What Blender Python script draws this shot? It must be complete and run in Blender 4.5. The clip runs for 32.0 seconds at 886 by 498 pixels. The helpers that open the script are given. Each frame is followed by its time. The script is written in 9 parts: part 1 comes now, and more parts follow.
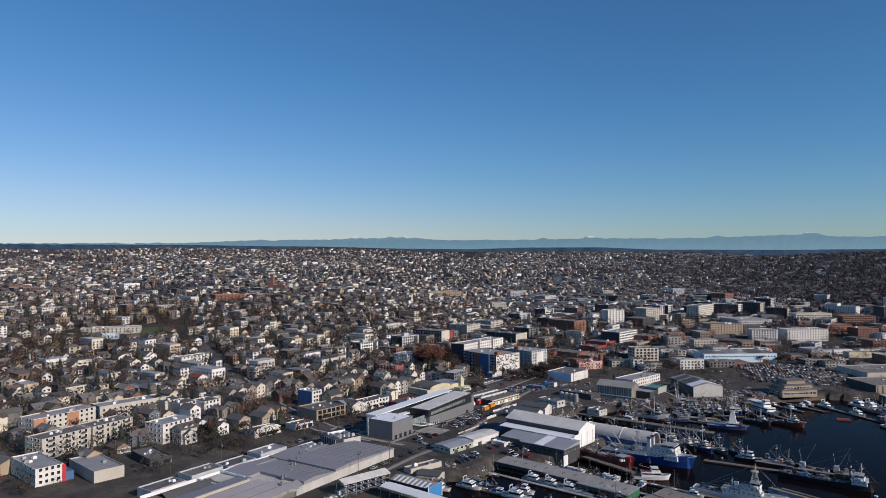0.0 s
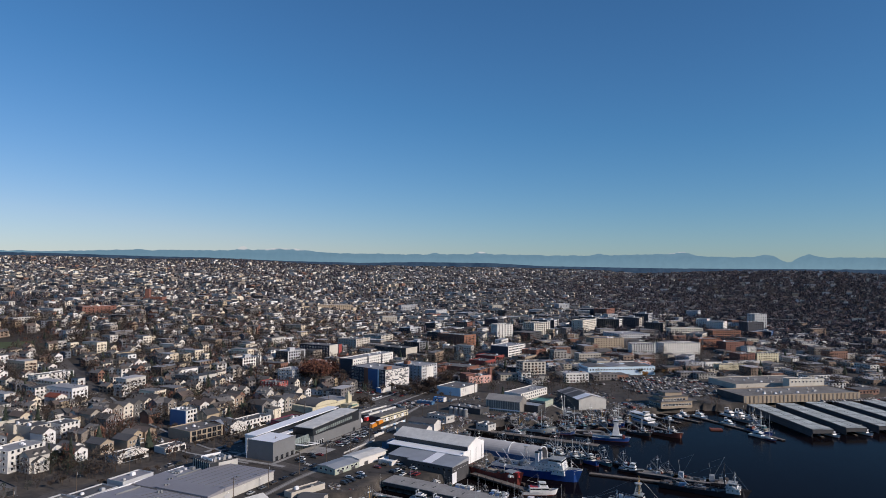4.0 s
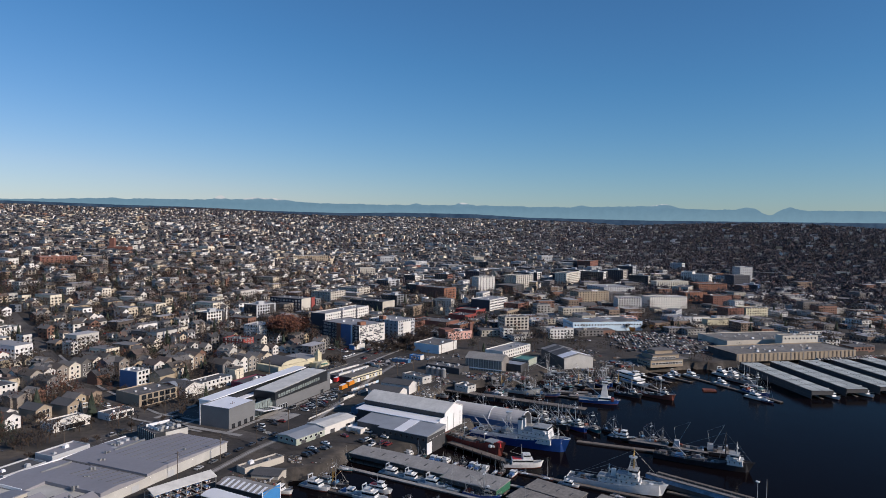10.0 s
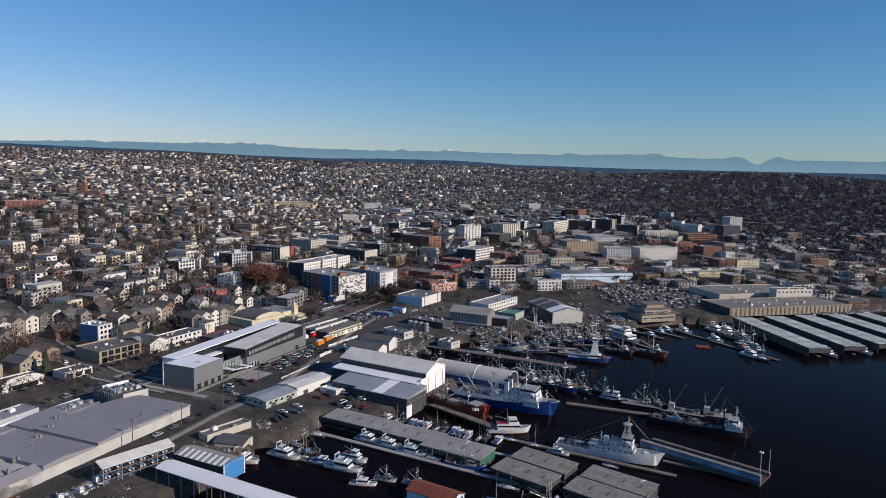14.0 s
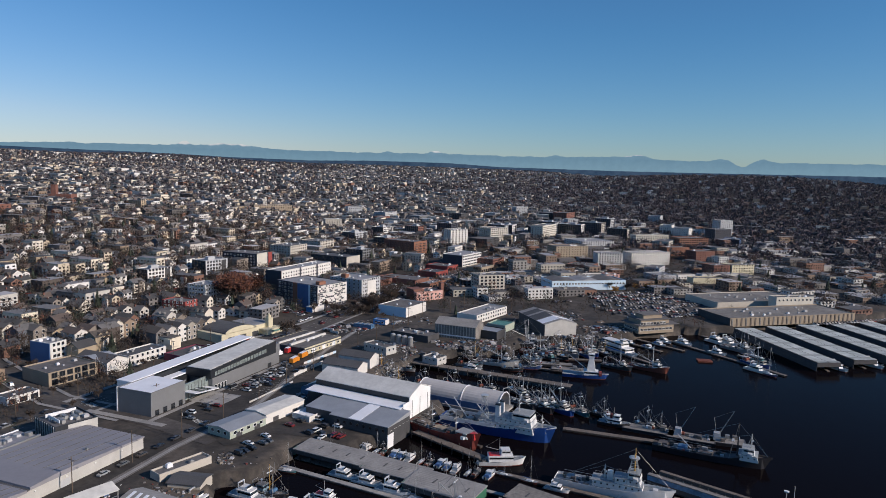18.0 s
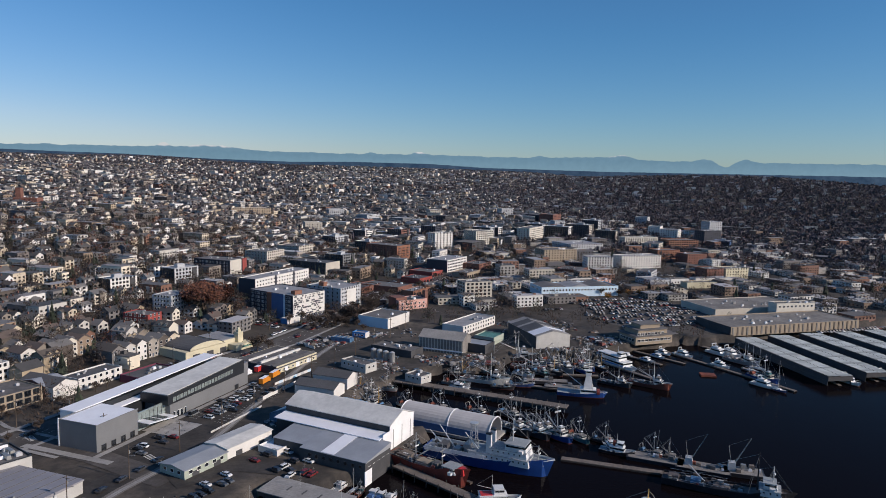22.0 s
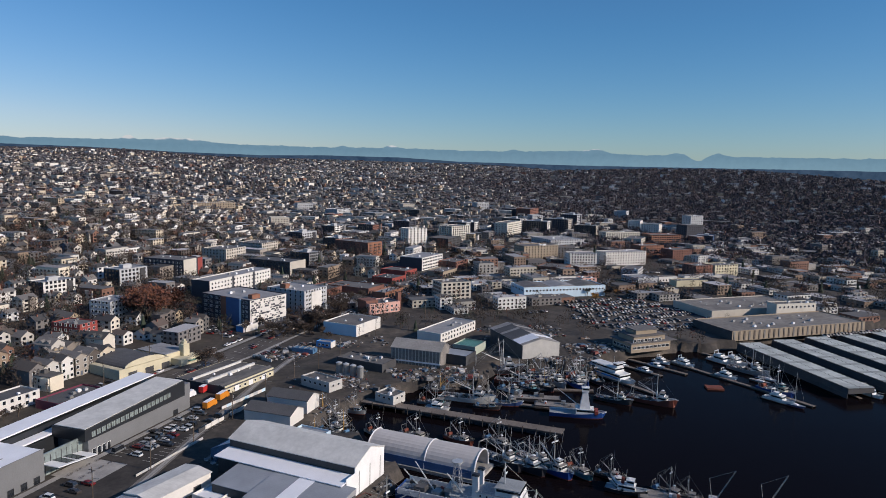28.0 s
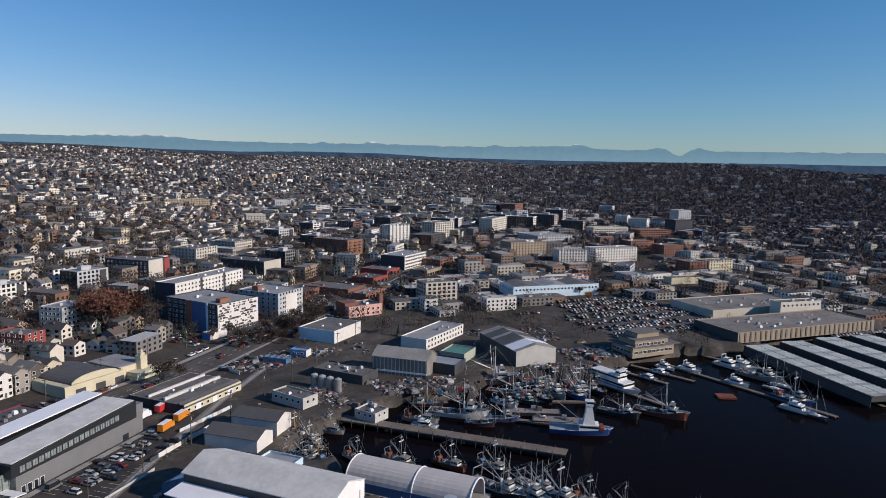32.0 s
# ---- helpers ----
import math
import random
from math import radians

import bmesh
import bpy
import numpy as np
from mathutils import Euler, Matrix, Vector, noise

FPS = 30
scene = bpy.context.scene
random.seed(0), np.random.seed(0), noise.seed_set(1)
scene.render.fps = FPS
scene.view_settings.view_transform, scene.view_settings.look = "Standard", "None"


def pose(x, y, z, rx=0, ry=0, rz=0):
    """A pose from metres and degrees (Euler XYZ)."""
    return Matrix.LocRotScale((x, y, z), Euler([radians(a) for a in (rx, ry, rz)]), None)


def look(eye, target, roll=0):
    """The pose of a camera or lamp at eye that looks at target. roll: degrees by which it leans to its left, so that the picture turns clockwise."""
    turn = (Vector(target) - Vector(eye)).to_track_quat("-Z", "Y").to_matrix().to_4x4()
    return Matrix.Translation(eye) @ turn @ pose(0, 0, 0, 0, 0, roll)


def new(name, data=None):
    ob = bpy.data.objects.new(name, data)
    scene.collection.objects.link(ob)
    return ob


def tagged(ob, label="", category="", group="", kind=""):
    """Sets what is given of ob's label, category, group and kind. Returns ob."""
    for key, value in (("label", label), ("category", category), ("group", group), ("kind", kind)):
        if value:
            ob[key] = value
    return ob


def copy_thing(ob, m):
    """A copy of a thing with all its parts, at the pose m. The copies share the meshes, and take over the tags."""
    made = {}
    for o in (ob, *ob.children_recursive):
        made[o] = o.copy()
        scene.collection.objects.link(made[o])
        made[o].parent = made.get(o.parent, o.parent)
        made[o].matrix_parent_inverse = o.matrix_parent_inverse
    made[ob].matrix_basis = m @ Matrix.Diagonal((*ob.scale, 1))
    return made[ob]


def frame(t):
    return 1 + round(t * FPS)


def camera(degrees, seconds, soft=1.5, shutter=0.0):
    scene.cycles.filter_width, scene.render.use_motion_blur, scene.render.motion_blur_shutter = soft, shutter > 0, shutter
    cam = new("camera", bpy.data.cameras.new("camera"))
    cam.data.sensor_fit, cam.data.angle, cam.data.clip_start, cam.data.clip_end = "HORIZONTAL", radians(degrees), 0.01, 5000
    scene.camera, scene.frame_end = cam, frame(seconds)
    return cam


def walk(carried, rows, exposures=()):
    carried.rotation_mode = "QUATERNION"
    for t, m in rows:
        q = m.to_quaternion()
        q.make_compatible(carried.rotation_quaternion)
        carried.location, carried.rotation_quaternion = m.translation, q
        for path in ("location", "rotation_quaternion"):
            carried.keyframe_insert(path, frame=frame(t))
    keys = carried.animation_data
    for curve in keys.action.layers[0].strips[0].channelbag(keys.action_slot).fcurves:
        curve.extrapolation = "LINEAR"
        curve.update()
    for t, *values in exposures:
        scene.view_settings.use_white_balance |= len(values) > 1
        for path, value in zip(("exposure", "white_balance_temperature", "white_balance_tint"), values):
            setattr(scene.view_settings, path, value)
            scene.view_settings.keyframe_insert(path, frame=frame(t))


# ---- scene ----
cam = camera(65.6, 32.0, soft=0.65)
ROWS = [
    (0.0, -16.66, -75.78, 118.05, 90.599, 0.318, 0.562),
    (0.2, -16.89, -75.42, 117.82, 90.535, 0.175, -2.503),
    (0.5, -17.25, -74.87, 117.47, 90.613, -0.045, -4.945),
    (1.0, -17.77, -73.98, 116.88, 90.846, -0.249, -6.380),
    (1.5, -18.17, -73.10, 116.30, 91.046, -0.370, -6.992),
    (2.0, -17.87, -71.91, 116.15, 91.211, -0.420, -7.409),
    (2.5, -17.26, -70.25, 115.92, 91.365, -0.462, -7.707),
    (3.0, -16.72, -68.07, 116.11, 91.523, -0.485, -7.986),
    (3.5, -15.91, -65.67, 116.41, 91.656, -0.504, -8.223),
    (5.5, -13.00, -53.51, 116.09, 92.295, -0.670, -8.912),
    (6.0, -12.01, -49.76, 115.96, 92.421, -0.713, -9.007),
    (6.5, -10.97, -45.77, 115.97, 92.574, -0.709, -9.114),
    (7.0, -9.97, -41.86, 115.96, 92.685, -0.696, -9.222),
    (7.5, -9.04, -38.32, 115.96, 92.624, -0.694, -9.334),
    (8.0, -8.37, -34.87, 115.83, 92.330, -0.743, -9.475),
    (8.5, -7.65, -31.39, 115.42, 91.499, -0.785, -9.598),
    (9.0, -6.63, -28.09, 115.20, 90.193, -0.829, -9.670),
    (9.5, -6.05, -24.22, 115.24, 88.953, -0.866, -9.811),
    (10.0, -5.28, -20.76, 115.14, 87.754, -0.872, -9.929),
    (10.5, -4.49, -17.66, 114.70, 86.308, -0.867, -10.096),
    (11.0, -3.42, -14.11, 115.03, 85.107, -0.862, -10.226),
    (11.5, -2.83, -10.68, 114.93, 83.867, -0.893, -10.344),
    (12.0, -1.82, -7.05, 115.05, 83.097, -0.940, -10.556),
    (12.5, -0.90, -3.36, 114.98, 83.166, -1.089, -10.671),
    (13.0, 0.00, 0.00, 115.00, 83.256, -1.224, -10.751),
    (13.5, 0.83, 3.51, 115.04, 83.300, -1.297, -10.901),
    (14.0, 1.66, 7.19, 114.94, 83.354, -1.397, -11.023),
    (14.5, 2.33, 11.18, 114.91, 83.395, -1.472, -11.186),
    (16.5, 5.72, 26.26, 114.95, 83.446, -1.569, -11.738),
    (17.0, 6.52, 29.93, 115.19, 83.484, -1.545, -11.872),
    (17.5, 7.27, 33.70, 115.21, 83.536, -1.500, -12.034),
    (18.0, 8.16, 37.58, 115.22, 83.563, -1.439, -12.193),
    (18.5, 8.93, 41.74, 115.27, 83.590, -1.397, -12.360),
    (19.0, 9.93, 45.99, 115.04, 83.624, -1.409, -12.522),
    (19.5, 10.76, 49.84, 115.04, 83.626, -1.428, -12.679),
    (20.0, 11.64, 53.65, 115.33, 83.632, -1.391, -12.830),
    (20.5, 12.55, 57.72, 115.46, 83.637, -1.339, -13.004),
    (21.0, 13.51, 61.44, 115.50, 83.663, -1.305, -13.158),
    (21.5, 14.40, 65.54, 115.41, 83.670, -1.280, -13.346),
    (22.0, 15.27, 69.43, 115.53, 83.676, -1.262, -13.539),
    (22.5, 16.03, 73.53, 115.52, 83.680, -1.264, -13.725),
    (23.0, 16.78, 77.49, 115.42, 83.717, -1.284, -13.997),
    (23.5, 18.00, 81.35, 115.21, 83.722, -1.238, -14.143),
    (24.0, 18.95, 85.24, 115.15, 83.737, -1.232, -14.286),
    (24.5, 19.91, 89.05, 115.12, 83.744, -1.218, -14.457),
    (25.0, 20.67, 92.89, 115.00, 83.754, -1.197, -14.646),
    (25.5, 21.42, 96.87, 114.76, 83.753, -1.188, -14.806),
    (27.5, 24.91, 112.88, 112.96, 83.199, -1.342, -15.663),
    (28.0, 26.00, 116.99, 112.75, 83.248, -1.282, -15.768),
    (28.5, 26.98, 121.62, 112.21, 83.162, -1.283, -15.915),
    (29.0, 27.62, 126.24, 111.77, 83.172, -1.296, -16.211),
    (29.5, 28.77, 130.44, 111.28, 83.111, -1.298, -16.532),
    (30.0, 29.83, 134.62, 110.78, 83.072, -1.276, -16.706),
    (30.5, 30.73, 138.72, 110.28, 83.074, -1.245, -16.896),
    (31.0, 31.60, 142.63, 110.05, 83.011, -1.211, -17.043),
    (31.5, 32.37, 146.38, 109.90, 83.007, -1.139, -17.212),
    (32.0, 33.40, 150.37, 109.71, 82.974, -1.033, -17.343),
] # seconds, eye in metres, turn in degrees
walk(cam, [(t, pose(x, y, z, rx, ry, rz)) for t, x, y, z, rx, ry, rz in ROWS], [(0.0, -0.12), (8.0, -0.12), (11.0, -0.05), (32.0, -0.05)])

# ---- sky, sun, exposure ----
SUN_AZ, SUN_EL = -36.0, 26.0  # degrees from +x, and above the horizon
world = bpy.data.worlds.new("clear_sky")
world.use_nodes = True
scene.world = world
wn = world.node_tree
sky = wn.nodes.new("ShaderNodeTexSky")
sky.sky_type = "NISHITA"
sky.sun_disc = False
sky.sun_elevation = radians(SUN_EL)
sky.sun_rotation = radians(90 - SUN_AZ)
sky.air_density, sky.dust_density, sky.ozone_density = 1.0, 0.15, 5.0
# blue overhead, paling to a neutral haze where the sky is brightest near the horizon
grey = wn.nodes.new("ShaderNodeRGBToBW")
wn.links.new(sky.outputs[0], grey.inputs[0])
pale = wn.nodes.new("ShaderNodeMapRange")
pale.inputs[1].default_value, pale.inputs[2].default_value = 2.7, 6.4
wn.links.new(grey.outputs[0], pale.inputs[0])
tone = wn.nodes.new("ShaderNodeMix")
tone.data_type = "RGBA"
tone.inputs["A"].default_value = (0.55, 0.90, 1.10, 1)
tone.inputs["B"].default_value = (0.94, 0.93, 1.075, 1)
wn.links.new(pale.outputs[0], tone.inputs["Factor"])
tint = wn.nodes.new("ShaderNodeVectorMath")
tint.operation = "MULTIPLY"
wn.links.new(sky.outputs[0], tint.inputs[0])
wn.links.new(tone.outputs["Result"], tint.inputs[1])
wn.links.new(tint.outputs[0], wn.nodes["Background"].inputs[0])
wn.nodes["Background"].inputs[1].default_value = 0.095
sun_dir = Vector((math.cos(radians(SUN_AZ)) * math.cos(radians(SUN_EL)), math.sin(radians(SUN_AZ)) * math.cos(radians(SUN_EL)), math.sin(radians(SUN_EL))))
sun = new("sun", bpy.data.lights.new("sun", "SUN"))
sun.data.energy, sun.data.angle, sun.data.color = 4.5, radians(0.55), (1.0, 0.865, 0.76)
sun.matrix_world = look(sun_dir * 900, (0, 0, 0))

# ---- materials ----


def nodes_of(m):
    m.use_nodes = True
    t = m.node_tree
    return t, t.nodes["Principled BSDF"]


def link(t, a, b):
    t.links.new(a, b)


def node(t, kind, **kw):
    n = t.nodes.new(kind)
    for k, v in kw.items():
        n.inputs[k.replace("_", " ")].default_value = v
    return n


def vary(t, colour_socket, coords, scale, amount, detail=4.0):
    """Colour times a noise about 1."""
    nz = node(t, "ShaderNodeTexNoise", Scale=scale, Detail=detail, Roughness=0.62)
    link(t, coords, nz.inputs["Vector"])
    mr = node(t, "ShaderNodeMapRange")
    mr.inputs[1].default_value, mr.inputs[2].default_value = 0.28, 0.72
    mr.inputs[3].default_value, mr.inputs[4].default_value = 1 - amount, 1 + amount
    link(t, nz.outputs[0], mr.inputs[0])
    mx = t.nodes.new("ShaderNodeVectorMath")
    mx.operation = "MULTIPLY"
    link(t, colour_socket, mx.inputs[0])
    link(t, mr.outputs[0], mx.inputs[1])
    return mx.outputs[0], nz.outputs[0]


def mat(name, base, rough=0.8, metal=0.0, grain=0.12, fine=3.0, coarse=0.12, stain=0.15, bump=0.0, ribs=0.0, rib_axis="X", rib_depth=0.3, palette=None, source="object", spec=0.5):
    """A surface: base colour or palette (by object or island), fine grain, coarse stains, bump and ribs (metres apart)."""
    m = bpy.data.materials.new(name)
    t, b = nodes_of(m)
    tc = t.nodes.new("ShaderNodeTexCoord")
    geo = t.nodes.new("ShaderNodeNewGeometry")
    pos = geo.outputs["Position"]
    if palette:
        ramp = t.nodes.new("ShaderNodeValToRGB")
        ramp.color_ramp.interpolation = "CONSTANT"
        el = ramp.color_ramp.elements
        el[0].color = (*palette[0], 1)
        el[1].position, el[1].color = 1 / len(palette), (*palette[1], 1)
        for i, c in enumerate(palette[2:], 2):
            el.new(i / len(palette)).color = (*c, 1)
        if source == "object":
            oi = t.nodes.new("ShaderNodeObjectInfo")
            link(t, oi.outputs["Random"], ramp.inputs[0])
        else:
            link(t, geo.outputs["Random Per Island"], ramp.inputs[0])
        col = ramp.outputs[0]
    else:
        rgb = t.nodes.new("ShaderNodeRGB")
        rgb.outputs[0].default_value = (*base, 1)
        col = rgb.outputs[0]
    col, n1 = vary(t, col, pos, fine, grain)
    if stain:
        col, _ = vary(t, col, pos, coarse, stain, 5.0)
    link(t, col, b.inputs["Base Color"])
    b.inputs["Roughness"].default_value = rough
    b.inputs["Metallic"].default_value = metal
    b.inputs["Specular IOR Level"].default_value = spec
    if ribs:
        sep = t.nodes.new("ShaderNodeSeparateXYZ")
        link(t, tc.outputs["Object"], sep.inputs[0])
        mul = t.nodes.new("ShaderNodeMath")
        mul.operation = "PINGPONG"
        link(t, sep.outputs[rib_axis], mul.inputs[0])
        mul.inputs[1].default_value = ribs / 2
        bp = node(t, "ShaderNodeBump", Strength=0.6, Distance=rib_depth)
        link(t, mul.outputs[0], bp.inputs["Height"])
        link(t, bp.outputs[0], b.inputs["Normal"])
    elif bump:
        bp = node(t, "ShaderNodeBump", Strength=0.5, Distance=bump)
        link(t, n1, bp.inputs["Height"])
        link(t, bp.outputs[0], b.inputs["Normal"])
    return m


WALLS = [(0.70, 0.69, 0.67), (0.62, 0.57, 0.48), (0.52, 0.45, 0.34), (0.17, 0.16, 0.155), (0.62, 0.60, 0.56), (0.26, 0.195, 0.14), (0.31, 0.28, 0.24), (0.15, 0.13, 0.12), (0.70, 0.63, 0.50), (0.11, 0.105, 0.10), (0.48, 0.46, 0.42), (0.19, 0.10, 0.07), (0.12, 0.135, 0.16), (0.23, 0.20, 0.17), (0.36, 0.29, 0.20), (0.09, 0.075, 0.065)]
ROOFS = [(0.073, 0.07, 0.068), (0.103, 0.098, 0.094), (0.085, 0.073, 0.064), (0.136, 0.131, 0.128), (0.055, 0.055, 0.057), (0.11, 0.085, 0.073), (0.17, 0.161, 0.152)]
CARS = [(0.68, 0.68, 0.68), (0.30, 0.31, 0.32), (0.03, 0.03, 0.035), (0.10, 0.105, 0.11), (0.62, 0.62, 0.61), (0.02, 0.02, 0.025), (0.03, 0.05, 0.10), (0.16, 0.165, 0.17), (0.05, 0.05, 0.055), (0.42, 0.42, 0.42), (0.18, 0.02, 0.02), (0.02, 0.02, 0.022), (0.06, 0.05, 0.045)]
M = {
    "asphalt": mat("asphalt", (0.074, 0.066, 0.060), 0.9, grain=0.3, fine=0.5, coarse=0.05, stain=0.55),
    "asphalt_dark": mat("dark_asphalt", (0.036, 0.032, 0.029), 0.9, grain=0.3, fine=0.6, coarse=0.07, stain=0.6),
    "concrete": mat("concrete", (0.30, 0.29, 0.275), 0.85, grain=0.12, fine=1.0, coarse=0.15, stain=0.25),
    "paint_line": mat("road_paint", (0.62, 0.61, 0.56), 0.7, stain=0.3),
    "gravel": mat("rail_gravel", (0.16, 0.145, 0.13), 0.95, grain=0.35, fine=2.5, stain=0.3),
    "steel_rail": mat("rail_steel", (0.22, 0.19, 0.17), 0.45, 0.9),
    "timber": mat("weathered_timber", (0.15, 0.125, 0.105), 0.9, grain=0.35, fine=1.5, stain=0.3, bump=0.05),
    "creosote": mat("dark_piles", (0.055, 0.045, 0.038), 0.85, grain=0.3),
    "house_wall": mat("painted_siding", None, 0.75, grain=0.05, stain=0.08, palette=WALLS),
    "house_roof": mat("asphalt_shingle", None, 0.9, grain=0.18, fine=2.0, stain=0.12, palette=ROOFS),
    "far_wall": mat("far_painted_siding", None, 0.8, grain=0.05, stain=0.0, palette=WALLS[:5] + WALLS + [WALLS[4], WALLS[10]], source="island"),
    "far_roof": mat("far_shingle", None, 0.9, grain=0.12, stain=0.0, palette=ROOFS, source="island"),
    "glass": mat("dark_window_glass", (0.018, 0.022, 0.027), 0.12, grain=0.1, stain=0.0, spec=0.8),
    "frame_white": mat("white_frame", (0.72, 0.72, 0.70), 0.6),
    "frame_dark": mat("dark_frame", (0.05, 0.05, 0.055), 0.5),
    "door": mat("painted_door", None, 0.5, palette=[(0.20, 0.05, 0.04), (0.10, 0.12, 0.16), (0.55, 0.53, 0.50), (0.08, 0.10, 0.08)]),
    "brick": mat("red_brick", (0.19, 0.088, 0.066), 0.88, grain=0.2, fine=4.0, stain=0.2),
    "white": mat("white_painted_metal", (0.78, 0.785, 0.79), 0.5, grain=0.04, stain=0.07),
    "white_rib": mat("white_ribbed_cladding", (0.80, 0.80, 0.79), 0.5, grain=0.05, stain=0.10, ribs=0.9, rib_depth=0.10),
    "roof_light": mat("pale_grey_metal_roof", (0.60, 0.59, 0.555), 0.6, 0.0, grain=0.10, fine=0.5, stain=0.16, ribs=1.0, rib_depth=0.03),
    "roof_grey": mat("grey_metal_roof", (0.33, 0.345, 0.365), 0.48, 0.15, grain=0.08, stain=0.14, ribs=1.0, rib_depth=0.03),
    "roof_membrane": mat("pale_roof_membrane", (0.245, 0.24, 0.26), 0.65, grain=0.06, fine=0.6, stain=0.10, coarse=0.05),
    "roof_white": mat("white_roof_membrane", (0.82, 0.83, 0.86), 0.5, grain=0.04, stain=0.06),
    "roof_tar": mat("grey_tar_roof", (0.13, 0.125, 0.122), 0.9, grain=0.2, fine=0.8, stain=0.25),
    "roof_flat": mat("grey_flat_roofing", (0.27, 0.27, 0.275), 0.75, grain=0.12, fine=0.8, stain=0.2),
    # pale base colour stands in for the bright reflection in the panes
    "pale_glass": mat("reflection_coloured_glass", (0.22, 0.26, 0.25), 0.15, grain=0.3, fine=0.4, stain=0.0, spec=0.8),
    "roof_patchy": mat("patched_tar_roof", (0.115, 0.11, 0.108), 0.9, grain=0.35, fine=0.25, stain=0.35, coarse=0.06),
    "roof_dark": mat("dark_tar_roof", (0.085, 0.085, 0.088), 0.85, grain=0.2, stain=0.2),
    "roof_green": mat("green_metal_roof", (0.10, 0.24, 0.20), 0.5, 0.1, ribs=0.6),
    "pale_wall": mat("pale_grey_block_wall", (0.46, 0.45, 0.42), 0.85, grain=0.08, stain=0.16),
    "low_wall": mat("muted_store_walls", None, 0.85, grain=0.08, stain=0.0, palette=[(0.30, 0.29, 0.27), (0.50, 0.49, 0.46), (0.16, 0.15, 0.145), (0.22, 0.16, 0.12), (0.40, 0.37, 0.31), (0.10, 0.10, 0.11), (0.62, 0.61, 0.58), (0.20, 0.11, 0.08)], source="island"),
    "low_roof": mat("mixed_flat_roofs", None, 0.8, grain=0.15, stain=0.0, palette=[(0.12, 0.116, 0.112), (0.18, 0.176, 0.173), (0.075, 0.075, 0.075), (0.3, 0.3, 0.307), (0.053, 0.053, 0.054), (0.15, 0.135, 0.12), (0.098, 0.094, 0.09), (0.36, 0.35, 0.345), (0.24, 0.225, 0.22), (0.45, 0.44, 0.44)], source="island"),
    "zinc": mat("grey_zinc_cladding", (0.185, 0.19, 0.195), 0.5, 0.1, grain=0.08, stain=0.10, ribs=0.6, rib_depth=0.03),
    "zinc_dark": mat("dark_zinc_cladding", (0.036, 0.040, 0.046), 0.42, 0.4, grain=0.08, stain=0.08),
    "green_wall": mat("dark_green_cladding", (0.03, 0.13, 0.075), 0.6, grain=0.1, stain=0.15),
    # dark cladding; also painted on faces to stand in for their shade
    "dark_wall": mat("dark_weathered_and_shade_cladding", (0.055, 0.055, 0.058), 0.8, grain=0.2, stain=0.25),
    "cream": mat("cream_stucco", (0.55, 0.52, 0.45), 0.8, grain=0.06, stain=0.10),
    "yellow_wall": mat("pale_yellow_paint", (0.56, 0.51, 0.36), 0.75, grain=0.06, stain=0.12),
    "beige": mat("beige_stucco", (0.46, 0.425, 0.365), 0.85, grain=0.08, stain=0.10),
    "tan": mat("tan_siding", (0.32, 0.26, 0.19), 0.85, grain=0.08, stain=0.12),
    "grey_wall": mat("grey_painted_wall", (0.42, 0.43, 0.44), 0.8, grain=0.08, stain=0.12),
    "sage": mat("sage_green_siding", (0.36, 0.40, 0.33), 0.8, grain=0.08, stain=0.10),
    "off_white": mat("off_white_stucco", (0.64, 0.62, 0.58), 0.8, grain=0.05, stain=0.10),
    "blue_wall": mat("blue_panel", (0.06, 0.13, 0.28), 0.65, grain=0.08, stain=0.1),
    "lightblue_wall": mat("pale_blue_painted_wall", (0.52, 0.66, 0.76), 0.7, grain=0.05, stain=0.08),
    "skyblue": mat("bright_blue_paint", (0.05, 0.22, 0.50), 0.5, grain=0.06, stain=0.12),
    "red_wall": mat("red_panel", (0.27, 0.055, 0.045), 0.7, grain=0.08, stain=0.1),
    "orange_brick": mat("orange_brick", (0.25, 0.115, 0.072), 0.85, grain=0.15, stain=0.15),
    "orange_bay": mat("faded_orange_stucco", (0.42, 0.22, 0.13), 0.85, grain=0.08, stain=0.15),
    "pink": mat("pink_stucco", (0.62, 0.36, 0.30), 0.8, grain=0.06, stain=0.1),
    # navy siding; on some pale blocks it stands in for a shaded end
    "navy_wall": mat("charcoal_blue_and_shade_siding", (0.045, 0.048, 0.062), 0.75, grain=0.08, stain=0.1),
    "purple": mat("plum_paint", (0.16, 0.03, 0.06), 0.7),
    "rust": mat("rusted_iron_roof", (0.20, 0.055, 0.032), 0.85, grain=0.35, fine=0.8, stain=0.35, ribs=0.5),
    "rust_steel": mat("rusty_dock_steel", (0.10, 0.085, 0.08), 0.8, grain=0.3, fine=0.5, stain=0.3),
    "worn_blue": mat("worn_blue_paint", (0.07, 0.16, 0.27), 0.7, grain=0.35, fine=0.5, stain=0.35, coarse=0.2),
    "fabric": mat("white_tarpaulin", (0.50, 0.475, 0.455), 0.6, grain=0.05, stain=0.10),
    "hull_white": mat("white_hull_paint", (0.66, 0.66, 0.65), 0.4, grain=0.05, fine=0.8, stain=0.12, coarse=0.3),
    "hull_blue": mat("blue_hull_paint", (0.012, 0.05, 0.20), 0.35, grain=0.08, fine=0.6, stain=0.15, coarse=0.2),
    "hull_black": mat("black_hull_paint", (0.022, 0.022, 0.026), 0.45, grain=0.2, stain=0.3, coarse=0.3),
    "hull_red": mat("red_hull_paint", (0.17, 0.030, 0.020), 0.7, grain=0.3, stain=0.4, coarse=0.25),
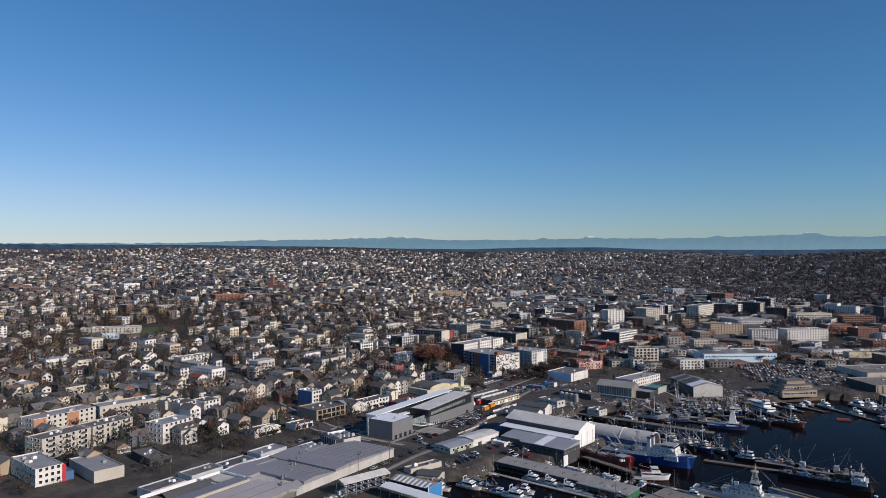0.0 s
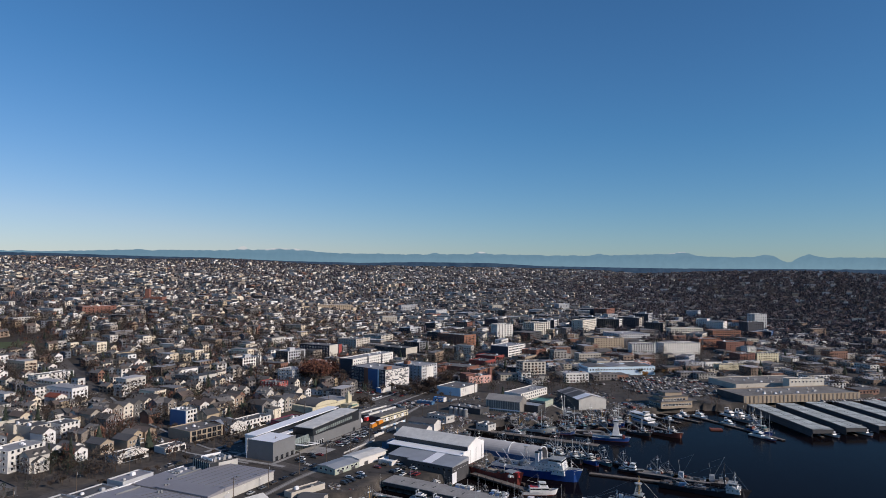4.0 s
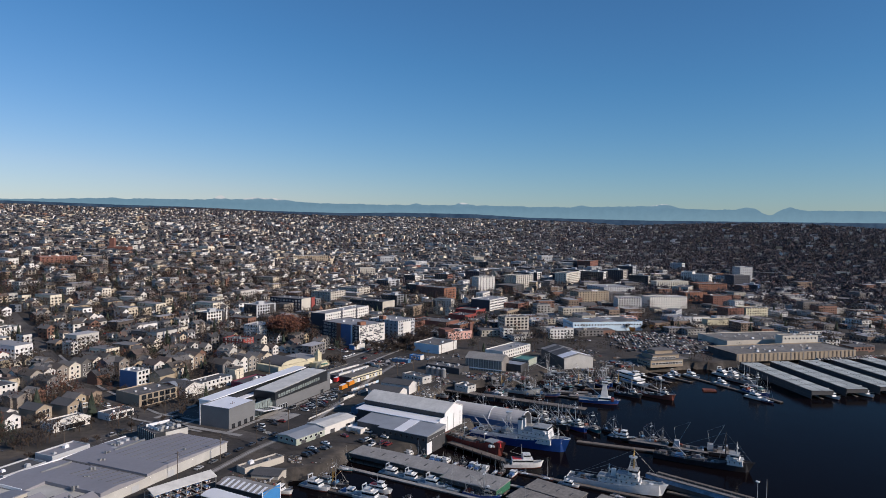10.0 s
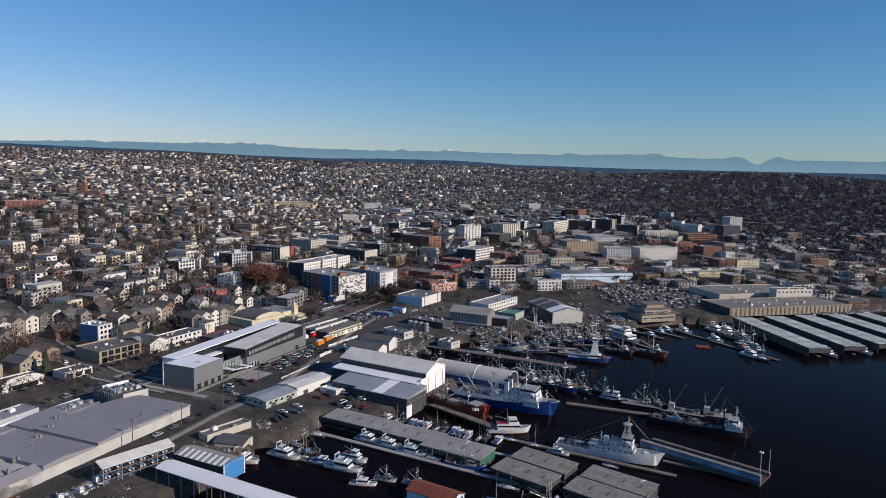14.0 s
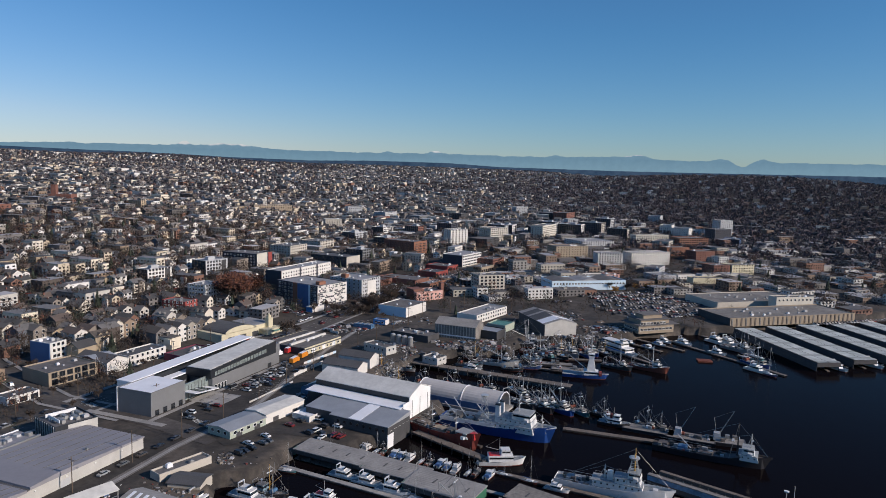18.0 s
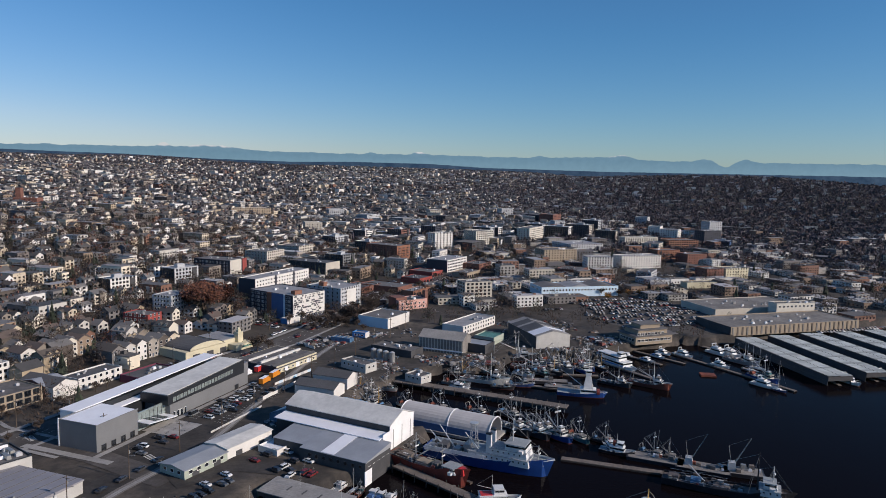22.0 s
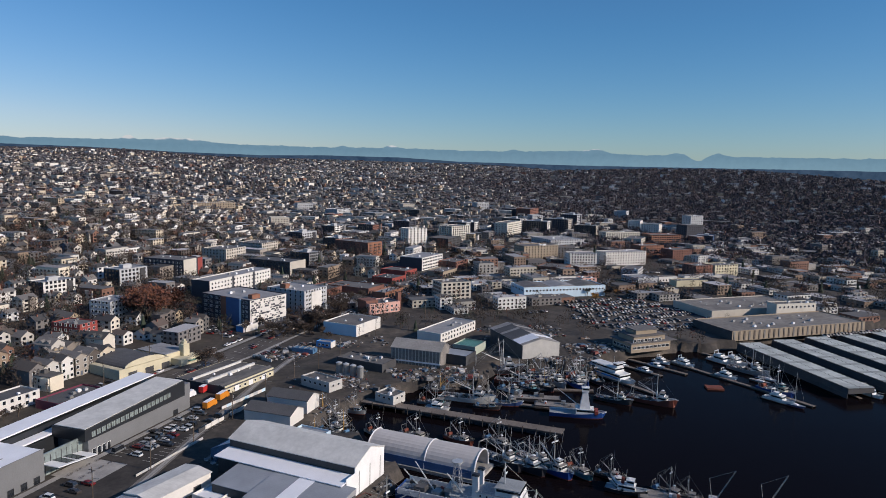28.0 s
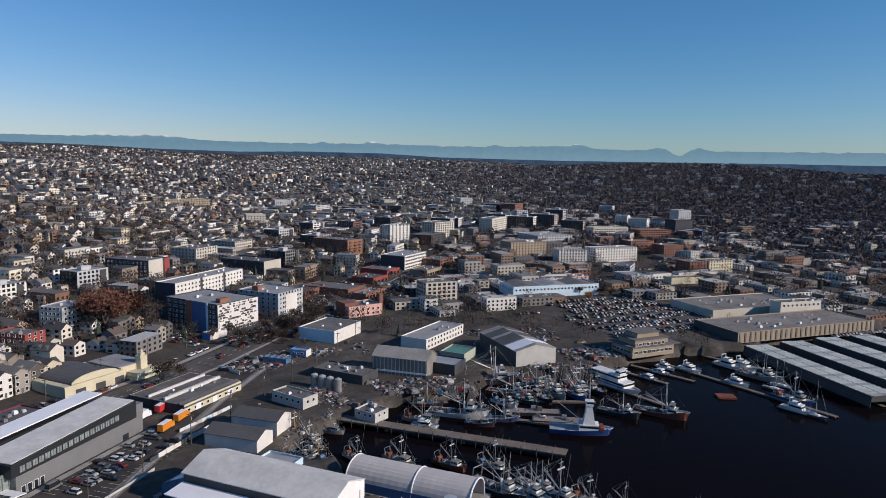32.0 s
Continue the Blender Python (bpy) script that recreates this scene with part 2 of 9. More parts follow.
    "antifoul": mat("red_oxide_antifouling", (0.13, 0.035, 0.022), 0.7, grain=0.2, stain=0.25),
    "hull_mixed": mat("mixed_hull_paint", None, 0.4, grain=0.08, stain=0.15, coarse=0.3, palette=[(0.62, 0.62, 0.60), (0.03, 0.035, 0.04), (0.03, 0.06, 0.16), (0.03, 0.03, 0.035), (0.55, 0.54, 0.50), (0.05, 0.14, 0.16), (0.16, 0.05, 0.035), (0.20, 0.21, 0.22)]),
    "deck": mat("worn_deck", (0.20, 0.185, 0.17), 0.85, grain=0.3, fine=1.5, stain=0.3),
    "deck_grey": mat("grey_deck_paint", (0.27, 0.29, 0.30), 0.8, grain=0.2, stain=0.25),
    "mast": mat("aluminium_mast", (0.62, 0.62, 0.60), 0.4, 0.5),
    "rig_steel": mat("galvanised_steel", (0.34, 0.34, 0.33), 0.5, 0.6),
    "buff": mat("buff_mast_paint", (0.50, 0.30, 0.08), 0.6),
    "car_paint": mat("car_paint", None, 0.28, 0.1, grain=0.02, stain=0.0, palette=CARS, spec=0.7),
    "far_car": mat("far_car_paint", None, 0.35, grain=0.02, stain=0.0, palette=CARS, source="island"),
    "far_glass": mat("far_car_glass", (0.02, 0.022, 0.026), 0.5, grain=0.1, stain=0.0),
    "tyre": mat("tyre_rubber", (0.02, 0.02, 0.02), 0.9),
    "bark": mat("bark", (0.10, 0.075, 0.055), 0.95, grain=0.3),
    "twigs": mat("bare_twigs", None, 0.95, grain=0.3, fine=0.6, stain=0.0, palette=[(0.052, 0.036, 0.028), (0.044, 0.033, 0.027), (0.064, 0.042, 0.029), (0.038, 0.032, 0.027)], source="island"),
    "russet": mat("russet_leaves", None, 0.9, grain=0.3, fine=0.8, stain=0.0, palette=[(0.12, 0.042, 0.024), (0.085, 0.035, 0.024), (0.15, 0.060, 0.030), (0.07, 0.032, 0.025)], source="island"),
    "golden": mat("golden_leaves", None, 0.9, grain=0.3, stain=0.0, palette=[(0.30, 0.15, 0.03), (0.24, 0.11, 0.03), (0.20, 0.12, 0.04)], source="island"),
    "conifer": mat("conifer_needles", None, 0.9, grain=0.3, fine=0.7, stain=0.0, palette=[(0.030, 0.042, 0.026), (0.024, 0.034, 0.024), (0.036, 0.046, 0.030)], source="island"),
    # paler and bluer than near crowns: distance haze put into the palette
    "far_wood": mat("haze_tinted_crowns", None, 0.95, grain=0.25, fine=0.2, stain=0.0, palette=[(0.078, 0.070, 0.083), (0.036, 0.045, 0.055), (0.096, 0.078, 0.086), (0.066, 0.060, 0.075), (0.085, 0.073, 0.084), (0.098, 0.072, 0.066), (0.042, 0.050, 0.058)], source="island"),
    "grass": mat("winter_grass", (0.055, 0.075, 0.028), 0.95, grain=0.25, stain=0.25),
    "orange_paint": mat("orange_truck_paint", (0.62, 0.22, 0.02), 0.5),
    "red_paint": mat("red_paint", (0.50, 0.03, 0.03), 0.5),
    "clutter": mat("mixed_yard_clutter", None, 0.7, grain=0.2, stain=0.0, palette=[(0.30, 0.29, 0.28), (0.08, 0.075, 0.07), (0.50, 0.49, 0.48), (0.12, 0.075, 0.05), (0.05, 0.09, 0.14), (0.14, 0.13, 0.12), (0.20, 0.17, 0.13), (0.05, 0.048, 0.045), (0.10, 0.095, 0.09), (0.05, 0.05, 0.05), (0.36, 0.36, 0.37), (0.17, 0.04, 0.03), (0.07, 0.06, 0.055), (0.22, 0.21, 0.20)], source="island"),
}
M["ribs_roof_dirty"] = mat("weathered_ribbed_roof", (0.30, 0.285, 0.265), 0.7, 0.1, grain=0.15, fine=1.0, stain=0.2, ribs=1.2, rib_depth=0.12)
M["moorage_roof"] = mat("brown_grey_ribbed_roof", (0.235, 0.215, 0.19), 0.75, 0.1, grain=0.25, fine=0.8, stain=0.3, coarse=0.25, ribs=1.2, rib_depth=0.15)
M["house_mixed"] = mat("worn_wheelhouse_paint", None, 0.5, grain=0.12, fine=1.5, stain=0.25, coarse=0.6, palette=[(0.62, 0.62, 0.60), (0.42, 0.43, 0.43), (0.52, 0.49, 0.42), (0.20, 0.30, 0.36), (0.58, 0.58, 0.57), (0.26, 0.26, 0.26), (0.06, 0.20, 0.22)])
M["marina_dark"] = mat("dark_marina_roof", (0.075, 0.080, 0.076), 0.7, 0.1, grain=0.25, fine=0.4, stain=0.3)
M["marina_pale"] = mat("pale_corrugated_sheet", (0.44, 0.47, 0.45), 0.5, 0.1, grain=0.15, fine=0.3, stain=0.3, coarse=0.1)
M["dock_blue"] = mat("faded_blue_dock_paint", (0.15, 0.26, 0.38), 0.7, grain=0.35, fine=0.6, stain=0.4, coarse=0.2)
M["roof_gravel"] = mat("patchy_gravel_roof", (0.185, 0.175, 0.162), 0.95, grain=0.22, fine=0.35, stain=0.35, coarse=0.05)
M["marina_roof"] = mat("galvanised_marina_roof", (0.30, 0.32, 0.30), 0.5, 0.25, grain=0.1, stain=0.2, ribs=1.0, rib_depth=0.1, rib_axis="Y")


def water_material():
    m = bpy.data.materials.new("harbour_water")
    t, b = nodes_of(m)
    geo = t.nodes.new("ShaderNodeNewGeometry")
    b.inputs["Base Color"].default_value = (0.0052, 0.0038, 0.0047, 1)
    b.inputs["Roughness"].default_value = 0.09
    b.inputs["IOR"].default_value = 1.33
    b.inputs["Specular IOR Level"].default_value = 0.022
    n1 = node(t, "ShaderNodeTexNoise", Scale=0.7, Detail=4.0)
    n2 = node(t, "ShaderNodeTexNoise", Scale=0.06, Detail=3.0)
    link(t, geo.outputs["Position"], n1.inputs["Vector"])
    link(t, geo.outputs["Position"], n2.inputs["Vector"])
    mul = t.nodes.new("ShaderNodeMath")
    mul.operation = "MULTIPLY"
    link(t, n1.outputs[0], mul.inputs[0])
    link(t, n2.outputs[0], mul.inputs[1])
    bp = node(t, "ShaderNodeBump", Strength=0.35, Distance=0.35)
    link(t, mul.outputs[0], bp.inputs["Height"])
    link(t, bp.outputs[0], b.inputs["Normal"])
    return m


def ground_material():
    """Tarmac yards by the shore, gardens and grass further up the slope."""
    m = bpy.data.materials.new("town_ground")
    t, b = nodes_of(m)
    geo = t.nodes.new("ShaderNodeNewGeometry")
    pos = geo.outputs["Position"]
    big = node(t, "ShaderNodeTexNoise", Scale=0.012, Detail=6.0, Roughness=0.65)
    link(t, pos, big.inputs["Vector"])
    ramp = t.nodes.new("ShaderNodeValToRGB")
    el = ramp.color_ramp.elements
    el[0].position, el[0].color = 0.34, (0.026, 0.023, 0.021, 1)
    el[1].position, el[1].color = 0.66, (0.026, 0.029, 0.017, 1)
    el.new(0.46).color = (0.032, 0.027, 0.023, 1)
    el.new(0.56).color = (0.036, 0.028, 0.021, 1)
    link(t, big.outputs[0], ramp.inputs[0])
    patch = node(t, "ShaderNodeTexNoise", Scale=0.045, Detail=8.0, Roughness=0.7)
    link(t, pos, patch.inputs["Vector"])
    yard = t.nodes.new("ShaderNodeValToRGB")
    ye = yard.color_ramp.elements
    ye[0].position, ye[0].color = 0.38, (0.030, 0.027, 0.025, 1)
    ye[1].position, ye[1].color = 0.62, (0.112, 0.093, 0.075, 1)
    ye.new(0.47).color = (0.050, 0.044, 0.039, 1)
    ye.new(0.55).color = (0.082, 0.070, 0.058, 1)
    link(t, patch.outputs[0], yard.inputs[0])
    sep = t.nodes.new("ShaderNodeSeparateXYZ")
    link(t, pos, sep.inputs[0])
    mr = node(t, "ShaderNodeMapRange")
    mr.inputs[1].default_value, mr.inputs[2].default_value = 3.9, 7.0
    link(t, sep.outputs["Z"], mr.inputs[0])
    mix = t.nodes.new("ShaderNodeMix")
    mix.data_type = "RGBA"
    link(t, mr.outputs[0], mix.inputs["Factor"])
    link(t, yard.outputs[0], mix.inputs["A"])
    link(t, ramp.outputs[0], mix.inputs["B"])
    c, _ = vary(t, mix.outputs["Result"], pos, 0.35, 0.3)
    c, _ = vary(t, c, pos, 0.05, 0.3)
    link(t, c, b.inputs["Base Color"])
    b.inputs["Roughness"].default_value = 0.95
    return m


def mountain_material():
    """Far ranges with snow on the tops; blue haze is put into glowing colours."""
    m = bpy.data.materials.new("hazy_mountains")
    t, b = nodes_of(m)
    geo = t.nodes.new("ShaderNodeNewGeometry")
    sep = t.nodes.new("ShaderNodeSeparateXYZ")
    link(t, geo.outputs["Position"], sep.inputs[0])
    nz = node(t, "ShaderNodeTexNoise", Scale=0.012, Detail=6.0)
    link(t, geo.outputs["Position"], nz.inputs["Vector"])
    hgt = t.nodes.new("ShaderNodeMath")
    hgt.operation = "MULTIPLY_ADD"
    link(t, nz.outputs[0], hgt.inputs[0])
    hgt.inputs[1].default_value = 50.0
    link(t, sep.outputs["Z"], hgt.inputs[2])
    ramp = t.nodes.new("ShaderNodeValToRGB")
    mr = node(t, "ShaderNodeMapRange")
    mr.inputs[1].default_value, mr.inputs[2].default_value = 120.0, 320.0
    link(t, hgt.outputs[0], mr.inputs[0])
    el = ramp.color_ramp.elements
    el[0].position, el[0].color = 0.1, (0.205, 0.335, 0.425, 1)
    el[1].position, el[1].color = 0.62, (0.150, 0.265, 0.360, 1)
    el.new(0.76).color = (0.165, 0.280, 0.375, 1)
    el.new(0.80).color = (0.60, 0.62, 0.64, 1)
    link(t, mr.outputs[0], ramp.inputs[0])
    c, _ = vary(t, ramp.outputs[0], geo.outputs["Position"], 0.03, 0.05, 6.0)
    # the range glows, so the haze colour shows without sun or shade
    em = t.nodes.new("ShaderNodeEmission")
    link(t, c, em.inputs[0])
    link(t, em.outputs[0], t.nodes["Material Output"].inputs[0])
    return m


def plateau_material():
    """A far forest; the blue air before it is put into glowing colours."""
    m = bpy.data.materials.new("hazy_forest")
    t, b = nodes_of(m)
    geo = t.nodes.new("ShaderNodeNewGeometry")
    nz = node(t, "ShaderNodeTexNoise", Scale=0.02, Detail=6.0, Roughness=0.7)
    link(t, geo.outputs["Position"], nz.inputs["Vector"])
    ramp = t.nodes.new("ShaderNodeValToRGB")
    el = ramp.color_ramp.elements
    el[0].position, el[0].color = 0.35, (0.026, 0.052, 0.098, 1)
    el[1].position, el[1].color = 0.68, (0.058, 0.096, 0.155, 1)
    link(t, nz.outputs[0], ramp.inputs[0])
    # glows by itself, haze already mixed into the ramp
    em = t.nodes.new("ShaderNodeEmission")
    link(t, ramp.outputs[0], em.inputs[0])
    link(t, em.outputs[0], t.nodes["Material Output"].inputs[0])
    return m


# ---- mesh helpers ----
G1 = 57.0  # degrees of the street grid by the museum
G2 = 5.0   # and of the grid east of the basin


class Mesh:
    """Collects vertices and faces of one mesh."""

    def __init__(self):
        self.v, self.f, self.m = [], [], []

    def face(self, pts, mi=0):
        n = len(self.v)
        self.v.extend(pts)
        self.f.append(tuple(range(n, n + len(pts))))
        self.m.append(mi)

    def box(self, x0, x1, y0, y1, z0, z1, mi=0, tx=0.0, ty=0.0, mt=None):
        """A box whose top is drawn in by tx, ty; mt: slot of the top."""
        n = len(self.v)
        self.v += [(x0, y0, z0), (x1, y0, z0), (x1, y1, z0), (x0, y1, z0), (x0 + tx, y0 + ty, z1), (x1 - tx, y0 + ty, z1), (x1 - tx, y1 - ty, z1), (x0 + tx, y1 - ty, z1)]
        self.f += [(n + 3, n + 2, n + 1, n), (n + 4, n + 5, n + 6, n + 7), (n, n + 1, n + 5, n + 4), (n + 1, n + 2, n + 6, n + 5), (n + 2, n + 3, n + 7, n + 6), (n + 3, n, n + 4, n + 7)]
        self.m += [mi, mi if mt is None else mt, mi, mi, mi, mi]
        return self

    def prism(self, poly, z0, z1, mi=0, mt=None):
        n, k = len(self.v), len(poly)
        self.v += [(x, y, z0) for x, y in poly] + [(x, y, z1) for x, y in poly]
        self.f += [tuple(range(n + k - 1, n - 1, -1)), tuple(range(n + k, n + 2 * k))]
        self.m += [mi, mi if mt is None else mt]
        for i in range(k):
            j = (i + 1) % k
            self.f.append((n + i, n + j, n + k + j, n + k + i))
            self.m.append(mi)
        return self

    def profile(self, pts, y0, y1, mi=0):
        """A closed outline of (x, z) points, counter-clockwise seen from -y, drawn along y."""
        n, k = len(self.v), len(pts)
        self.v += [(x, y0, z) for x, z in pts] + [(x, y1, z) for x, z in pts]
        self.f += [tuple(range(n, n + k)), tuple(range(n + 2 * k - 1, n + k - 1, -1))]
        self.m += [mi, mi]
        for i in range(k):
            j = (i + 1) % k
            self.f.append((n + j, n + i, n + k + i, n + k + j))
            self.m.append(mi)
        return self

    def tube(self, a, b, r0, r1=None, seg=6, mi=0):
        a, b = Vector(a), Vector(b)
        r1 = r0 if r1 is None else r1
        d = (b - a).normalized()
        s = d.orthogonal().normalized()
        u = d.cross(s)
        n = len(self.v)
        for p, r in ((a, r0), (b, r1)):
            for i in range(seg):
                w = 2 * math.pi * i / seg
                self.v.append(tuple(p + (s * math.cos(w) + u * math.sin(w)) * r))
        for i in range(seg):
            j = (i + 1) % seg
            self.f.append((n + i, n + j, n + seg + j, n + seg + i))
            self.m.append(mi)
        self.f += [tuple(range(n + seg - 1, n - 1, -1)), tuple(range(n + seg, n + 2 * seg))]
        self.m += [mi, mi]
        return self

    def add(self, other, at):
        """Takes in another mesh, moved by a pose."""
        n = len(self.v)
        self.v += [tuple(at @ Vector(v)) for v in other.v]
        self.f += [tuple(i + n for i in f) for f in other.f]
        self.m += other.m
        return self

    def bend(self, pts, r, seg=5, mi=0):
        """One bent tube through a line of points."""
        pts = [Vector(p) for p in pts]
        n = len(self.v)
        for i, p in enumerate(pts):
            d = (pts[min(i + 1, len(pts) - 1)] - pts[max(i - 1, 0)]).normalized()
            s = Vector((1, 0, 0)) if abs(d.x) < 0.9 else Vector((0, 0, 1))
            u = d.cross(s).normalized()
            s = u.cross(d)
            for k in range(seg):
                w = 2 * math.pi * k / seg
                self.v.append(tuple(p + (s * math.cos(w) + u * math.sin(w)) * r))
        for i in range(len(pts) - 1):
            for k in range(seg):
                j = (k + 1) % seg
                a, b = n + i * seg, n + (i + 1) * seg
                self.f.append((a + k, a + j, b + j, b + k))
                self.m.append(mi)
        return self

    def data(self, name, *materials):
        me = bpy.data.meshes.new(name)
        me.from_pydata(self.v, [], self.f)
        for m in materials:
            me.materials.append(M[m] if isinstance(m, str) else m)
        if len(materials) > 1:
            me.polygons.foreach_set("material_index", self.m)
        me.update()
        return me


def place(x, y, z, ang=0.0):
    return pose(x, y, z, 0, 0, ang)


def thing(name, label, category, x, y, z, ang=0.0, group="", kind=""):
    ob = new(name)
    ob.empty_display_size = 0.5
    ob.matrix_basis = place(x, y, z, ang)
    return tagged(ob, label, category, group, kind)


def part(name, mesh, materials, parent, label="", at=None):
    """Links a mesh (or shared mesh data) as one object under a thing or part."""
    if isinstance(mesh, Mesh):
        mesh = mesh.data(name, *([materials] if isinstance(materials, (str, bpy.types.Material)) else materials))
    ob = new(name, mesh)
    ob.parent = parent
    if at is not None:
        ob.matrix_basis = at
    if label:
        tagged(ob, label)
    return ob


def setting(name, mesh, materials, label, category):
    ob = new(name, mesh.data(name, *([materials] if isinstance(materials, (str, bpy.types.Material)) else materials)))
    return tagged(ob, label, category, "", "structure")


# ---- lie of the land ----
LEFT = ((0, 420, 560, 800, 1100, 1500, 2300, 3300, 4000, 4400), (4, 5, 10, 30, 56, 72, 103, 144, 159, 138))
MID = ((0, 600, 1000, 1400, 2000, 3000, 3900, 4400), (4, 5, 13, 26, 55, 101, 134, 120))
RIGHT = ((0, 900, 1500, 1750, 2200, 2600, 2900, 3500, 4400), (4, 6, 10, 22, 82, 117, 108, 72, 66))
SHORE = [(-58, -600), (-58, 100), (-50, 236), (-23, 258), (-20, 284), (-5, 288), (4, 300), (9, 311), (24, 303), (40, 312), (58, 325), (74, 338), (80, 352), (70, 376), (72, 386), (53, 392), (50, 399), (80, 434), (111, 446), (141, 440), (159, 471), (187, 466), (209, 448), (228, 475), (264, 478), (290, 487), (306, 479), (349, 490), (399, 499), (493, 516), (800, 560), (1500, 600), (2500, 500), (2500, -600)]


def smooth(a, b, x):
    t = np.clip((x - a) / (b - a), 0, 1)
    return t * t * (3 - 2 * t)


def slope(x, y):
    """Height of the land, in metres, at arrays of places."""
    x, y = np.asarray(x, float), np.asarray(y, float)
    d = np.hypot(x, y)
    th = np.degrees(np.arctan2(x, np.maximum(y, 1e-6)))
    l, m, r = (np.interp(d, *p) for p in (LEFT, MID, RIGHT))
    a, b = smooth(-14, 6, th), smooth(14, 34, th)
    z = (l * (1 - a) + m * a) * (1 - b) + r * b
    z = z + smooth(900, 2200, d) * 9 * np.sin(x * 0.0042 + 1.0) * np.sin(y * 0.0031 + x * 0.0017)
    z = z - smooth(36, 48, th) * smooth(1700, 2600, d) * 26
    return np.where(y < 150, 4.0, z)


def in_water(x, y):
    x, y = np.asarray(x, float), np.asarray(y, float)
    inside = np.zeros(x.shape, bool)
    for (x0, y0), (x1, y1) in zip(SHORE, SHORE[1:] + SHORE[:1]):
        if y0 != y1:
            cross = ((y0 > y) != (y1 > y)) & (x < (x1 - x0) * (y - y0) / (y1 - y0) + x0)
            inside ^= cross
    return inside


def land(x, y):
    return float(slope(np.array([x]), np.array([y]))[0])


def build_ground():
    xs = np.concatenate([-np.geomspace(5200, 300, 34), np.arange(-296, 560, 4.5), np.geomspace(562, 5200, 36)])
    ys = np.concatenate([-np.geomspace(900, 60, 10), np.arange(-50, 180, 20), np.arange(184, 560, 4.5), np.geomspace(566, 5200, 70)])
    gx, gy = np.meshgrid(xs, ys)
    gz = slope(gx, gy)
    gz = np.where(in_water(gx, gy), -4.0, gz)
    nx, ny = len(xs), len(ys)
    idx = np.arange(nx * ny).reshape(ny, nx)
    faces = np.stack([idx[:-1, :-1], idx[:-1, 1:], idx[1:, 1:], idx[1:, :-1]], -1).reshape(-1, 4)
    me = bpy.data.meshes.new("ground")
    me.from_pydata(np.stack([gx, gy, gz], -1).reshape(-1, 3).tolist(), [], faces.tolist())
    me.materials.append(ground_material())
    me.polygons.foreach_set("use_smooth", [True] * len(faces))
    tagged(new("ground", me), "tarmac yards and winter gardens rising to a wooded ridge", "ground", "", "structure")


def build_water():
    m = Mesh()
    m.face([(-60, -590, 0), (2500, -590, 0), (2500, 640, 0), (-60, 640, 0)])
    setting("water", m, water_material(), "dark calm harbour water with faint ripples", "water")


def far_range(R, top, step, foot=20.0):
    """A range on an arc round the harbour, whose crest stands top(th) degrees over the eye."""
    m = Mesh()
    pts = []
    for th in np.arange(-62, 80, step):
        a = radians(th)
        z = 115 + R * math.tan(radians(top(th)))
        pts.append([(8 + r * math.sin(a), 45 + r * math.cos(a), h) for r, h in ((R, foot), (R, z), (R + 60, foot))])
    for p, q in zip(pts, pts[1:]):
        m.face([p[0], q[0], q[1], p[1]])
        m.face([p[1], q[1], q[2], p[2]])
    return m


def build_mountains():
    """A far snowy range, and the dark wooded plateau in front of it."""
    crest = ((-60, -22, -17, -9, -6.5, -4, -1, 6.6, 12, 16, 20.5, 27, 30.5, 33, 40, 80), (1.0, 1.2, 1.42, 1.52, 1.58, 1.68, 1.42, 1.38, 1.48, 1.40, 1.38, 1.54, 1.30, 1.29, 1.25, 1.1))
    peaks = ((-8.3, 0.30, 0.5), (-5.5, 0.14, 1.2), (7.6, 0.14, 0.4), (11.5, 0.18, 0.5), (21.4, 0.13, 0.5), (28.0, 0.22, 0.7), (34.1, 0.20, 0.6), (35.6, -0.38, 0.6), (37.0, 0.24, 0.5))

    def top(th):
        e = float(np.interp(th, *crest)) + 0.06 * noise.fractal(Vector((th * 0.9, 9.0, 0)), 0.5, 2.1, 6)
        return e + sum(h * math.exp(-(((th - c) / w) ** 2)) for c, h, w in peaks)

    def wooded(th):
        e = float(np.interp(th, (-60, -22, -16, -11, -4.8, 1.5, 6, 12.5, 16.7, 26.7, 43.4, 49, 80), (1.1, 1.06, 0.95, 0.9, 0.70, 0.62, 0.73, 0.70, 0.48, 0.37, 0.38, 0.34, 0.3)))
        return e + 0.02 * noise.fractal(Vector((th * 1.3, 4.0, 0)), 0.9, 2.0, 3) + 0.035 * abs(noise.noise(Vector((th * 13.0, 1.0, 0))))

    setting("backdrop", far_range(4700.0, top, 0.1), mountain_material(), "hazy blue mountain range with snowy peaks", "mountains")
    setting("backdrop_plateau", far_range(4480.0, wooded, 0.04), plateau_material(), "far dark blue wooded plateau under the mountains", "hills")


build_ground()
build_water()
build_mountains()


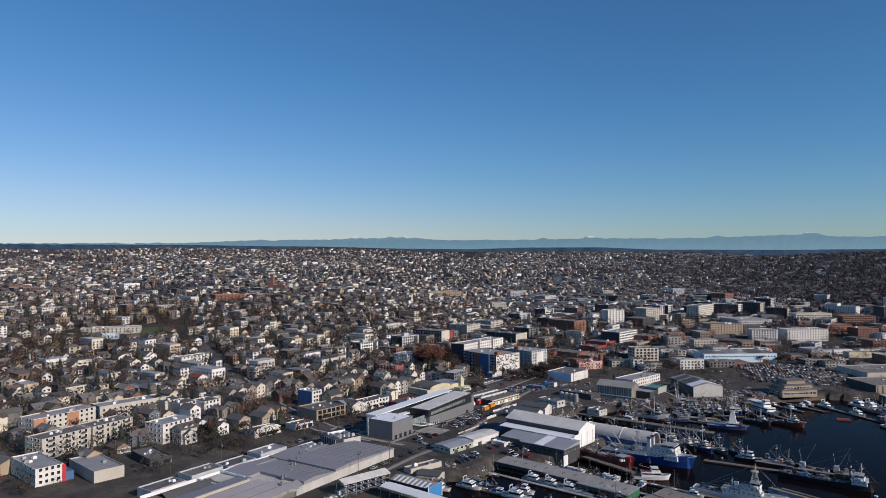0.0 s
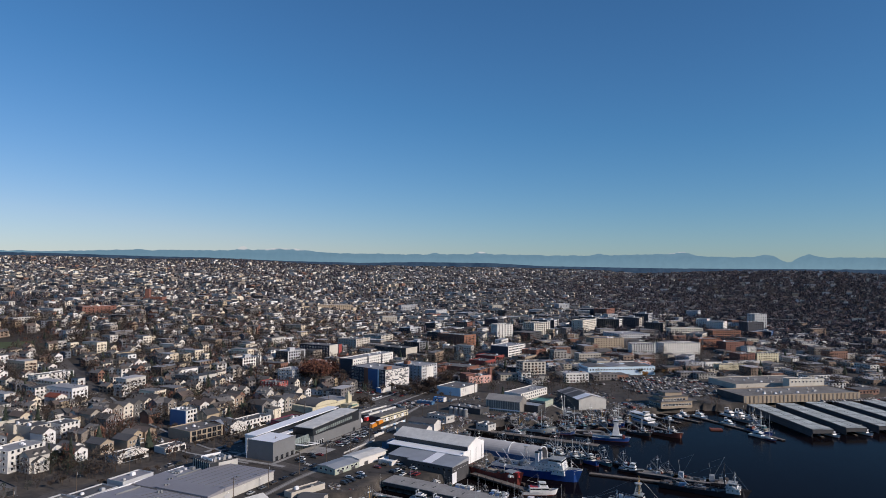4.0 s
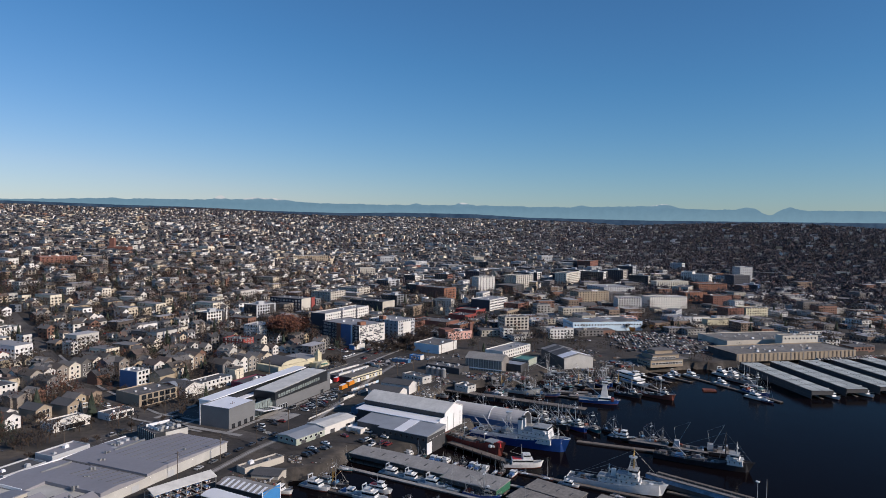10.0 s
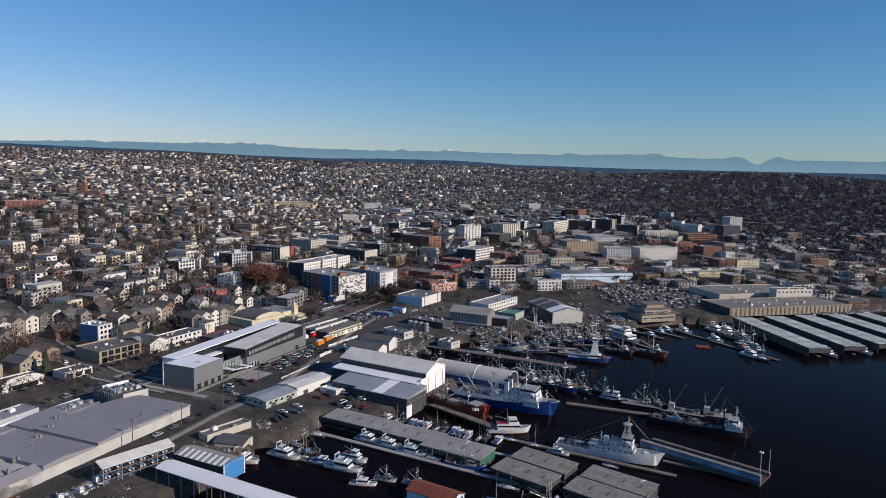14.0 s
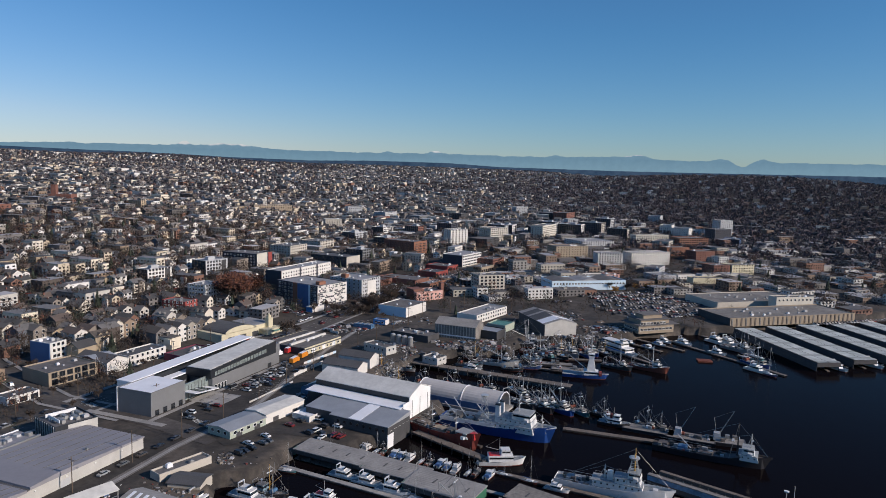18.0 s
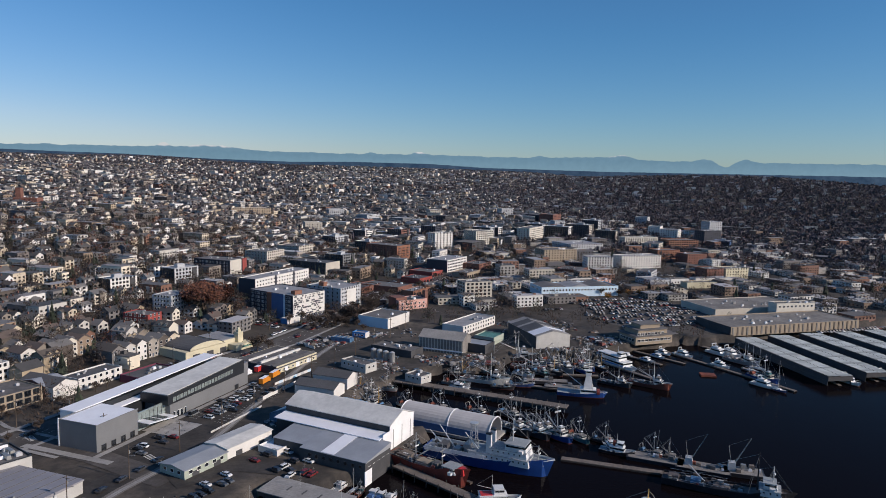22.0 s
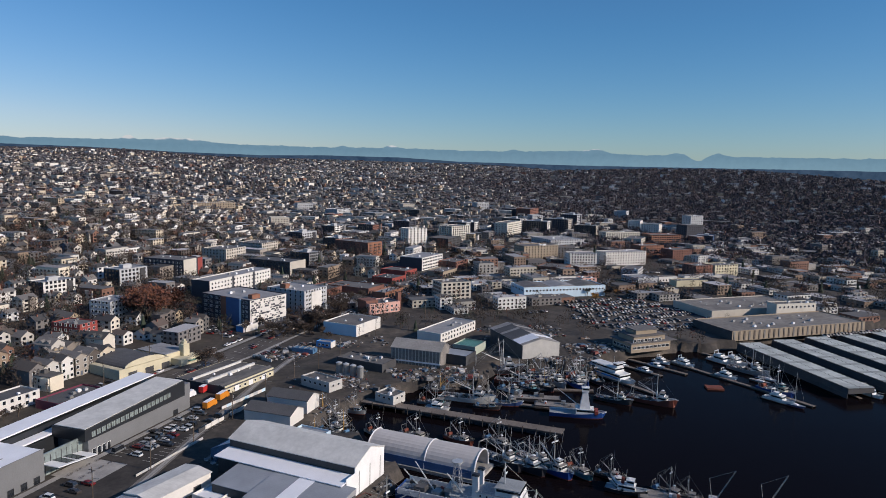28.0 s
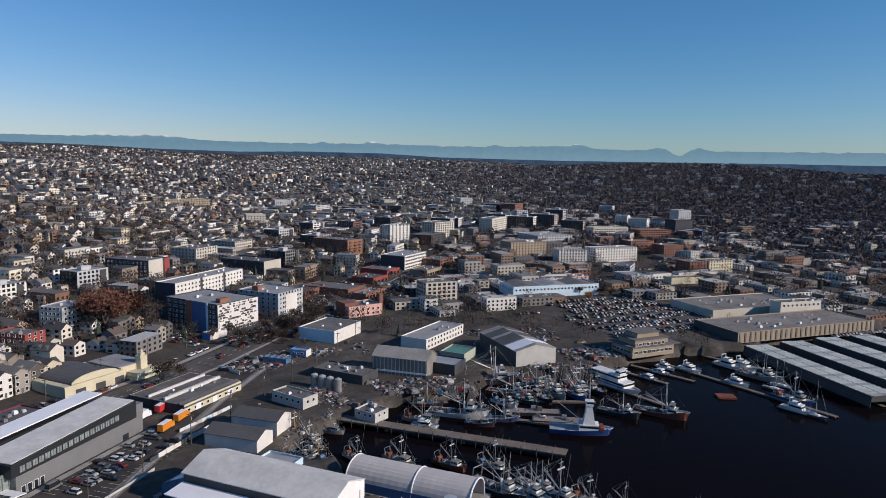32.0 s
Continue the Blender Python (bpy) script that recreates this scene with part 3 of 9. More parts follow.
def strip(name, pts, width, material, label, category, lift=0.12, step=6.0):
    """A road or path laid on the land along a line of places."""
    m = Mesh()
    line = []
    for (x0, y0), (x1, y1) in zip(pts, pts[1:]):
        n = max(1, int(math.hypot(x1 - x0, y1 - y0) / step))
        line += [(x0 + (x1 - x0) * i / n, y0 + (y1 - y0) * i / n) for i in range(n)]
    line.append(pts[-1])
    row = []
    for i, (x, y) in enumerate(line):
        ax, ay = line[max(i - 1, 0)]
        bx, by = line[min(i + 1, len(line) - 1)]
        k = math.hypot(bx - ax, by - ay)
        nx, ny = -(by - ay) / k * width / 2, (bx - ax) / k * width / 2
        row.append(((x + nx, y + ny), (x - nx, y - ny)))
    zs = slope(np.array([p[0] for r in row for p in r]), np.array([p[1] for r in row for p in r])).reshape(-1, 2) + lift
    for (a, b), (za, zb) in zip(row, zs):
        m.v += [(*a, za), (*b, zb)]
    for i in range(len(row) - 1):
        m.f.append((2 * i, 2 * i + 1, 2 * i + 3, 2 * i + 2))
        m.m.append(0)
    return setting(name, m, material, label, category)


def along(x, y, ang, s, w=0.0):
    """The place s metres along ang and w to its left, from x, y."""
    a = radians(ang)
    return x + s * math.cos(a) - w * math.sin(a), y + s * math.sin(a) + w * math.cos(a)

# ---- buildings ----
SHARED = {}


def window_data(w, h, frame="frame_white", glass="glass"):
    """One window: a frame standing proud of the wall, a recessed pane and a mullion; local y is outward."""
    key = ("window", w, h, frame, glass)
    if key not in SHARED:
        m = Mesh()
        t = 0.12
        m.box(-w / 2, w / 2, -0.02, 0.05, 0, h, 1)
        m.box(-w / 2 - t, -w / 2, -0.02, 0.12, -t, h + t, 0)
        m.box(w / 2, w / 2 + t, -0.02, 0.12, -t, h + t, 0)
        m.box(-w / 2, w / 2, -0.02, 0.12, h, h + t, 0)
        m.box(-w / 2, w / 2, -0.02, 0.16, -t, 0, 0)
        if w > 1.6:
            m.box(-0.04, 0.04, -0.02, 0.10, 0, h, 0)
        SHARED[key] = m.data("window", frame, glass)
    return SHARED[key]


FACE = {"y0": 180.0, "x0": 90.0, "y1": 0.0, "x1": -90.0}


def on_face(face, L, W, s, z):
    """Pose on a face of an L x W block, s metres along it, outward along local +y."""
    x, y = {"y0": (s, 0), "x0": (0, s), "y1": (s, W), "x1": (L, s)}[face]
    return place(x, y, z, FACE[face])


def windows(ob, L, W, face, floors, bays, w=1.4, h=1.5, first=1.2, storey=3.0, frame="frame_white", margin=1.0, joined=False):
    span = (L if face[0] == "y" else W) - 2 * margin
    spots = [on_face(face, L, W, margin + span * (i + 0.5) / bays, first + storey * k) for k in range(floors) for i in range(bays)]
    if not joined:
        for p in spots:
            part("window", window_data(w, h, frame), None, ob, at=p)
        return
    m = Mesh()
    for p in spots:
        n = len(m.v)
        b = Mesh().box(-w / 2, w / 2, -0.02, 0.06, 0, h)
        m.v += [tuple(p @ Vector(v)) for v in b.v]
        m.f += [tuple(i + n for i in f) for f in b.f]
        m.m += b.m
    tagged(part("window_grid", m, "glass", ob), kind="stuff")


def block_body(ob, L, W, h, wall, roof, parapet=0.7, foot=1.0):
    """Walls with a parapet, and a flat roof set inside it."""
    m = Mesh().box(0, L, 0, W, -foot, h - parapet)
    t = 0.3
    m.box(0, L, 0, t, h - parapet, h).box(0, L, W - t, W, h - parapet, h).box(0, t, t, W - t, h - parapet, h).box(L - t, L, t, W - t, h - parapet, h)
    part("wall", m, wall, ob)
    part("roof", Mesh().box(t, L - t, t, W - t, h - parapet - 0.05, h - parapet + 0.06), roof, ob)


def roof_units(ob, L, W, h, n, seed):
    rng = random.Random(seed)
    for i in range(n):
        x, y, s = rng.uniform(0.15, 0.85) * L, rng.uniform(0.2, 0.8) * W, rng.uniform(1.0, 2.4)
        m = Mesh().box(x - s / 2, x + s / 2, y - s / 2.6, y + s / 2.6, h, h + s * 0.55, tx=0.05, ty=0.05)
        m.box(x - s / 3, x + s / 3, y - s / 4, y + s / 4, h + s * 0.55, h + s * 0.68)
        part("roof_unit", m, rng.choice(("grey_wall", "rig_steel", "white")), ob)


def building(name, label, category, x, y, ang, L, W, h, wall, roof="roof_tar", floors=0, bays=(0, 0), z=None, frame="frame_white", win=(1.4, 1.5), first=1.3, storey=3.0, units=0, joined=False, group="", parapet=0.7, shop=False, faces=("y0", "x0")):
    """A flat-roofed block from its near corner; windows on the long (y0) and end (x0) faces."""
    z = land(x, y) if z is None else z
    ob = thing(name, label, category, x, y, z, ang, group)
    block_body(ob, L, W, h, wall, roof, parapet)
    for face, n in zip(faces, bays):
        if floors and n:
            windows(ob, L, W, face, floors, n, *win, first, storey, frame, joined=joined)
    if shop:
        k = max(2, int(L / 5))
        for i in range(k):
            part("shop_front", window_data(3.2, 2.2, "frame_dark"), None, ob, at=on_face("y0", L, W, L * (i + 0.5) / k, 0.4))
    if units:
        roof_units(ob, L, W, h - parapet + 0.06, units, int(abs(x) * 7 + abs(y)))
    return ob


def gable_shell(L, W, h, rise, over=0.5, thick=0.22, foot=1.0):
    """Walls with gables at x = 0 and L (ridge along x), and the two roof slabs."""
    w = Mesh()
    pts = [(0, -foot), (W, -foot), (W, h), (W / 2, h + rise), (0, h)]
    n = len(w.v)
    w.v += [(0, y, z) for y, z in pts] + [(L, y, z) for y, z in pts]
    w.f += [(n + 4, n + 3, n + 2, n + 1, n), (n + 5, n + 6, n + 7, n + 8, n + 9), (n, n + 1, n + 6, n + 5), (n + 1, n + 2, n + 7, n + 6), (n + 4, n, n + 5, n + 9)]
    w.m += [0] * 5
    r = Mesh()
    k = rise / (W / 2)
    for sgn in (0, 1):
        y0, y1 = (-over, W / 2) if sgn == 0 else (W + over, W / 2)
        z0, z1 = h - over * k, h + rise
        a = [(-over, y0, z0), (L + over, y0, z0), (L + over, y1, z1), (-over, y1, z1)]
        n = len(r.v)
        r.v += a + [(p[0], p[1], p[2] + thick) for p in a]
        r.f += [(n, n + 1, n + 2, n + 3), (n + 4, n + 5, n + 6, n + 7), (n, n + 1, n + 5, n + 4), (n + 1, n + 2, n + 6, n + 5), (n + 2, n + 3, n + 7, n + 6), (n + 3, n, n + 4, n + 7)]
        r.m += [0] * 6
    return w, r


def house_kind(kind):
    """Parts of one sort of house, as (name, mesh data, pose)."""
    rng = random.Random(kind)
    L, W = rng.uniform(9.5, 13), rng.uniform(7.2, 9)
    storeys = 1 if kind in (3,) else 2
    if kind in (5, 6):
        storeys = 3
    h = 2.9 * storeys + 0.3
    rise = rng.uniform(1.7, 3.0)
    out = []
    if kind == 7:  # flat-roofed box
        w = Mesh().box(0, L, 0, W, -1.5, 6.6).box(L * 0.5, L * 0.95, -0.8, 0, 2.8, 6.0)
        out.append(("wall", w.data("wall", "house_wall"), None))
        out.append(("roof", Mesh().box(-0.2, L + 0.2, -0.2, W + 0.2, 6.6, 6.95).box(L * 0.2, L * 0.4, W * 0.4, W * 0.7, 6.95, 8.6).data("roof", "house_roof"), None))
        h = 6.4
    else:
        w, r = gable_shell(L, W, h, rise, foot=1.5)
        if kind in (0, 2, 4, 6):  # cross gable
            cw, cr = gable_shell(W * 0.62, L * 0.42, h - 0.3, rise * 0.7, over=0.35)
            q = place(L * 0.72, -1.4, 0, 90)
            w.add(cw, q)
            r.add(cr, q)
        if kind in (1, 5):  # dormers in the front slope
            for u in (0.25, 0.62):
                cw, cr = gable_shell(W * 0.36, 2.4, h + 1.2, 0.8, over=0.25, foot=-h)
                q = place(L * u + 2.4, 0.5, 0, 90)
                w.add(cw, q)
                r.add(cr, q)
        out.append(("wall", w.data("wall", "house_wall"), None))
        out.append(("roof", r.data("roof", "house_roof"), None))
    if kind in (1, 3, 4):
        out.append(("porch", Mesh().box(-2.0, 0, 0.8, W - 0.8, -0.4, 0.25).box(-2.2, 0.1, 0.5, W - 0.5, 2.4, 2.6).box(-1.9, -1.7, 1.0, 1.2, 0.25, 2.4).box(-1.9, -1.7, W - 1.2, W - 1.0, 0.25, 2.4).data("porch", "frame_white"), None))
    if kind in (0, 1, 3):
        out.append(("chimney", Mesh().box(L * 0.55, L * 0.55 + 0.9, W * 0.62, W * 0.62 + 0.7, h, h + rise + 0.8).data("chimney", "brick"), None))
    for k in range(storeys):
        for s in (0.26, 0.74):
            out.append(("window", window_data(1.3, 1.4), on_face("x0", L, W, W * s, 1.0 + 2.9 * k)))
        if kind not in (0, 2, 4, 6):
            out.append(("window", window_data(1.7, 1.3), on_face("y0", L, W, L * 0.4, 1.0 + 2.9 * k)))
    out.append(("door", Mesh().box(-0.5, 0.5, -0.02, 0.08, 0, 2.1).data("door", "door"), on_face("x0", L, W, W * 0.5, 0.2)))
    return out


HOUSES = {}
HOUSE_LABEL = ("two-storey gabled house with a cross gable and shingle roof", "two-storey gabled house with a porch and chimney", "gabled house with a side wing and dark roof", "single-storey bungalow with a front porch", "gabled house with a porch and side wing", "tall three-storey gabled townhouse", "three-storey townhouse with a cross gable", "flat-roofed modern box house")


def house(kind, x, y, ang):
    m = place(x, y, land(x, y), ang)
    if kind in HOUSES:
        return copy_thing(HOUSES[kind], m)
    ob = thing("house", HOUSE_LABEL[kind], "house", x, y, land(x, y), ang, "houses on the slope")
    for name, data, p in house_kind(kind):
        part(name, data, None, ob, at=p)
    HOUSES[kind] = ob
    return ob


TAKEN = []  # (x, y, radius) kept free of houses and trees


def keep(x, y, ang, L, W, margin=3.0):
    """Marks a rectangle as built on."""
    TAKEN.append((x, y, math.cos(radians(ang)), math.sin(radians(ang)), L, W, margin))


def free(x, y, extra=0.0):
    for ax, ay, c, s, L, W, g in TAKEN:
        u, v = (x - ax) * c + (y - ay) * s, -(x - ax) * s + (y - ay) * c
        g += extra
        if -g < u < L + g and -g < v < W + g:
            return False
    return True


def put(name, label, category, x, y, ang, L, W, h, wall, roof="roof_tar", **kw):
    keep(x, y, ang, L, W)
    return building(name, label, category, x, y, ang, L, W, h, wall, roof, **kw)

# ---- roads ----
MARKET = [(-190, 180), (-160, 243), (-150, 300), (-118, 330), (-85, 368), (-25, 455), (20, 515), (75, 602), (130, 690), (215, 812), (330, 980), (480, 1200)]
SHIL = [(-110, 205), (-82, 250), (-44, 318), (-20, 352), (3, 412), (22, 461), (46, 512), (98, 592), (150, 650), (230, 650), (330, 612)]
strip("road_main", MARKET, 17.0, "asphalt", "wide grey town street", "road")
strip("road_shore", SHIL, 13.0, "asphalt_dark", "worn street along the waterfront with rails", "road", 0.10)
strip("road_cross", [(-22, 318), (-52, 345), (-100, 378), (-150, 440), (-205, 530), (-300, 690)], 11.0, "asphalt", "cross street climbing past houses", "road", 0.16)
strip("road_apron", [(-22, 318), (0, 330), (20, 322)], 14.0, "asphalt_dark", "waterfront street end", "road", 0.16)
for i, (off, end) in enumerate(((58, 520), (120, 560), (182, 620), (244, 700))):
    a = along(-85, 368, G1, -180, off + 30)
    strip("road_terrace", [along(-85, 368, G1, s, off + 26) for s in range(-170, end, 40)], 8.0, "asphalt", "narrow residential street", "road", 0.2)
for s in (120, 215, 310, 405):
    strip("road_avenue", [along(-85, 368, G1, s, w) for w in range(12, 420, 30)], 8.0, "asphalt", "narrow residential avenue", "road", 0.22)
strip("pavement_main", [along(x, y, 0, 0) for x, y in [(-95, 374), (-35, 461), (10, 521), (65, 608), (120, 696)]], 3.0, "concrete", "concrete pavement beside the street", "pavement", 0.28)


def beside(pts, off):
    """A line of places shifted off metres to its left."""
    out = []
    for i, (x, y) in enumerate(pts):
        ax, ay = pts[max(i - 1, 0)]
        bx, by = pts[min(i + 1, len(pts) - 1)]
        k = math.hypot(bx - ax, by - ay)
        out.append((x - (by - ay) / k * off, y + (bx - ax) / k * off))
    return out


strip("pavement_street", beside(MARKET[2:10], -10.2), 2.2, "concrete", "narrow concrete pavement along the main street", "pavement", 0.26)
strip("pavement_hill", beside([(-62, 352), (-100, 378), (-150, 440), (-205, 530)], 7.0), 2.0, "concrete", "concrete pavement climbing beside the cross street", "pavement", 0.3)
strip("pavement_lower", beside([(-62, 352), (-100, 378), (-150, 440), (-205, 530)], -7.0), 2.0, "concrete", "concrete pavement on the far side of the cross street", "pavement", 0.3)
strip("pavement_shore", beside(SHIL[1:7], -8.2), 1.8, "concrete", "worn pavement along the waterfront street", "pavement", 0.24)
for off in (0.75, -0.75):
    strip("rail", [(x + off * 0.8 + 7, y - off * 0.6 - 3) for x, y in SHIL[:7]], 0.16, "steel_rail", "old railway rail beside the street", "rail", 0.26)

# ---- museum ----


def museum():
    x, y = -52.5, 348.6
    ob = thing("museum", "grey zinc museum with a long white roof and dark upper storey", "museum", x, y, 4.0, G1)
    part("entrance_block", Mesh().box(0, 21, 0, 19, -1, 11.4), "zinc", ob, "grey zinc-clad block")
    part("roof", Mesh().box(0.4, 20.6, 0.4, 18.6, 11.4, 11.7), "roof_white", ob)
    part("end_wall", Mesh().box(-0.25, 0, 0, 19, -1, 11.8), "zinc", ob)
    part("parapet", Mesh().box(-0.3, 21.2, -0.25, 0, 11.4, 12.0).box(-0.3, 21.2, 19, 19.25, 11.4, 12.0).box(-0.3, 0, 0, 19, 11.8, 12.0), "zinc", ob)
    for i in range(4):
        part("window", window_data(2.2, 2.6, "frame_dark"), None, ob, at=on_face("y0", 21, 19, 3.2 + i * 4.9, 0.6))
    # long bar
    part("hall_wall", Mesh().box(40, 97, 0, 14, -1, 7.6), "zinc", ob, "ribbed grey zinc hall")
    part("upper_storey", Mesh().profile([(38.0, 7.6), (93, 7.6), (93, 14.2), (38.0, 11.8)], -0.6, 14.5), "zinc_dark", ob, "dark zinc upper storey")
    part("hall_end", Mesh().box(93, 97.2, -0.1, 14, 7.6, 12.2), "zinc", ob)
    part("roof", Mesh().profile([(38.6, 11.95), (92.6, 14.3), (92.6, 14.55), (38.6, 12.2)], 0.0, 13.9), "roof_light", ob)
    for i in range(18):
        part("clerestory_pane", window_data(1.9, 2.0, "frame_dark", "pale_glass"), None, ob, at=on_face("y0", 0, 0, 42 + i * 2.4, 8.4 + i * 0.085) @ place(0, 0.6, 0))
    for i in range(4):
        part("window", window_data(1.5, 3.2, "frame_white"), None, ob, at=on_face("y0", 0, 0, 42.5 + i * 2.4, 0.2))
    part("service_door", Mesh().box(86, 89, -0.12, 0, 0, 3), "zinc_dark", ob)
    # white spine roof along the street side
    part("spine_wall", Mesh().box(8, 97, 19.3, 27, -1, 11.2).box(21, 40, 14, 19.3, -1, 8.0).box(40, 97, 14.6, 19.3, -1, 8.4), "zinc_dark", ob)
    part("spine_roof", Mesh().profile([(7.6, 11.7), (97.5, 13.2), (97.5, 13.7), (7.6, 12.2)], 19.0, 27.6), "roof_white", ob, "long white roof")
    part("link_roof", Mesh().box(21, 97, 14.6, 18.95, 8.4, 9.0), "roof_white", ob)
    part("fin_wall", Mesh().profile([(8, -0.5), (97, -0.5), (97, 13.1), (8, 11.6)], 26.4, 27.2), "white", ob)
    part("spine_end", Mesh().box(7.7, 8, 19.3, 27.2, -0.5, 11.7), "white", ob)
    part("block_edge", Mesh().box(-0.45, 0.1, 19.0, 19.5, -0.5, 12.2), "white", ob)
    part("canopy", Mesh().profile([(22, 5.4), (39, 3.3), (39, 3.6), (22, 5.7)], -5.0, 3.5), "white", ob, "white entrance canopy")
    for i in range(2):
        part("skylight", Mesh().profile([(26.5 + i * 4.6, 5.2 - i * 0.57), (30 + i * 4.6, 4.77 - i * 0.57), (30 + i * 4.6, 4.88 - i * 0.57), (26.5 + i * 4.6, 5.31 - i * 0.57)], -4.0, 2.5), "glass", ob)
    part("glass_entry", Mesh().box(21, 40, 2.5, 3.2, -0.5, 8.6), "pale_glass", ob)
    for i in range(9):
        part("mullion", Mesh().box(21.2 + i * 2.3, 21.35 + i * 2.3, 2.35, 2.5, -0.5, 7.6), "frame_dark", ob)
    keep(x, y, G1, 98, 28)


museum()

# ---- foundry roofs in the foreground ----


def warehouse():
    x, y = along(-49, 314, G1, -125)
    ob = thing("warehouse", "large low warehouse with joined grey membrane roofs", "warehouse", x, y, 4.0, G1)
    m = Mesh().box(76, 125, 0, 33, -1, 5.3).box(76, 110, 33, 48, -1, 5.3).box(34, 76, 0, 48, -1, 4.9).box(0, 34, 0, 46, -1, 4.6)
    part("wall", m, "pale_wall", ob, "pale grey block wall")
    turn = Matrix(((0, 1, 0, 0), (1, 0, 0, 0), (0, 0, 1, 0), (0, 0, 0, 1)))
    part("roof", Mesh().profile([(76.4, 5.2), (125.3, 5.2), (125.3, 5.7), (87, 7.0), (76.4, 6.2)], -0.4, 33.2), "roof_membrane", ob, "pale grey membrane roof with a low ridge")
    part("roof", Mesh().profile([(76.4, 5.2), (109.8, 5.2), (109.8, 5.5), (92, 6.3), (76.4, 5.6)], 33.2, 48.3), "roof_membrane", ob)
    part("gutter", Mesh().box(75.4, 76.4, 0, 48, 4.9, 5.5), "roof_dark", ob, "dark valley gutter")
    part("roof", Mesh().profile([(54, 4.8), (75.4, 4.8), (75.4, 5.6), (62, 6.9), (54, 6.3)], -0.4, 30), "roof_membrane", ob)
    part("roof", Mesh().profile([(44, 4.8), (75.4, 4.8), (75.4, 5.3), (56, 6.2), (44, 5.4)], 30, 48.3), "roof_membrane", ob)
    # narrow gabled bays beside the street
    for i in range(3):
        w, q = gable_shell(54 - i * 5, 7.6, 4.7 + 0.25 * i, 1.7, over=0.25)
        part("bay_roof", q, "roof_membrane", ob, at=place(0, i * 7.8, 0))
        part("gable", w, "pale_wall", ob, at=place(0, i * 7.8, 0))
        part("valley", Mesh().box(0, 52 - i * 5, i * 7.8 + 7.5, i * 7.8 + 7.9, 4.6, 5.1 + 0.25 * i), "roof_dark", ob)
    part("clerestory", Mesh().box(2, 42, 23.6, 25.0, 4.6, 7.0), "beige", ob)
    part("clerestory_roof", Mesh().profile([(23.2, 7.0), (34, 5.6), (34, 5.9), (23.2, 7.3)], 0, 43), "roof_membrane", ob, at=turn)
    part("roof", Mesh().box(-0.3, 34, 34, 46.2, 4.6, 5.2), "roof_patchy", ob)
    part("dark_gable", gable_shell(26, 10, 4.8, 2.0, over=0.2)[1], "roof_dark", ob, at=place(6, 35.5, 0))
    part("parapet", Mesh().box(0, 110, 48.3, 48.8, -0.5, 6.0).box(30, 30.5, 34, 48.3, 4.6, 6.0).box(44, 44.5, 30, 48.3, 4.8, 6.4).box(0, 0.4, 0, 46, 4.6, 5.4), "white", ob, "white parapet")
    for i in range(7):
        part("roof_seam", Mesh().profile([(87, 6.98), (125, 5.66), (125, 5.8), (87, 7.12)], 2.5 + i * 4.4, 2.75 + i * 4.4), "roof_tar", ob)
        part("roof_seam", Mesh().profile([(62, 6.88), (75.2, 5.6), (75.2, 5.74), (62, 7.02)], 2.0 + i * 4.0, 2.25 + i * 4.0), "roof_tar", ob)
    for i in range(14):
        u, v = 46 + (i * 17) % 60, 6 + (i * 11) % 38
        part("vent", Mesh().box(u, u + 1.0, v, v + 1.2, 5.4, 7.2, tx=0.15, ty=0.15), "rig_steel", ob)
    for i in range(6):
        part("roof_plant", Mesh().box(94 + i * 2.6, 96 + i * 2.6, 38 + (i * 5) % 8, 40.4 + (i * 5) % 8, 5.4, 6.2 + (i % 3) * 0.4, tx=0.1, ty=0.1), "rig_steel" if i % 2 else "grey_wall", ob)
    part("duct", Mesh().box(92, 109, 35, 35.8, 6.0, 6.7), "rig_steel", ob)
    part("duct", Mesh().box(60, 74, 40, 40.6, 5.6, 6.4), "rig_steel", ob)
    for i in range(10):
        part("wall_lamp", Mesh().box(6 + i * 12, 6.5 + i * 12, -0.3, 0, 4.0, 4.4), "frame_white", ob)
    for i in range(5):
        part("roller_door", Mesh().box(12 + i * 19, 15.6 + i * 19, -0.08, 0, -0.2, 3.4), "grey_wall", ob)
    keep(x, y, G1, 125, 50)
    b = put("office_block", "dark striped office with a roof full of plant", "office", -83, 322.5, 40, 16.6, 18.5, 8.0, "zinc_dark", "roof_patchy", z=4.0, units=9)
    for i in range(9):
        part("fin", Mesh().box(-0.25, 0, 0.5 + i * 2.05, 0.95 + i * 2.05, -0.5, 7.9), "pale_wall", b)
    part("side_panel", Mesh().box(5, 16.6, -0.15, 0, -0.5, 7.6), "pale_wall", b)
    part("roof_screen", Mesh().box(2, 14, 13, 13.4, 8.0, 9.4).box(3, 3.3, 3, 13, 8.0, 9.2), "white", b)
    for i in range(4):
        part("roof_duct", Mesh().box(4 + i * 2.8, 5.6 + i * 2.8, 3 + (i % 2) * 4, 8 + (i % 2) * 4, 7.4, 8.8, tx=0.1, ty=0.1), "rig_steel", b)
    for i in range(4):
        x3, y3 = along(x, y, G1, 8 + i * 22, 52)
        put("shed", "low shed with a grey flat roof behind the warehouse", "shed", x3, y3, G1, 19, 11, 4.6 + (i % 2) * 1.2, "grey_wall", ("roof_patchy", "roof_tar", "roof_dark", "roof_membrane")[i], units=2)


warehouse()

# ---- boat racks, canopies and boatyard sheds ----


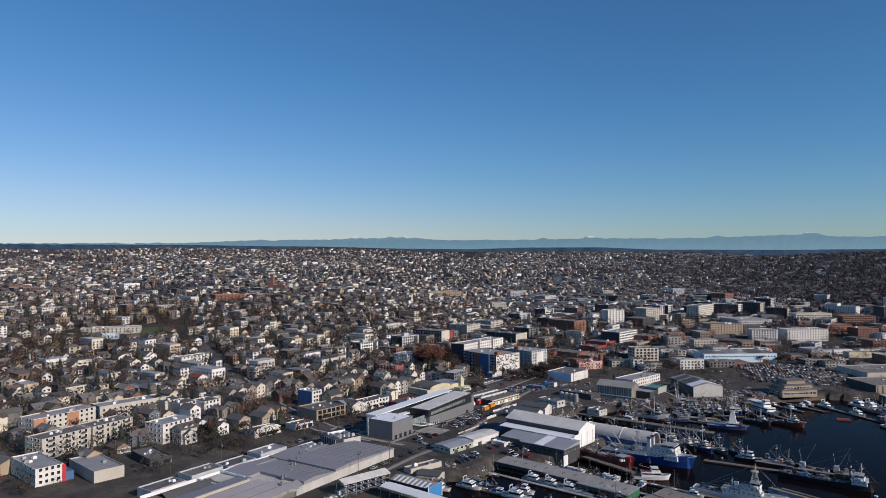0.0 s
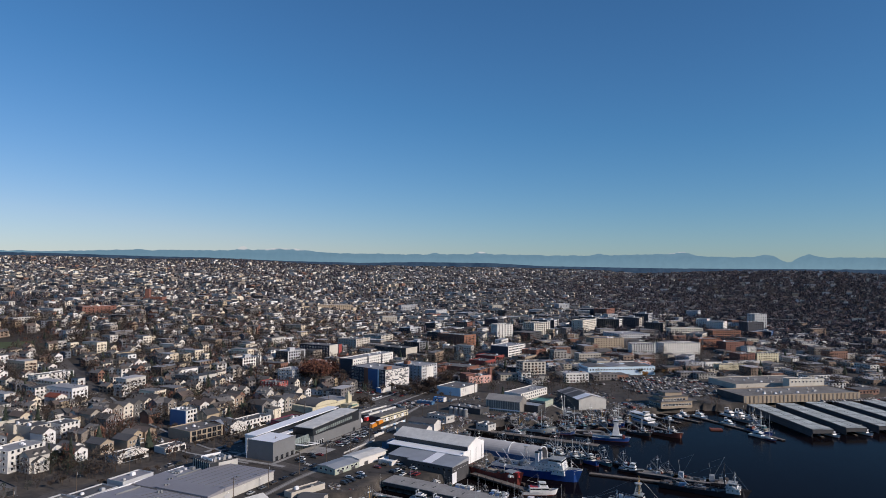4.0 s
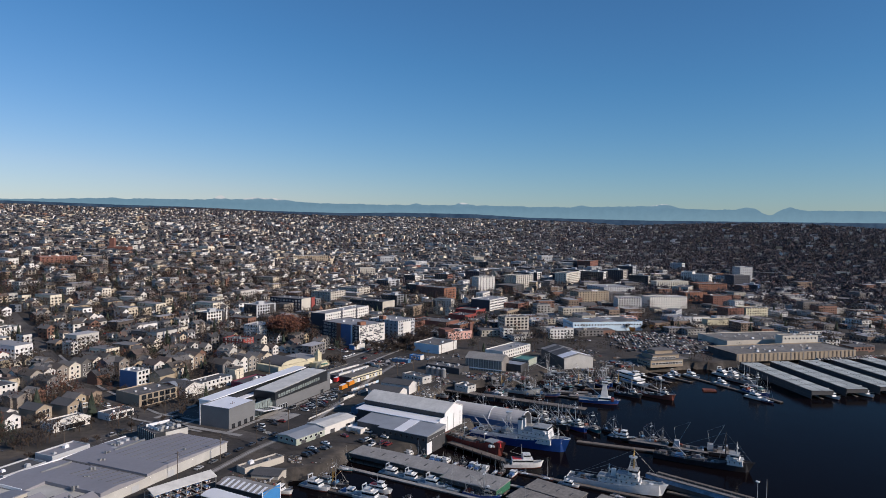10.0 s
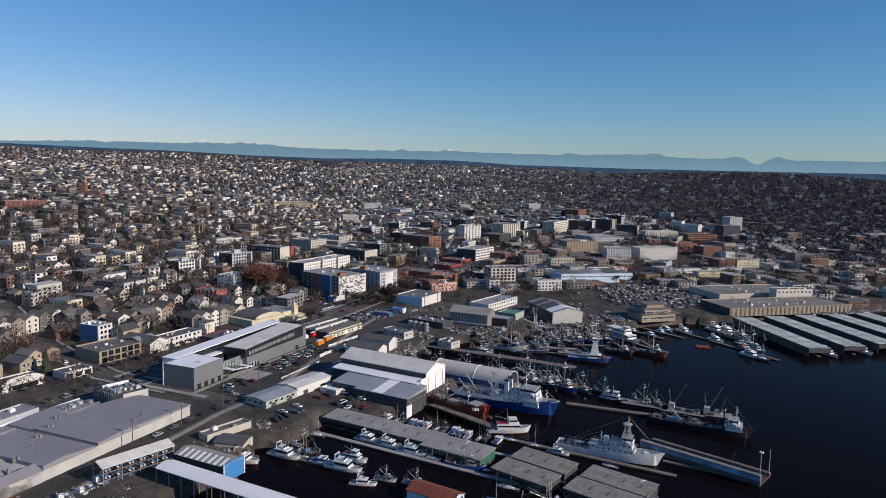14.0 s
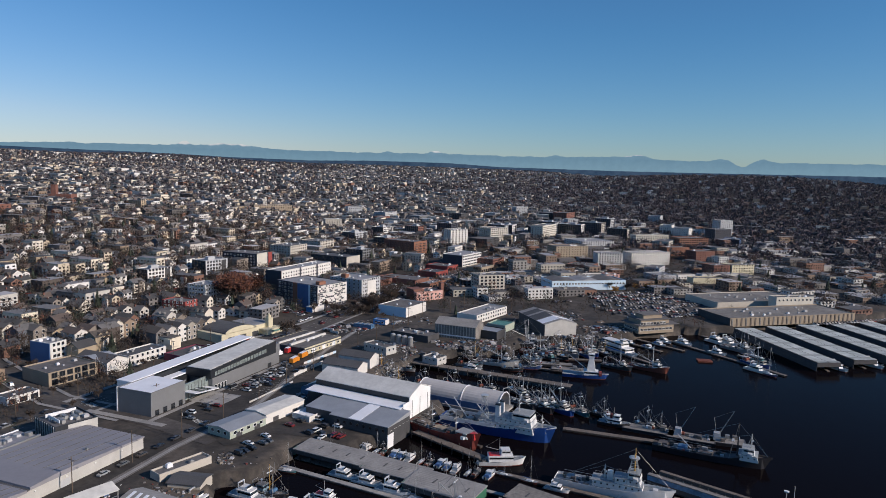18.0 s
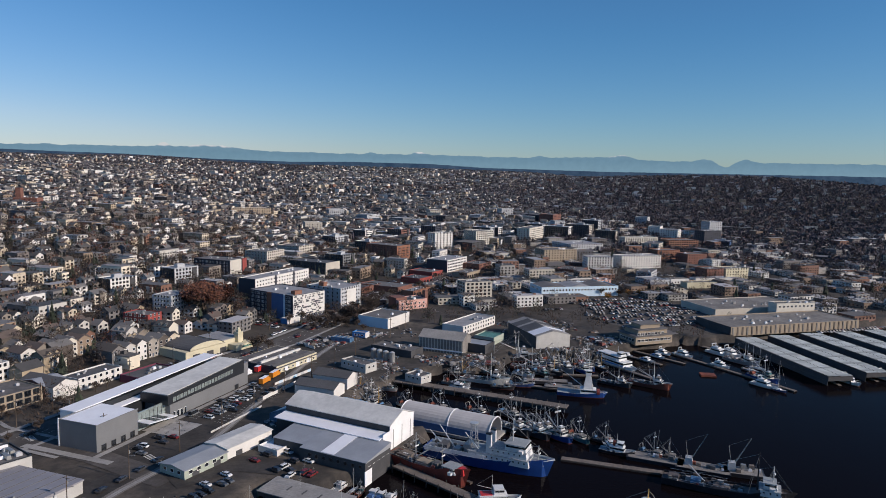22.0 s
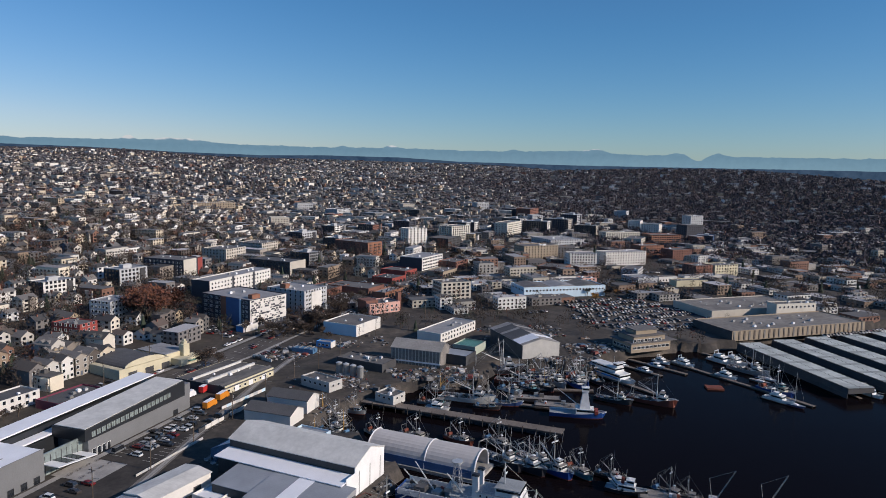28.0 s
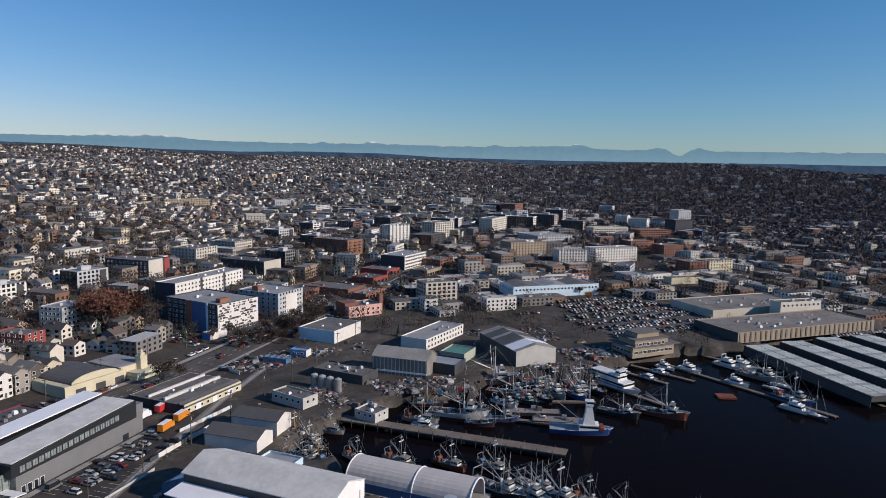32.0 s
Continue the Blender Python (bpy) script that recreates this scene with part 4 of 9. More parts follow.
def rack_canopy(x, y, ang, L, W, h, label, boats=True):
    ob = thing("boat_canopy", label, "canopy", x, y, 3.5, ang)
    arc = [(W * i / 8, h + (1.5 * (1 - abs(i - 5) / (5 if i < 5 else 3)) if boats else 0.9 * math.sin(math.pi * i / 8))) for i in range(9)]
    m = Mesh()
    for (a, za), (b, zb) in zip(arc, arc[1:]):
        m.face([(-0.5, a, za), (L + 0.5, a, za), (L + 0.5, b, zb), (-0.5, b, zb)])
        m.face([(-0.5, b, zb - 0.25), (L + 0.5, b, zb - 0.25), (L + 0.5, a, za - 0.25), (-0.5, a, za - 0.25)])
    m.face([(-0.5, 0, h), (L + 0.5, 0, h), (L + 0.5, 0, h - 0.25), (-0.5, 0, h - 0.25)][::-1])
    m.face([(-0.5, W, h), (L + 0.5, W, h), (L + 0.5, W, h - 0.25), (-0.5, W, h - 0.25)])
    part("roof", m, "roof_light" if boats else "white", ob, "pale metal roof")
    n = max(2, int(L / 6))
    for i in range(n + 1):
        for w in (0.2, W - 0.2):
            part("post", Mesh().box(L * i / n - 0.15, L * i / n + 0.15, w - 0.15, w + 0.15, -4.5 if not boats else -0.5, h), "rig_steel", ob)
    if boats:
        for k in (2.6, 5.2):
            part("rack", Mesh().box(0, L, 0.3, 0.5, k, k + 0.2).box(0, L, W - 0.5, W - 0.3, k, k + 0.2), "rig_steel", ob)


rack_canopy(-66.5, 248.2, 41, 26, 7.6, 7.4, "pale gabled canopy over racks of stored boats")
rack_canopy(-50, 249.5, -39, 73, 8, 6, "long narrow white canopy over the boat slip", False)


def gable_shed(name, label, x, y, ang, L, W, h, rise, wall, roof, z=3.5, over=0.4, doors=0):
    ob = thing(name, label, "shed", x, y, z, ang)
    w, r = gable_shell(L, W, h, rise, over)
    part("wall", w, wall, ob)
    part("roof", r, roof, ob)
    for i in range(doors):
        part("door", Mesh().box(L * (i + 0.5) / doors - 1.6, L * (i + 0.5) / doors + 1.6, -0.1, 0, 0, 3.2), "dark_wall", ob)
    keep(x, y, ang, L, W)
    return ob

# ---- big sheds on the shore ----


def big_sheds():
    ob = thing("boat_shed", "tall white gabled boat shed with pale metal roof", "shed", 71, 346, 3.5, 140)
    w, r = gable_shell(52, 19, 11.2, 3.4, over=0.5, thick=0.3)
    # long walls coloured dark to hold their shade; the gable end stays white
    part("wall", w, "dark_wall", ob)
    part("roof", r, "roof_light", ob)
    part("gable_cladding", Mesh().box(-0.3, -0.02, -0.2, 24.5, -4.5, 9.2).box(-0.3, -0.02, -0.2, 19.2, 9.2, 10.95), "white_rib", ob, "white ribbed end wall")
    part("gable_top", Mesh().prism([(0, 0), (19, 0), (9.5, 3.6)], 0, 0.28), "white_rib", ob, at=Matrix(((0, 0, -1, -0.02), (1, 0, 0, 0), (0, 1, 0, 10.95), (0, 0, 0, 1))))
    for i in range(3):
        part("door_track", Mesh().box(-0.42, -0.3, 2.5 + i * 7, 2.8 + i * 7, 0, 9), "rig_steel", ob)
    part("middle_roof", Mesh().profile([(0.0, 9.8), (0.0, 9.5), (52, 9.5), (52, 9.8)], 18.6, 26.5), "roof_white", ob, "white lean-to roof", at=Matrix.Rotation(radians(-4), 4, "X"))
    part("middle_wall", Mesh().box(0, 52, 19, 25, -0.5, 7.2), "dark_wall", ob)
    part("blue_tarp", Mesh().profile([(52, -0.5), (63, -0.5), (63, 4.5), (52, 9.0)], 1, 17), "worn_blue", ob, "blue tarpaulin lean-to")
    part("white_tarp", Mesh().profile([(52.1, 9.3), (59, 6.6), (59, 6.4), (52.1, 9.1)], 11, 17.4), "white", ob, "white tarpaulin flap")
    keep(71 - 42, 346 + 30, -40, 60, 45)
    b = thing("low_shed", "low dark shed with grey metal roof and pale roof sheets", "shed", *along(71, 346, 140, -4, 25.2), 3.5, 140)
    part("wall", Mesh().box(0, 30, 0, 18, -0.5, 5.6).box(30, 45, 0, 15, -0.5, 5.6), "dark_wall", b)
    part("roof", Mesh().profile([(0, 5.6), (18, 5.6), (18, 5.8), (0, 7.6)], -0.4, 30), "roof_grey", b, at=Matrix(((0, 1, 0, 0), (1, 0, 0, 0), (0, 0, 1, 0), (0, 0, 0, 1))))
    part("roof", Mesh().profile([(0, 5.6), (15, 5.6), (15, 5.8), (0, 7.5)], 30, 45.4), "roof_grey", b, at=Matrix(((0, 1, 0, 0), (1, 0, 0, 0), (0, 0, 1, 0), (0, 0, 0, 1))))
    part("roof_sheet", Mesh().profile([(0.3, 7.62), (17.7, 5.88), (17.7, 5.94), (0.3, 7.68)], 14, 20), "roof_white", b, "pale roof sheet", at=Matrix(((0, 1, 0, 0), (1, 0, 0, 0), (0, 0, 1, 0), (0, 0, 0, 1))))
    part("end_wall", Mesh().box(-0.15, 0, 0, 18, -4.5, 5.4), "dark_wall", b)
    part("white_corner", Mesh().box(-0.25, 0.1, 13.5, 18.1, -4.5, 2.4), "white", b)
    part("wall_foot", Mesh().box(0, 30, 0.1, 17.9, -4.5, -0.5), "dark_wall", b)
    for i in range(5):
        part("window", window_data(1.6, 1.2), None, b, at=on_face("x0", 30, 18, 2 + i * 3.3, 3.6))
    for i in range(8):
        part("window", window_data(1.2, 1.2, "frame_dark"), None, b, at=on_face("y1", 30, 18, 2 + i * 3.3, 3.2))
    keep(*along(71, 346, 140, 46, 45), -40, 52, 20)


big_sheds()


def fabric_hangar():
    ob = thing("fabric_hangar", "long arched white fabric hangar on a float", "hangar", 113, 352.6, 1.2, 140.2)
    L, W, H = 44.4, 15.0, 8.2
    m = Mesh()
    n = 16
    arc = [(W / 2 - W / 2 * math.cos(math.pi * i / n), H * math.sin(math.pi * i / n) ** 0.75) for i in range(n + 1)]
    bays = 16
    for b in range(bays):
        x0, x1 = L * b / bays, L * (b + 1) / bays
        xm = (x0 + x1) / 2
        for (y0, z0), (y1, z1) in zip(arc, arc[1:]):
            d = 0.035
            q = lambda x, y, z, k: (x, W / 2 + (y - W / 2) * k, z * k)
            k = 1 - d / H
            m.face([(x0, y0, z0), (x0, y1, z1), q(xm, y1, z1, k), q(xm, y0, z0, k)])
            m.face([q(xm, y0, z0, k), q(xm, y1, z1, k), (x1, y1, z1), (x1, y0, z0)])
    part("cover", m, "fabric", ob, "ribbed white fabric cover")
    for i, x in enumerate((0.0, 20.0, L)):
        part("arch", Mesh().bend([(x, y, z) for y, z in arc], 0.28), "white", ob)
    part("end_curtain", Mesh().prism([(y, z) for y, z in arc], 0, 0.05), "dark_wall", ob, at=Matrix(((0, 0, 1, L - 0.2), (1, 0, 0, 0), (0, 1, 0, 0), (0, 0, 0, 1))))
    part("side_skirt", Mesh().box(1, L - 1, W - 0.1, W + 0.1, 0, 3.0), "blue_wall", ob, "blue side skirt")
    part("float", Mesh().box(-2, L + 1, -1, W + 1, -1.6, 0), "concrete", ob)


fabric_hangar()
ob = gable_shed("yard_office", "low sage-green office with pale metal roof beside the parking", -17, 318, G1 - 10, 20, 13, 4.6, 0.9, "sage", "roof_grey", doors=2)
windows(ob, 20, 13, "y0", 1, 5, 1.6, 1.2, 2.8)
windows(ob, 20, 13, "x0", 1, 3, 1.6, 1.2, 2.8)
gable_shed("workshop", "cream workshop with a pale ribbed roof", *along(-17, 318, G1 - 10, 20.5, 0.5), G1 - 10, 24, 12, 5.4, 0.8, "off_white", "roof_light", doors=2)
put("store", "low white flat store beside the workshop", "store", *along(-17, 318, G1 - 10, 33, -13), G1 - 10, 13, 10, 3.6, "off_white", "roof_white", z=3.5)
gable_shed("boathouse", "boathouse with striped translucent roof and blue end", -21.7, 257, 143, 24, 9, 4.6, 1.2, "dark_wall", "ribs_roof_dirty")
part("end_sign", Mesh().box(-0.25, -0.05, -0.5, 9.5, -1.0, 5.8), "skyblue", bpy.data.objects["boathouse"], "bright blue end wall")
part("end_frame", Mesh().box(-0.35, -0.02, -0.9, -0.5, -1.0, 6.0).box(-0.35, -0.02, 9.5, 9.9, -1.0, 6.0), "white", bpy.data.objects["boathouse"])
for i in range(8):
    part("clear_sheet", Mesh().profile([(4.5 + 0.2, 5.85), (9.4, 4.55), (9.4, 4.62), (4.7, 5.92)], 1.5 + i * 2.8, 2.7 + i * 2.8), "roof_white", bpy.data.objects["boathouse"], at=Matrix(((0, 1, 0, 0), (1, 0, 0, 0), (0, 0, 1, 0.16), (0, 0, 0, 1))))
put("rail_shed", "long narrow cream shed beside the street", "shed", -37.5, 282.5, 41, 21, 6, 4.0, "beige", "roof_tar", z=3.5, units=2)
gable_shed("net_shed", "small cream-ended dark shed", -20, 283, 160, 12, 9, 2.6, 1.0, "beige", "roof_dark")

# ---- docks and covered moorage ----


def pier(name, label, x0, y0, x1, y1, w, z=2.6, piles=True, mat_top="timber"):
    L, ang = math.hypot(x1 - x0, y1 - y0), math.degrees(math.atan2(y1 - y0, x1 - x0))
    ob = thing(name, label, "pier" if piles else "dock", x0, y0, 0, ang)
    m = Mesh()
    n = max(3, int(L / 1.2))
    top = [(L * i / n, z + 0.05 * (i % 2)) for i in range(n + 1)]
    m.profile([(0, z - 0.3), (L, z - 0.3)] + top[::-1], -w / 2, w / 2)
    part("deck", m, mat_top, ob)
    part("beam", Mesh().box(0, L, -w / 2 - 0.15, -w / 2 + 0.15, z - 0.75, z - 0.2), "creosote", ob)
    part("beam", Mesh().box(0, L, w / 2 - 0.15, w / 2 + 0.15, z - 0.75, z - 0.2), "creosote", ob)
    if piles:
        for i in range(int(L / 6) + 1):
            for s in (-1, 1):
                part("pile", SHARED.setdefault("pile", Mesh().tube((0, 0, -4), (0, 0, 3.4), 0.24, 0.2).data("pile", "creosote")), None, ob, at=place(min(i * 6, L), s * (w / 2 + 0.2), 0))
    return ob


pier("timber_pier", "long weathered timber pier on dark piles", 78, 430, 154, 373, 6)
pier("timber_pier", "timber pier on dark piles beside the slipway", 60, 322, 82, 290, 4)
pier("float_dock", "grey floating dock with cleats", 4, 299, 78, 238, 2.4, 0.7, False, "concrete")
pier("float_dock", "grey floating dock between moored boats", 15, 313, 82, 262, 2.0, 0.7, False, "concrete")
pier("float_dock", "narrow floating dock beside the white ship", 88, 278, 140, 236, 2.4, 0.7, False, "timber")
pier("log_float", "old log float with moored workboats", 128, 320, 168, 296, 3.2, 0.8, False, "timber")
pier("log_float", "long low timber float", 142, 250, 166, 230, 2.0, 0.6, False, "timber")
pier("float_dock", "floating dock below the yard", -14, 280, 22, 255, 2.4, 0.7, False, "timber")
for a, b, c, d in ((229, 478, 246, 440), (246, 474, 262, 440), (266, 472, 292, 380), (300, 478, 318, 440), (214, 446, 226, 410), (180, 396, 150, 414), (160, 436, 196, 425)):
    pier("float_dock", "grey floating dock with moored boats", a, b, c, d, 2.6, 0.8, False, "timber")


def covered_moorage(x, y, ang, L, W, h, label, wall, open_side=False, top="ribs_roof_dirty"):
    ob = thing("covered_moorage", label, "boathouse", x, y, 0, ang, "covered moorages")
    part("roof", Mesh().profile([(-0.4, h), (W + 0.4, h - 0.5), (W + 0.4, h - 0.2), (-0.4, h + 0.3)], -0.4, L + 0.4), top, ob, at=Matrix(((0, 1, 0, 0), (1, 0, 0, 0), (0, 0, 1, 0), (0, 0, 0, 1))))
    m = Mesh()
    m.box(0, L, 0, 0.2, 2.2 if open_side else 0.6, h).box(0, L, W - 0.2, W, 2.4, h - 0.4)
    part("side_wall", m, "dark_wall", ob)
    part("end_wall", Mesh().box(-0.1, 0.1, 0, W, 1.2, h - 0.1), wall, ob)
    part("end_wall", Mesh().box(L - 0.1, L + 0.1, 0, W, 1.6, h - 0.1), wall, ob)
    for i in range(int(L / 5) + 1):
        part("post", Mesh().box(min(i * 5, L) - 0.12, min(i * 5, L) + 0.12, W - 0.15, W + 0.1, -1, h - 0.3), "creosote", ob)
    for i in range(int(L / 7)):
        part("skylight", Mesh().box(4 + i * 6.5, 4.6 + i * 6.5, W * 0.35, W * 0.62, h - 0.1, h + 0.14), "roof_dark", ob)
    part("float", Mesh().box(0, L, 0.2, W - 0.2, -0.5, 0.4), "timber", ob)
    return ob


covered_moorage(41, 294, 141, 33, 11, 4.6, "dark-sided covered moorage with weathered grey roof", "green_wall")
covered_moorage(59, 278, 141, 25, 11, 4.6, "covered moorage with weathered grey roof and green end", "green_wall")
covered_moorage(75, 261, 138, 27, 13, 4.8, "covered moorage with weathered roof and green end wall", "green_wall")
for ox, oy, L in ((103, 243.8, 23.4), (92.8, 235.0, 23.4), (125, 222.6, 25), (115, 214.0, 25)):
    covered_moorage(ox, oy, 130.8, L, 10.6, 4.2, "open covered moorage with brown-grey ribbed roof", "dark_wall", True, "moorage_roof")


def red_boathouse():
    ob = thing("floating_boathouse", "old floating boathouse with rusted red roof and pale blue side", "boathouse", 55, 228, 0, 137)
    w, r = gable_shell(18, 9, 3.4, 1.6, 0.4)
    part("wall", w, "lightblue_wall", ob)
    part("roof", r, "rust", ob)
    part("door_frame", Mesh().box(-0.2, 0, 0.6, 1.2, 0, 3.4).box(-0.2, 0, 7.8, 8.4, 0, 3.4), "white", ob)
    part("door", Mesh().box(-0.1, 0.05, 1.2, 7.8, 0, 3.0), "dark_wall", ob)
    part("float", Mesh().box(-1, 19, -1, 10, -0.6, 0.25), "timber", ob)


red_boathouse()


def marina_roof(i):
    x, y = 318.5 + i * 28.6, 386 + i * 2.5
    ob = thing("marina_shelter", "very long covered marina shelter with banded metal roof", "boathouse", x, y, 0, 85.5, "marina shelters")
    L, W, h = 92.0, 15.5, 5.6
    n = 30
    m = Mesh()
    for k in range(n):
        a, b = L * k / n, L * (k + 1) / n
        mid = a + (b - a) * 0.62
        for x0, x1, z0, z1, mi in ((a, mid, h + 0.15, h + 0.55, (k * 7 + i * 3) % 5 > 0), (mid, b, h, h + 0.12, 2)):
            for w0, w1, up in ((-W, -W * 0.52, 0.0), (-W * 0.48, 0.0, 0.1)):
                m.face([(x0, w0, z0 + up), (x1, w0, z1 + up), (x1, w1, z1 + up), (x0, w1, z0 + up)], int(mi))
            m.face([(x0, -W * 0.52, h), (x1, -W * 0.52, h), (x1, -W * 0.48, h + 0.05), (x0, -W * 0.48, h + 0.05)], 2)
        m.face([(mid, -W, h), (mid, -W, h + 0.55), (mid, 0, h + 0.55), (mid, 0, h)], 2)
    part("roof", m, ["marina_roof", "marina_pale", "marina_dark"], ob, "metal roof with pale and dark bands")
    part("fascia", Mesh().box(0, L, -W - 0.1, -W + 0.1, 2.8, h).box(0, L, -0.1, 0.1, 2.6, h).box(-0.1, 0.1, -W, 0, 3.0, h), "dark_wall", ob)
    for k in range(10):
        for w in (-W + 0.3, -0.3):
            part("post", SHARED.setdefault("marina_post", Mesh().tube((0, 0, -3), (0, 0, 5.0), 0.22).data("post", "creosote")), None, ob, at=place(k * 9.5 + 1, w, 0))
    part("walkway", Mesh().box(0, L, -W / 2 - 1, -W / 2 + 1, 0.2, 0.6), "timber", ob)
    part("back_wall", Mesh().box(0, L, 0.1, 0.3, 0.5, 2.8), "dark_wall", ob)


for i in range(5):
    marina_roof(i)

# ---- boats ----


def hull(L, B, D, sheer=0.5, stern=0.8, wl=0.35, bulwark=0.5, fore=0.0):
    """A hull from x = 0 (stern) to L (bow): slot 0 sides, 1 bottom, 2 deck, 3 rail."""
    m = Mesh()
    n = 12
    rows = []
    for i in range(n + 1):
        s = i / n
        b = B / 2 * (stern + (1 - stern) * min(1, s / 0.35) if s < 0.35 else (1 - ((s - 0.35) / 0.65) ** 2.6) ** 0.75 if s < 1 else 0.0)
        b = max(b, 0.03)
        z = D * (1 + sheer * max(0, (s - 0.35) / 0.65) ** 1.8 + 0.12 * max(0, 0.3 - s)) + (fore if s > 0.72 else 0)
        x = L * s
        xw = min(x, L * (0.93 + 0.0 * s))
        rows.append([(xw, 0.0, -0.8), (xw, b * 0.78, -0.5), (xw + (x - xw) * 0.2, b * 0.86, wl), (x, b, z), (x, max(b - 0.15, 0.02), z), (x, max(b - 0.15, 0.02), z - bulwark), (x, 0.0, z - bulwark)])
    slots = [1, 1, 0, 3, 3, 2]
    for side in (1, -1):
        for r0, r1 in zip(rows, rows[1:]):
            for j in range(6):
                q = [r0[j], r1[j], r1[j + 1], r0[j + 1]]
                q = [(x, y * side, z) for x, y, z in q]
                m.face(q if side > 0 else q[::-1], slots[j])
    r = rows[0]
    m.face([r[0], r[1], (r[1][0], -r[1][1], r[1][2])], 1)
    m.face([r[1], r[2], (r[2][0], -r[2][1], r[2][2]), (r[1][0], -r[1][1], r[1][2])], 1)
    m.face([r[2], r[3], (r[3][0], -r[3][1], r[3][2]), (r[2][0], -r[2][1], r[2][2])], 0)
    return m


def cabin(ob, name, x0, x1, w, z0, z1, rake=0.4, roof=0.25, wall="hull_white", top="hull_white", band=(0.52, 0.84)):
    """A deckhouse with a raked front, an overhanging roof and a band of windows as its own part."""
    m = Mesh()
    r = rake * 0.5
    n = len(m.v)
    m.profile([(x0, z0), (x1, z0), (x1 - r, z1), (x0, z1)], -w / 2, w / 2)
    m.box(x0 - roof, x1 + roof - r, -w / 2 - roof, w / 2 + roof, z1, z1 + 0.14, 1)
    body = part(name, m, [wall, top], ob)
    h = z1 - z0
    g = Mesh()
    a, b = z0 + h * band[0], z0 + h * band[1]
    fa, fb = x1 - r * band[0] + 0.03, x1 - r * band[1] + 0.03
    g.profile([(x0 + 0.3, a), (fa, a), (fb, b), (x0 + 0.3, b)], -w / 2 - 0.03, w / 2 + 0.03)
    part("window_band", g, "glass", body)
    return body


BOATS = {}


def boat(kind, x, y, ang, k=1.0):
    """A moored boat of one of the kinds, scaled by k; x, y is its stern."""
    m = place(x, y, 0, ang) @ Matrix.Scale(k, 4)
    if kind in BOATS:
        return copy_thing(BOATS[kind], m)
    label, cat = BOAT_LABEL[kind]
    ob = thing(kind.split("-")[0], label, cat, 0, 0, 0)
    BOAT_MAKE[kind](ob)
    BOATS[kind] = ob
    ob.matrix_basis = m
    return ob


def mast_and_booms(ob, x, h, z0, booms=(), w=0.14, material="mast"):
    part("mast", Mesh().tube((x, 0, z0), (x, 0, h), w, w * 0.6), material, ob)
    for bx, by, bz in booms:
        part("boom", Mesh().tube((x, 0, z0 + (h - z0) * 0.25), (bx, by, bz), w * 0.8, w * 0.5), material, ob)
        part("stay", Mesh().tube((x, 0, h - 0.2), (bx, by, bz), 0.035, seg=4), "rig_steel", ob)


def rig(ob, lines, r=0.03):
    m = Mesh()
    for p, q in lines:
        m.tube(p, q, r, seg=3)
    tagged(part("rigging", m, "rig_steel", ob, "thin wire rigging"), kind="stuff")


def gear(ob, x0, x1, w, z, n, seed, big=0.8):
    """Loose fishing gear heaped on deck."""
    r = random.Random(seed)
    m = Mesh()
    for i in range(n):
        x, y, s = r.uniform(x0, x1), r.uniform(-w, w), r.uniform(0.25, big)
        m.box(x - s, x + s, y - s * 0.6, y + s * 0.6, z - 0.1, z + s * r.uniform(0.6, 1.6), tx=r.uniform(0, 0.3) * s, ty=r.uniform(0, 0.3) * s)
    tagged(part("deck_gear", m, "clutter", ob, "heaped nets, floats and crates"), kind="stuff")


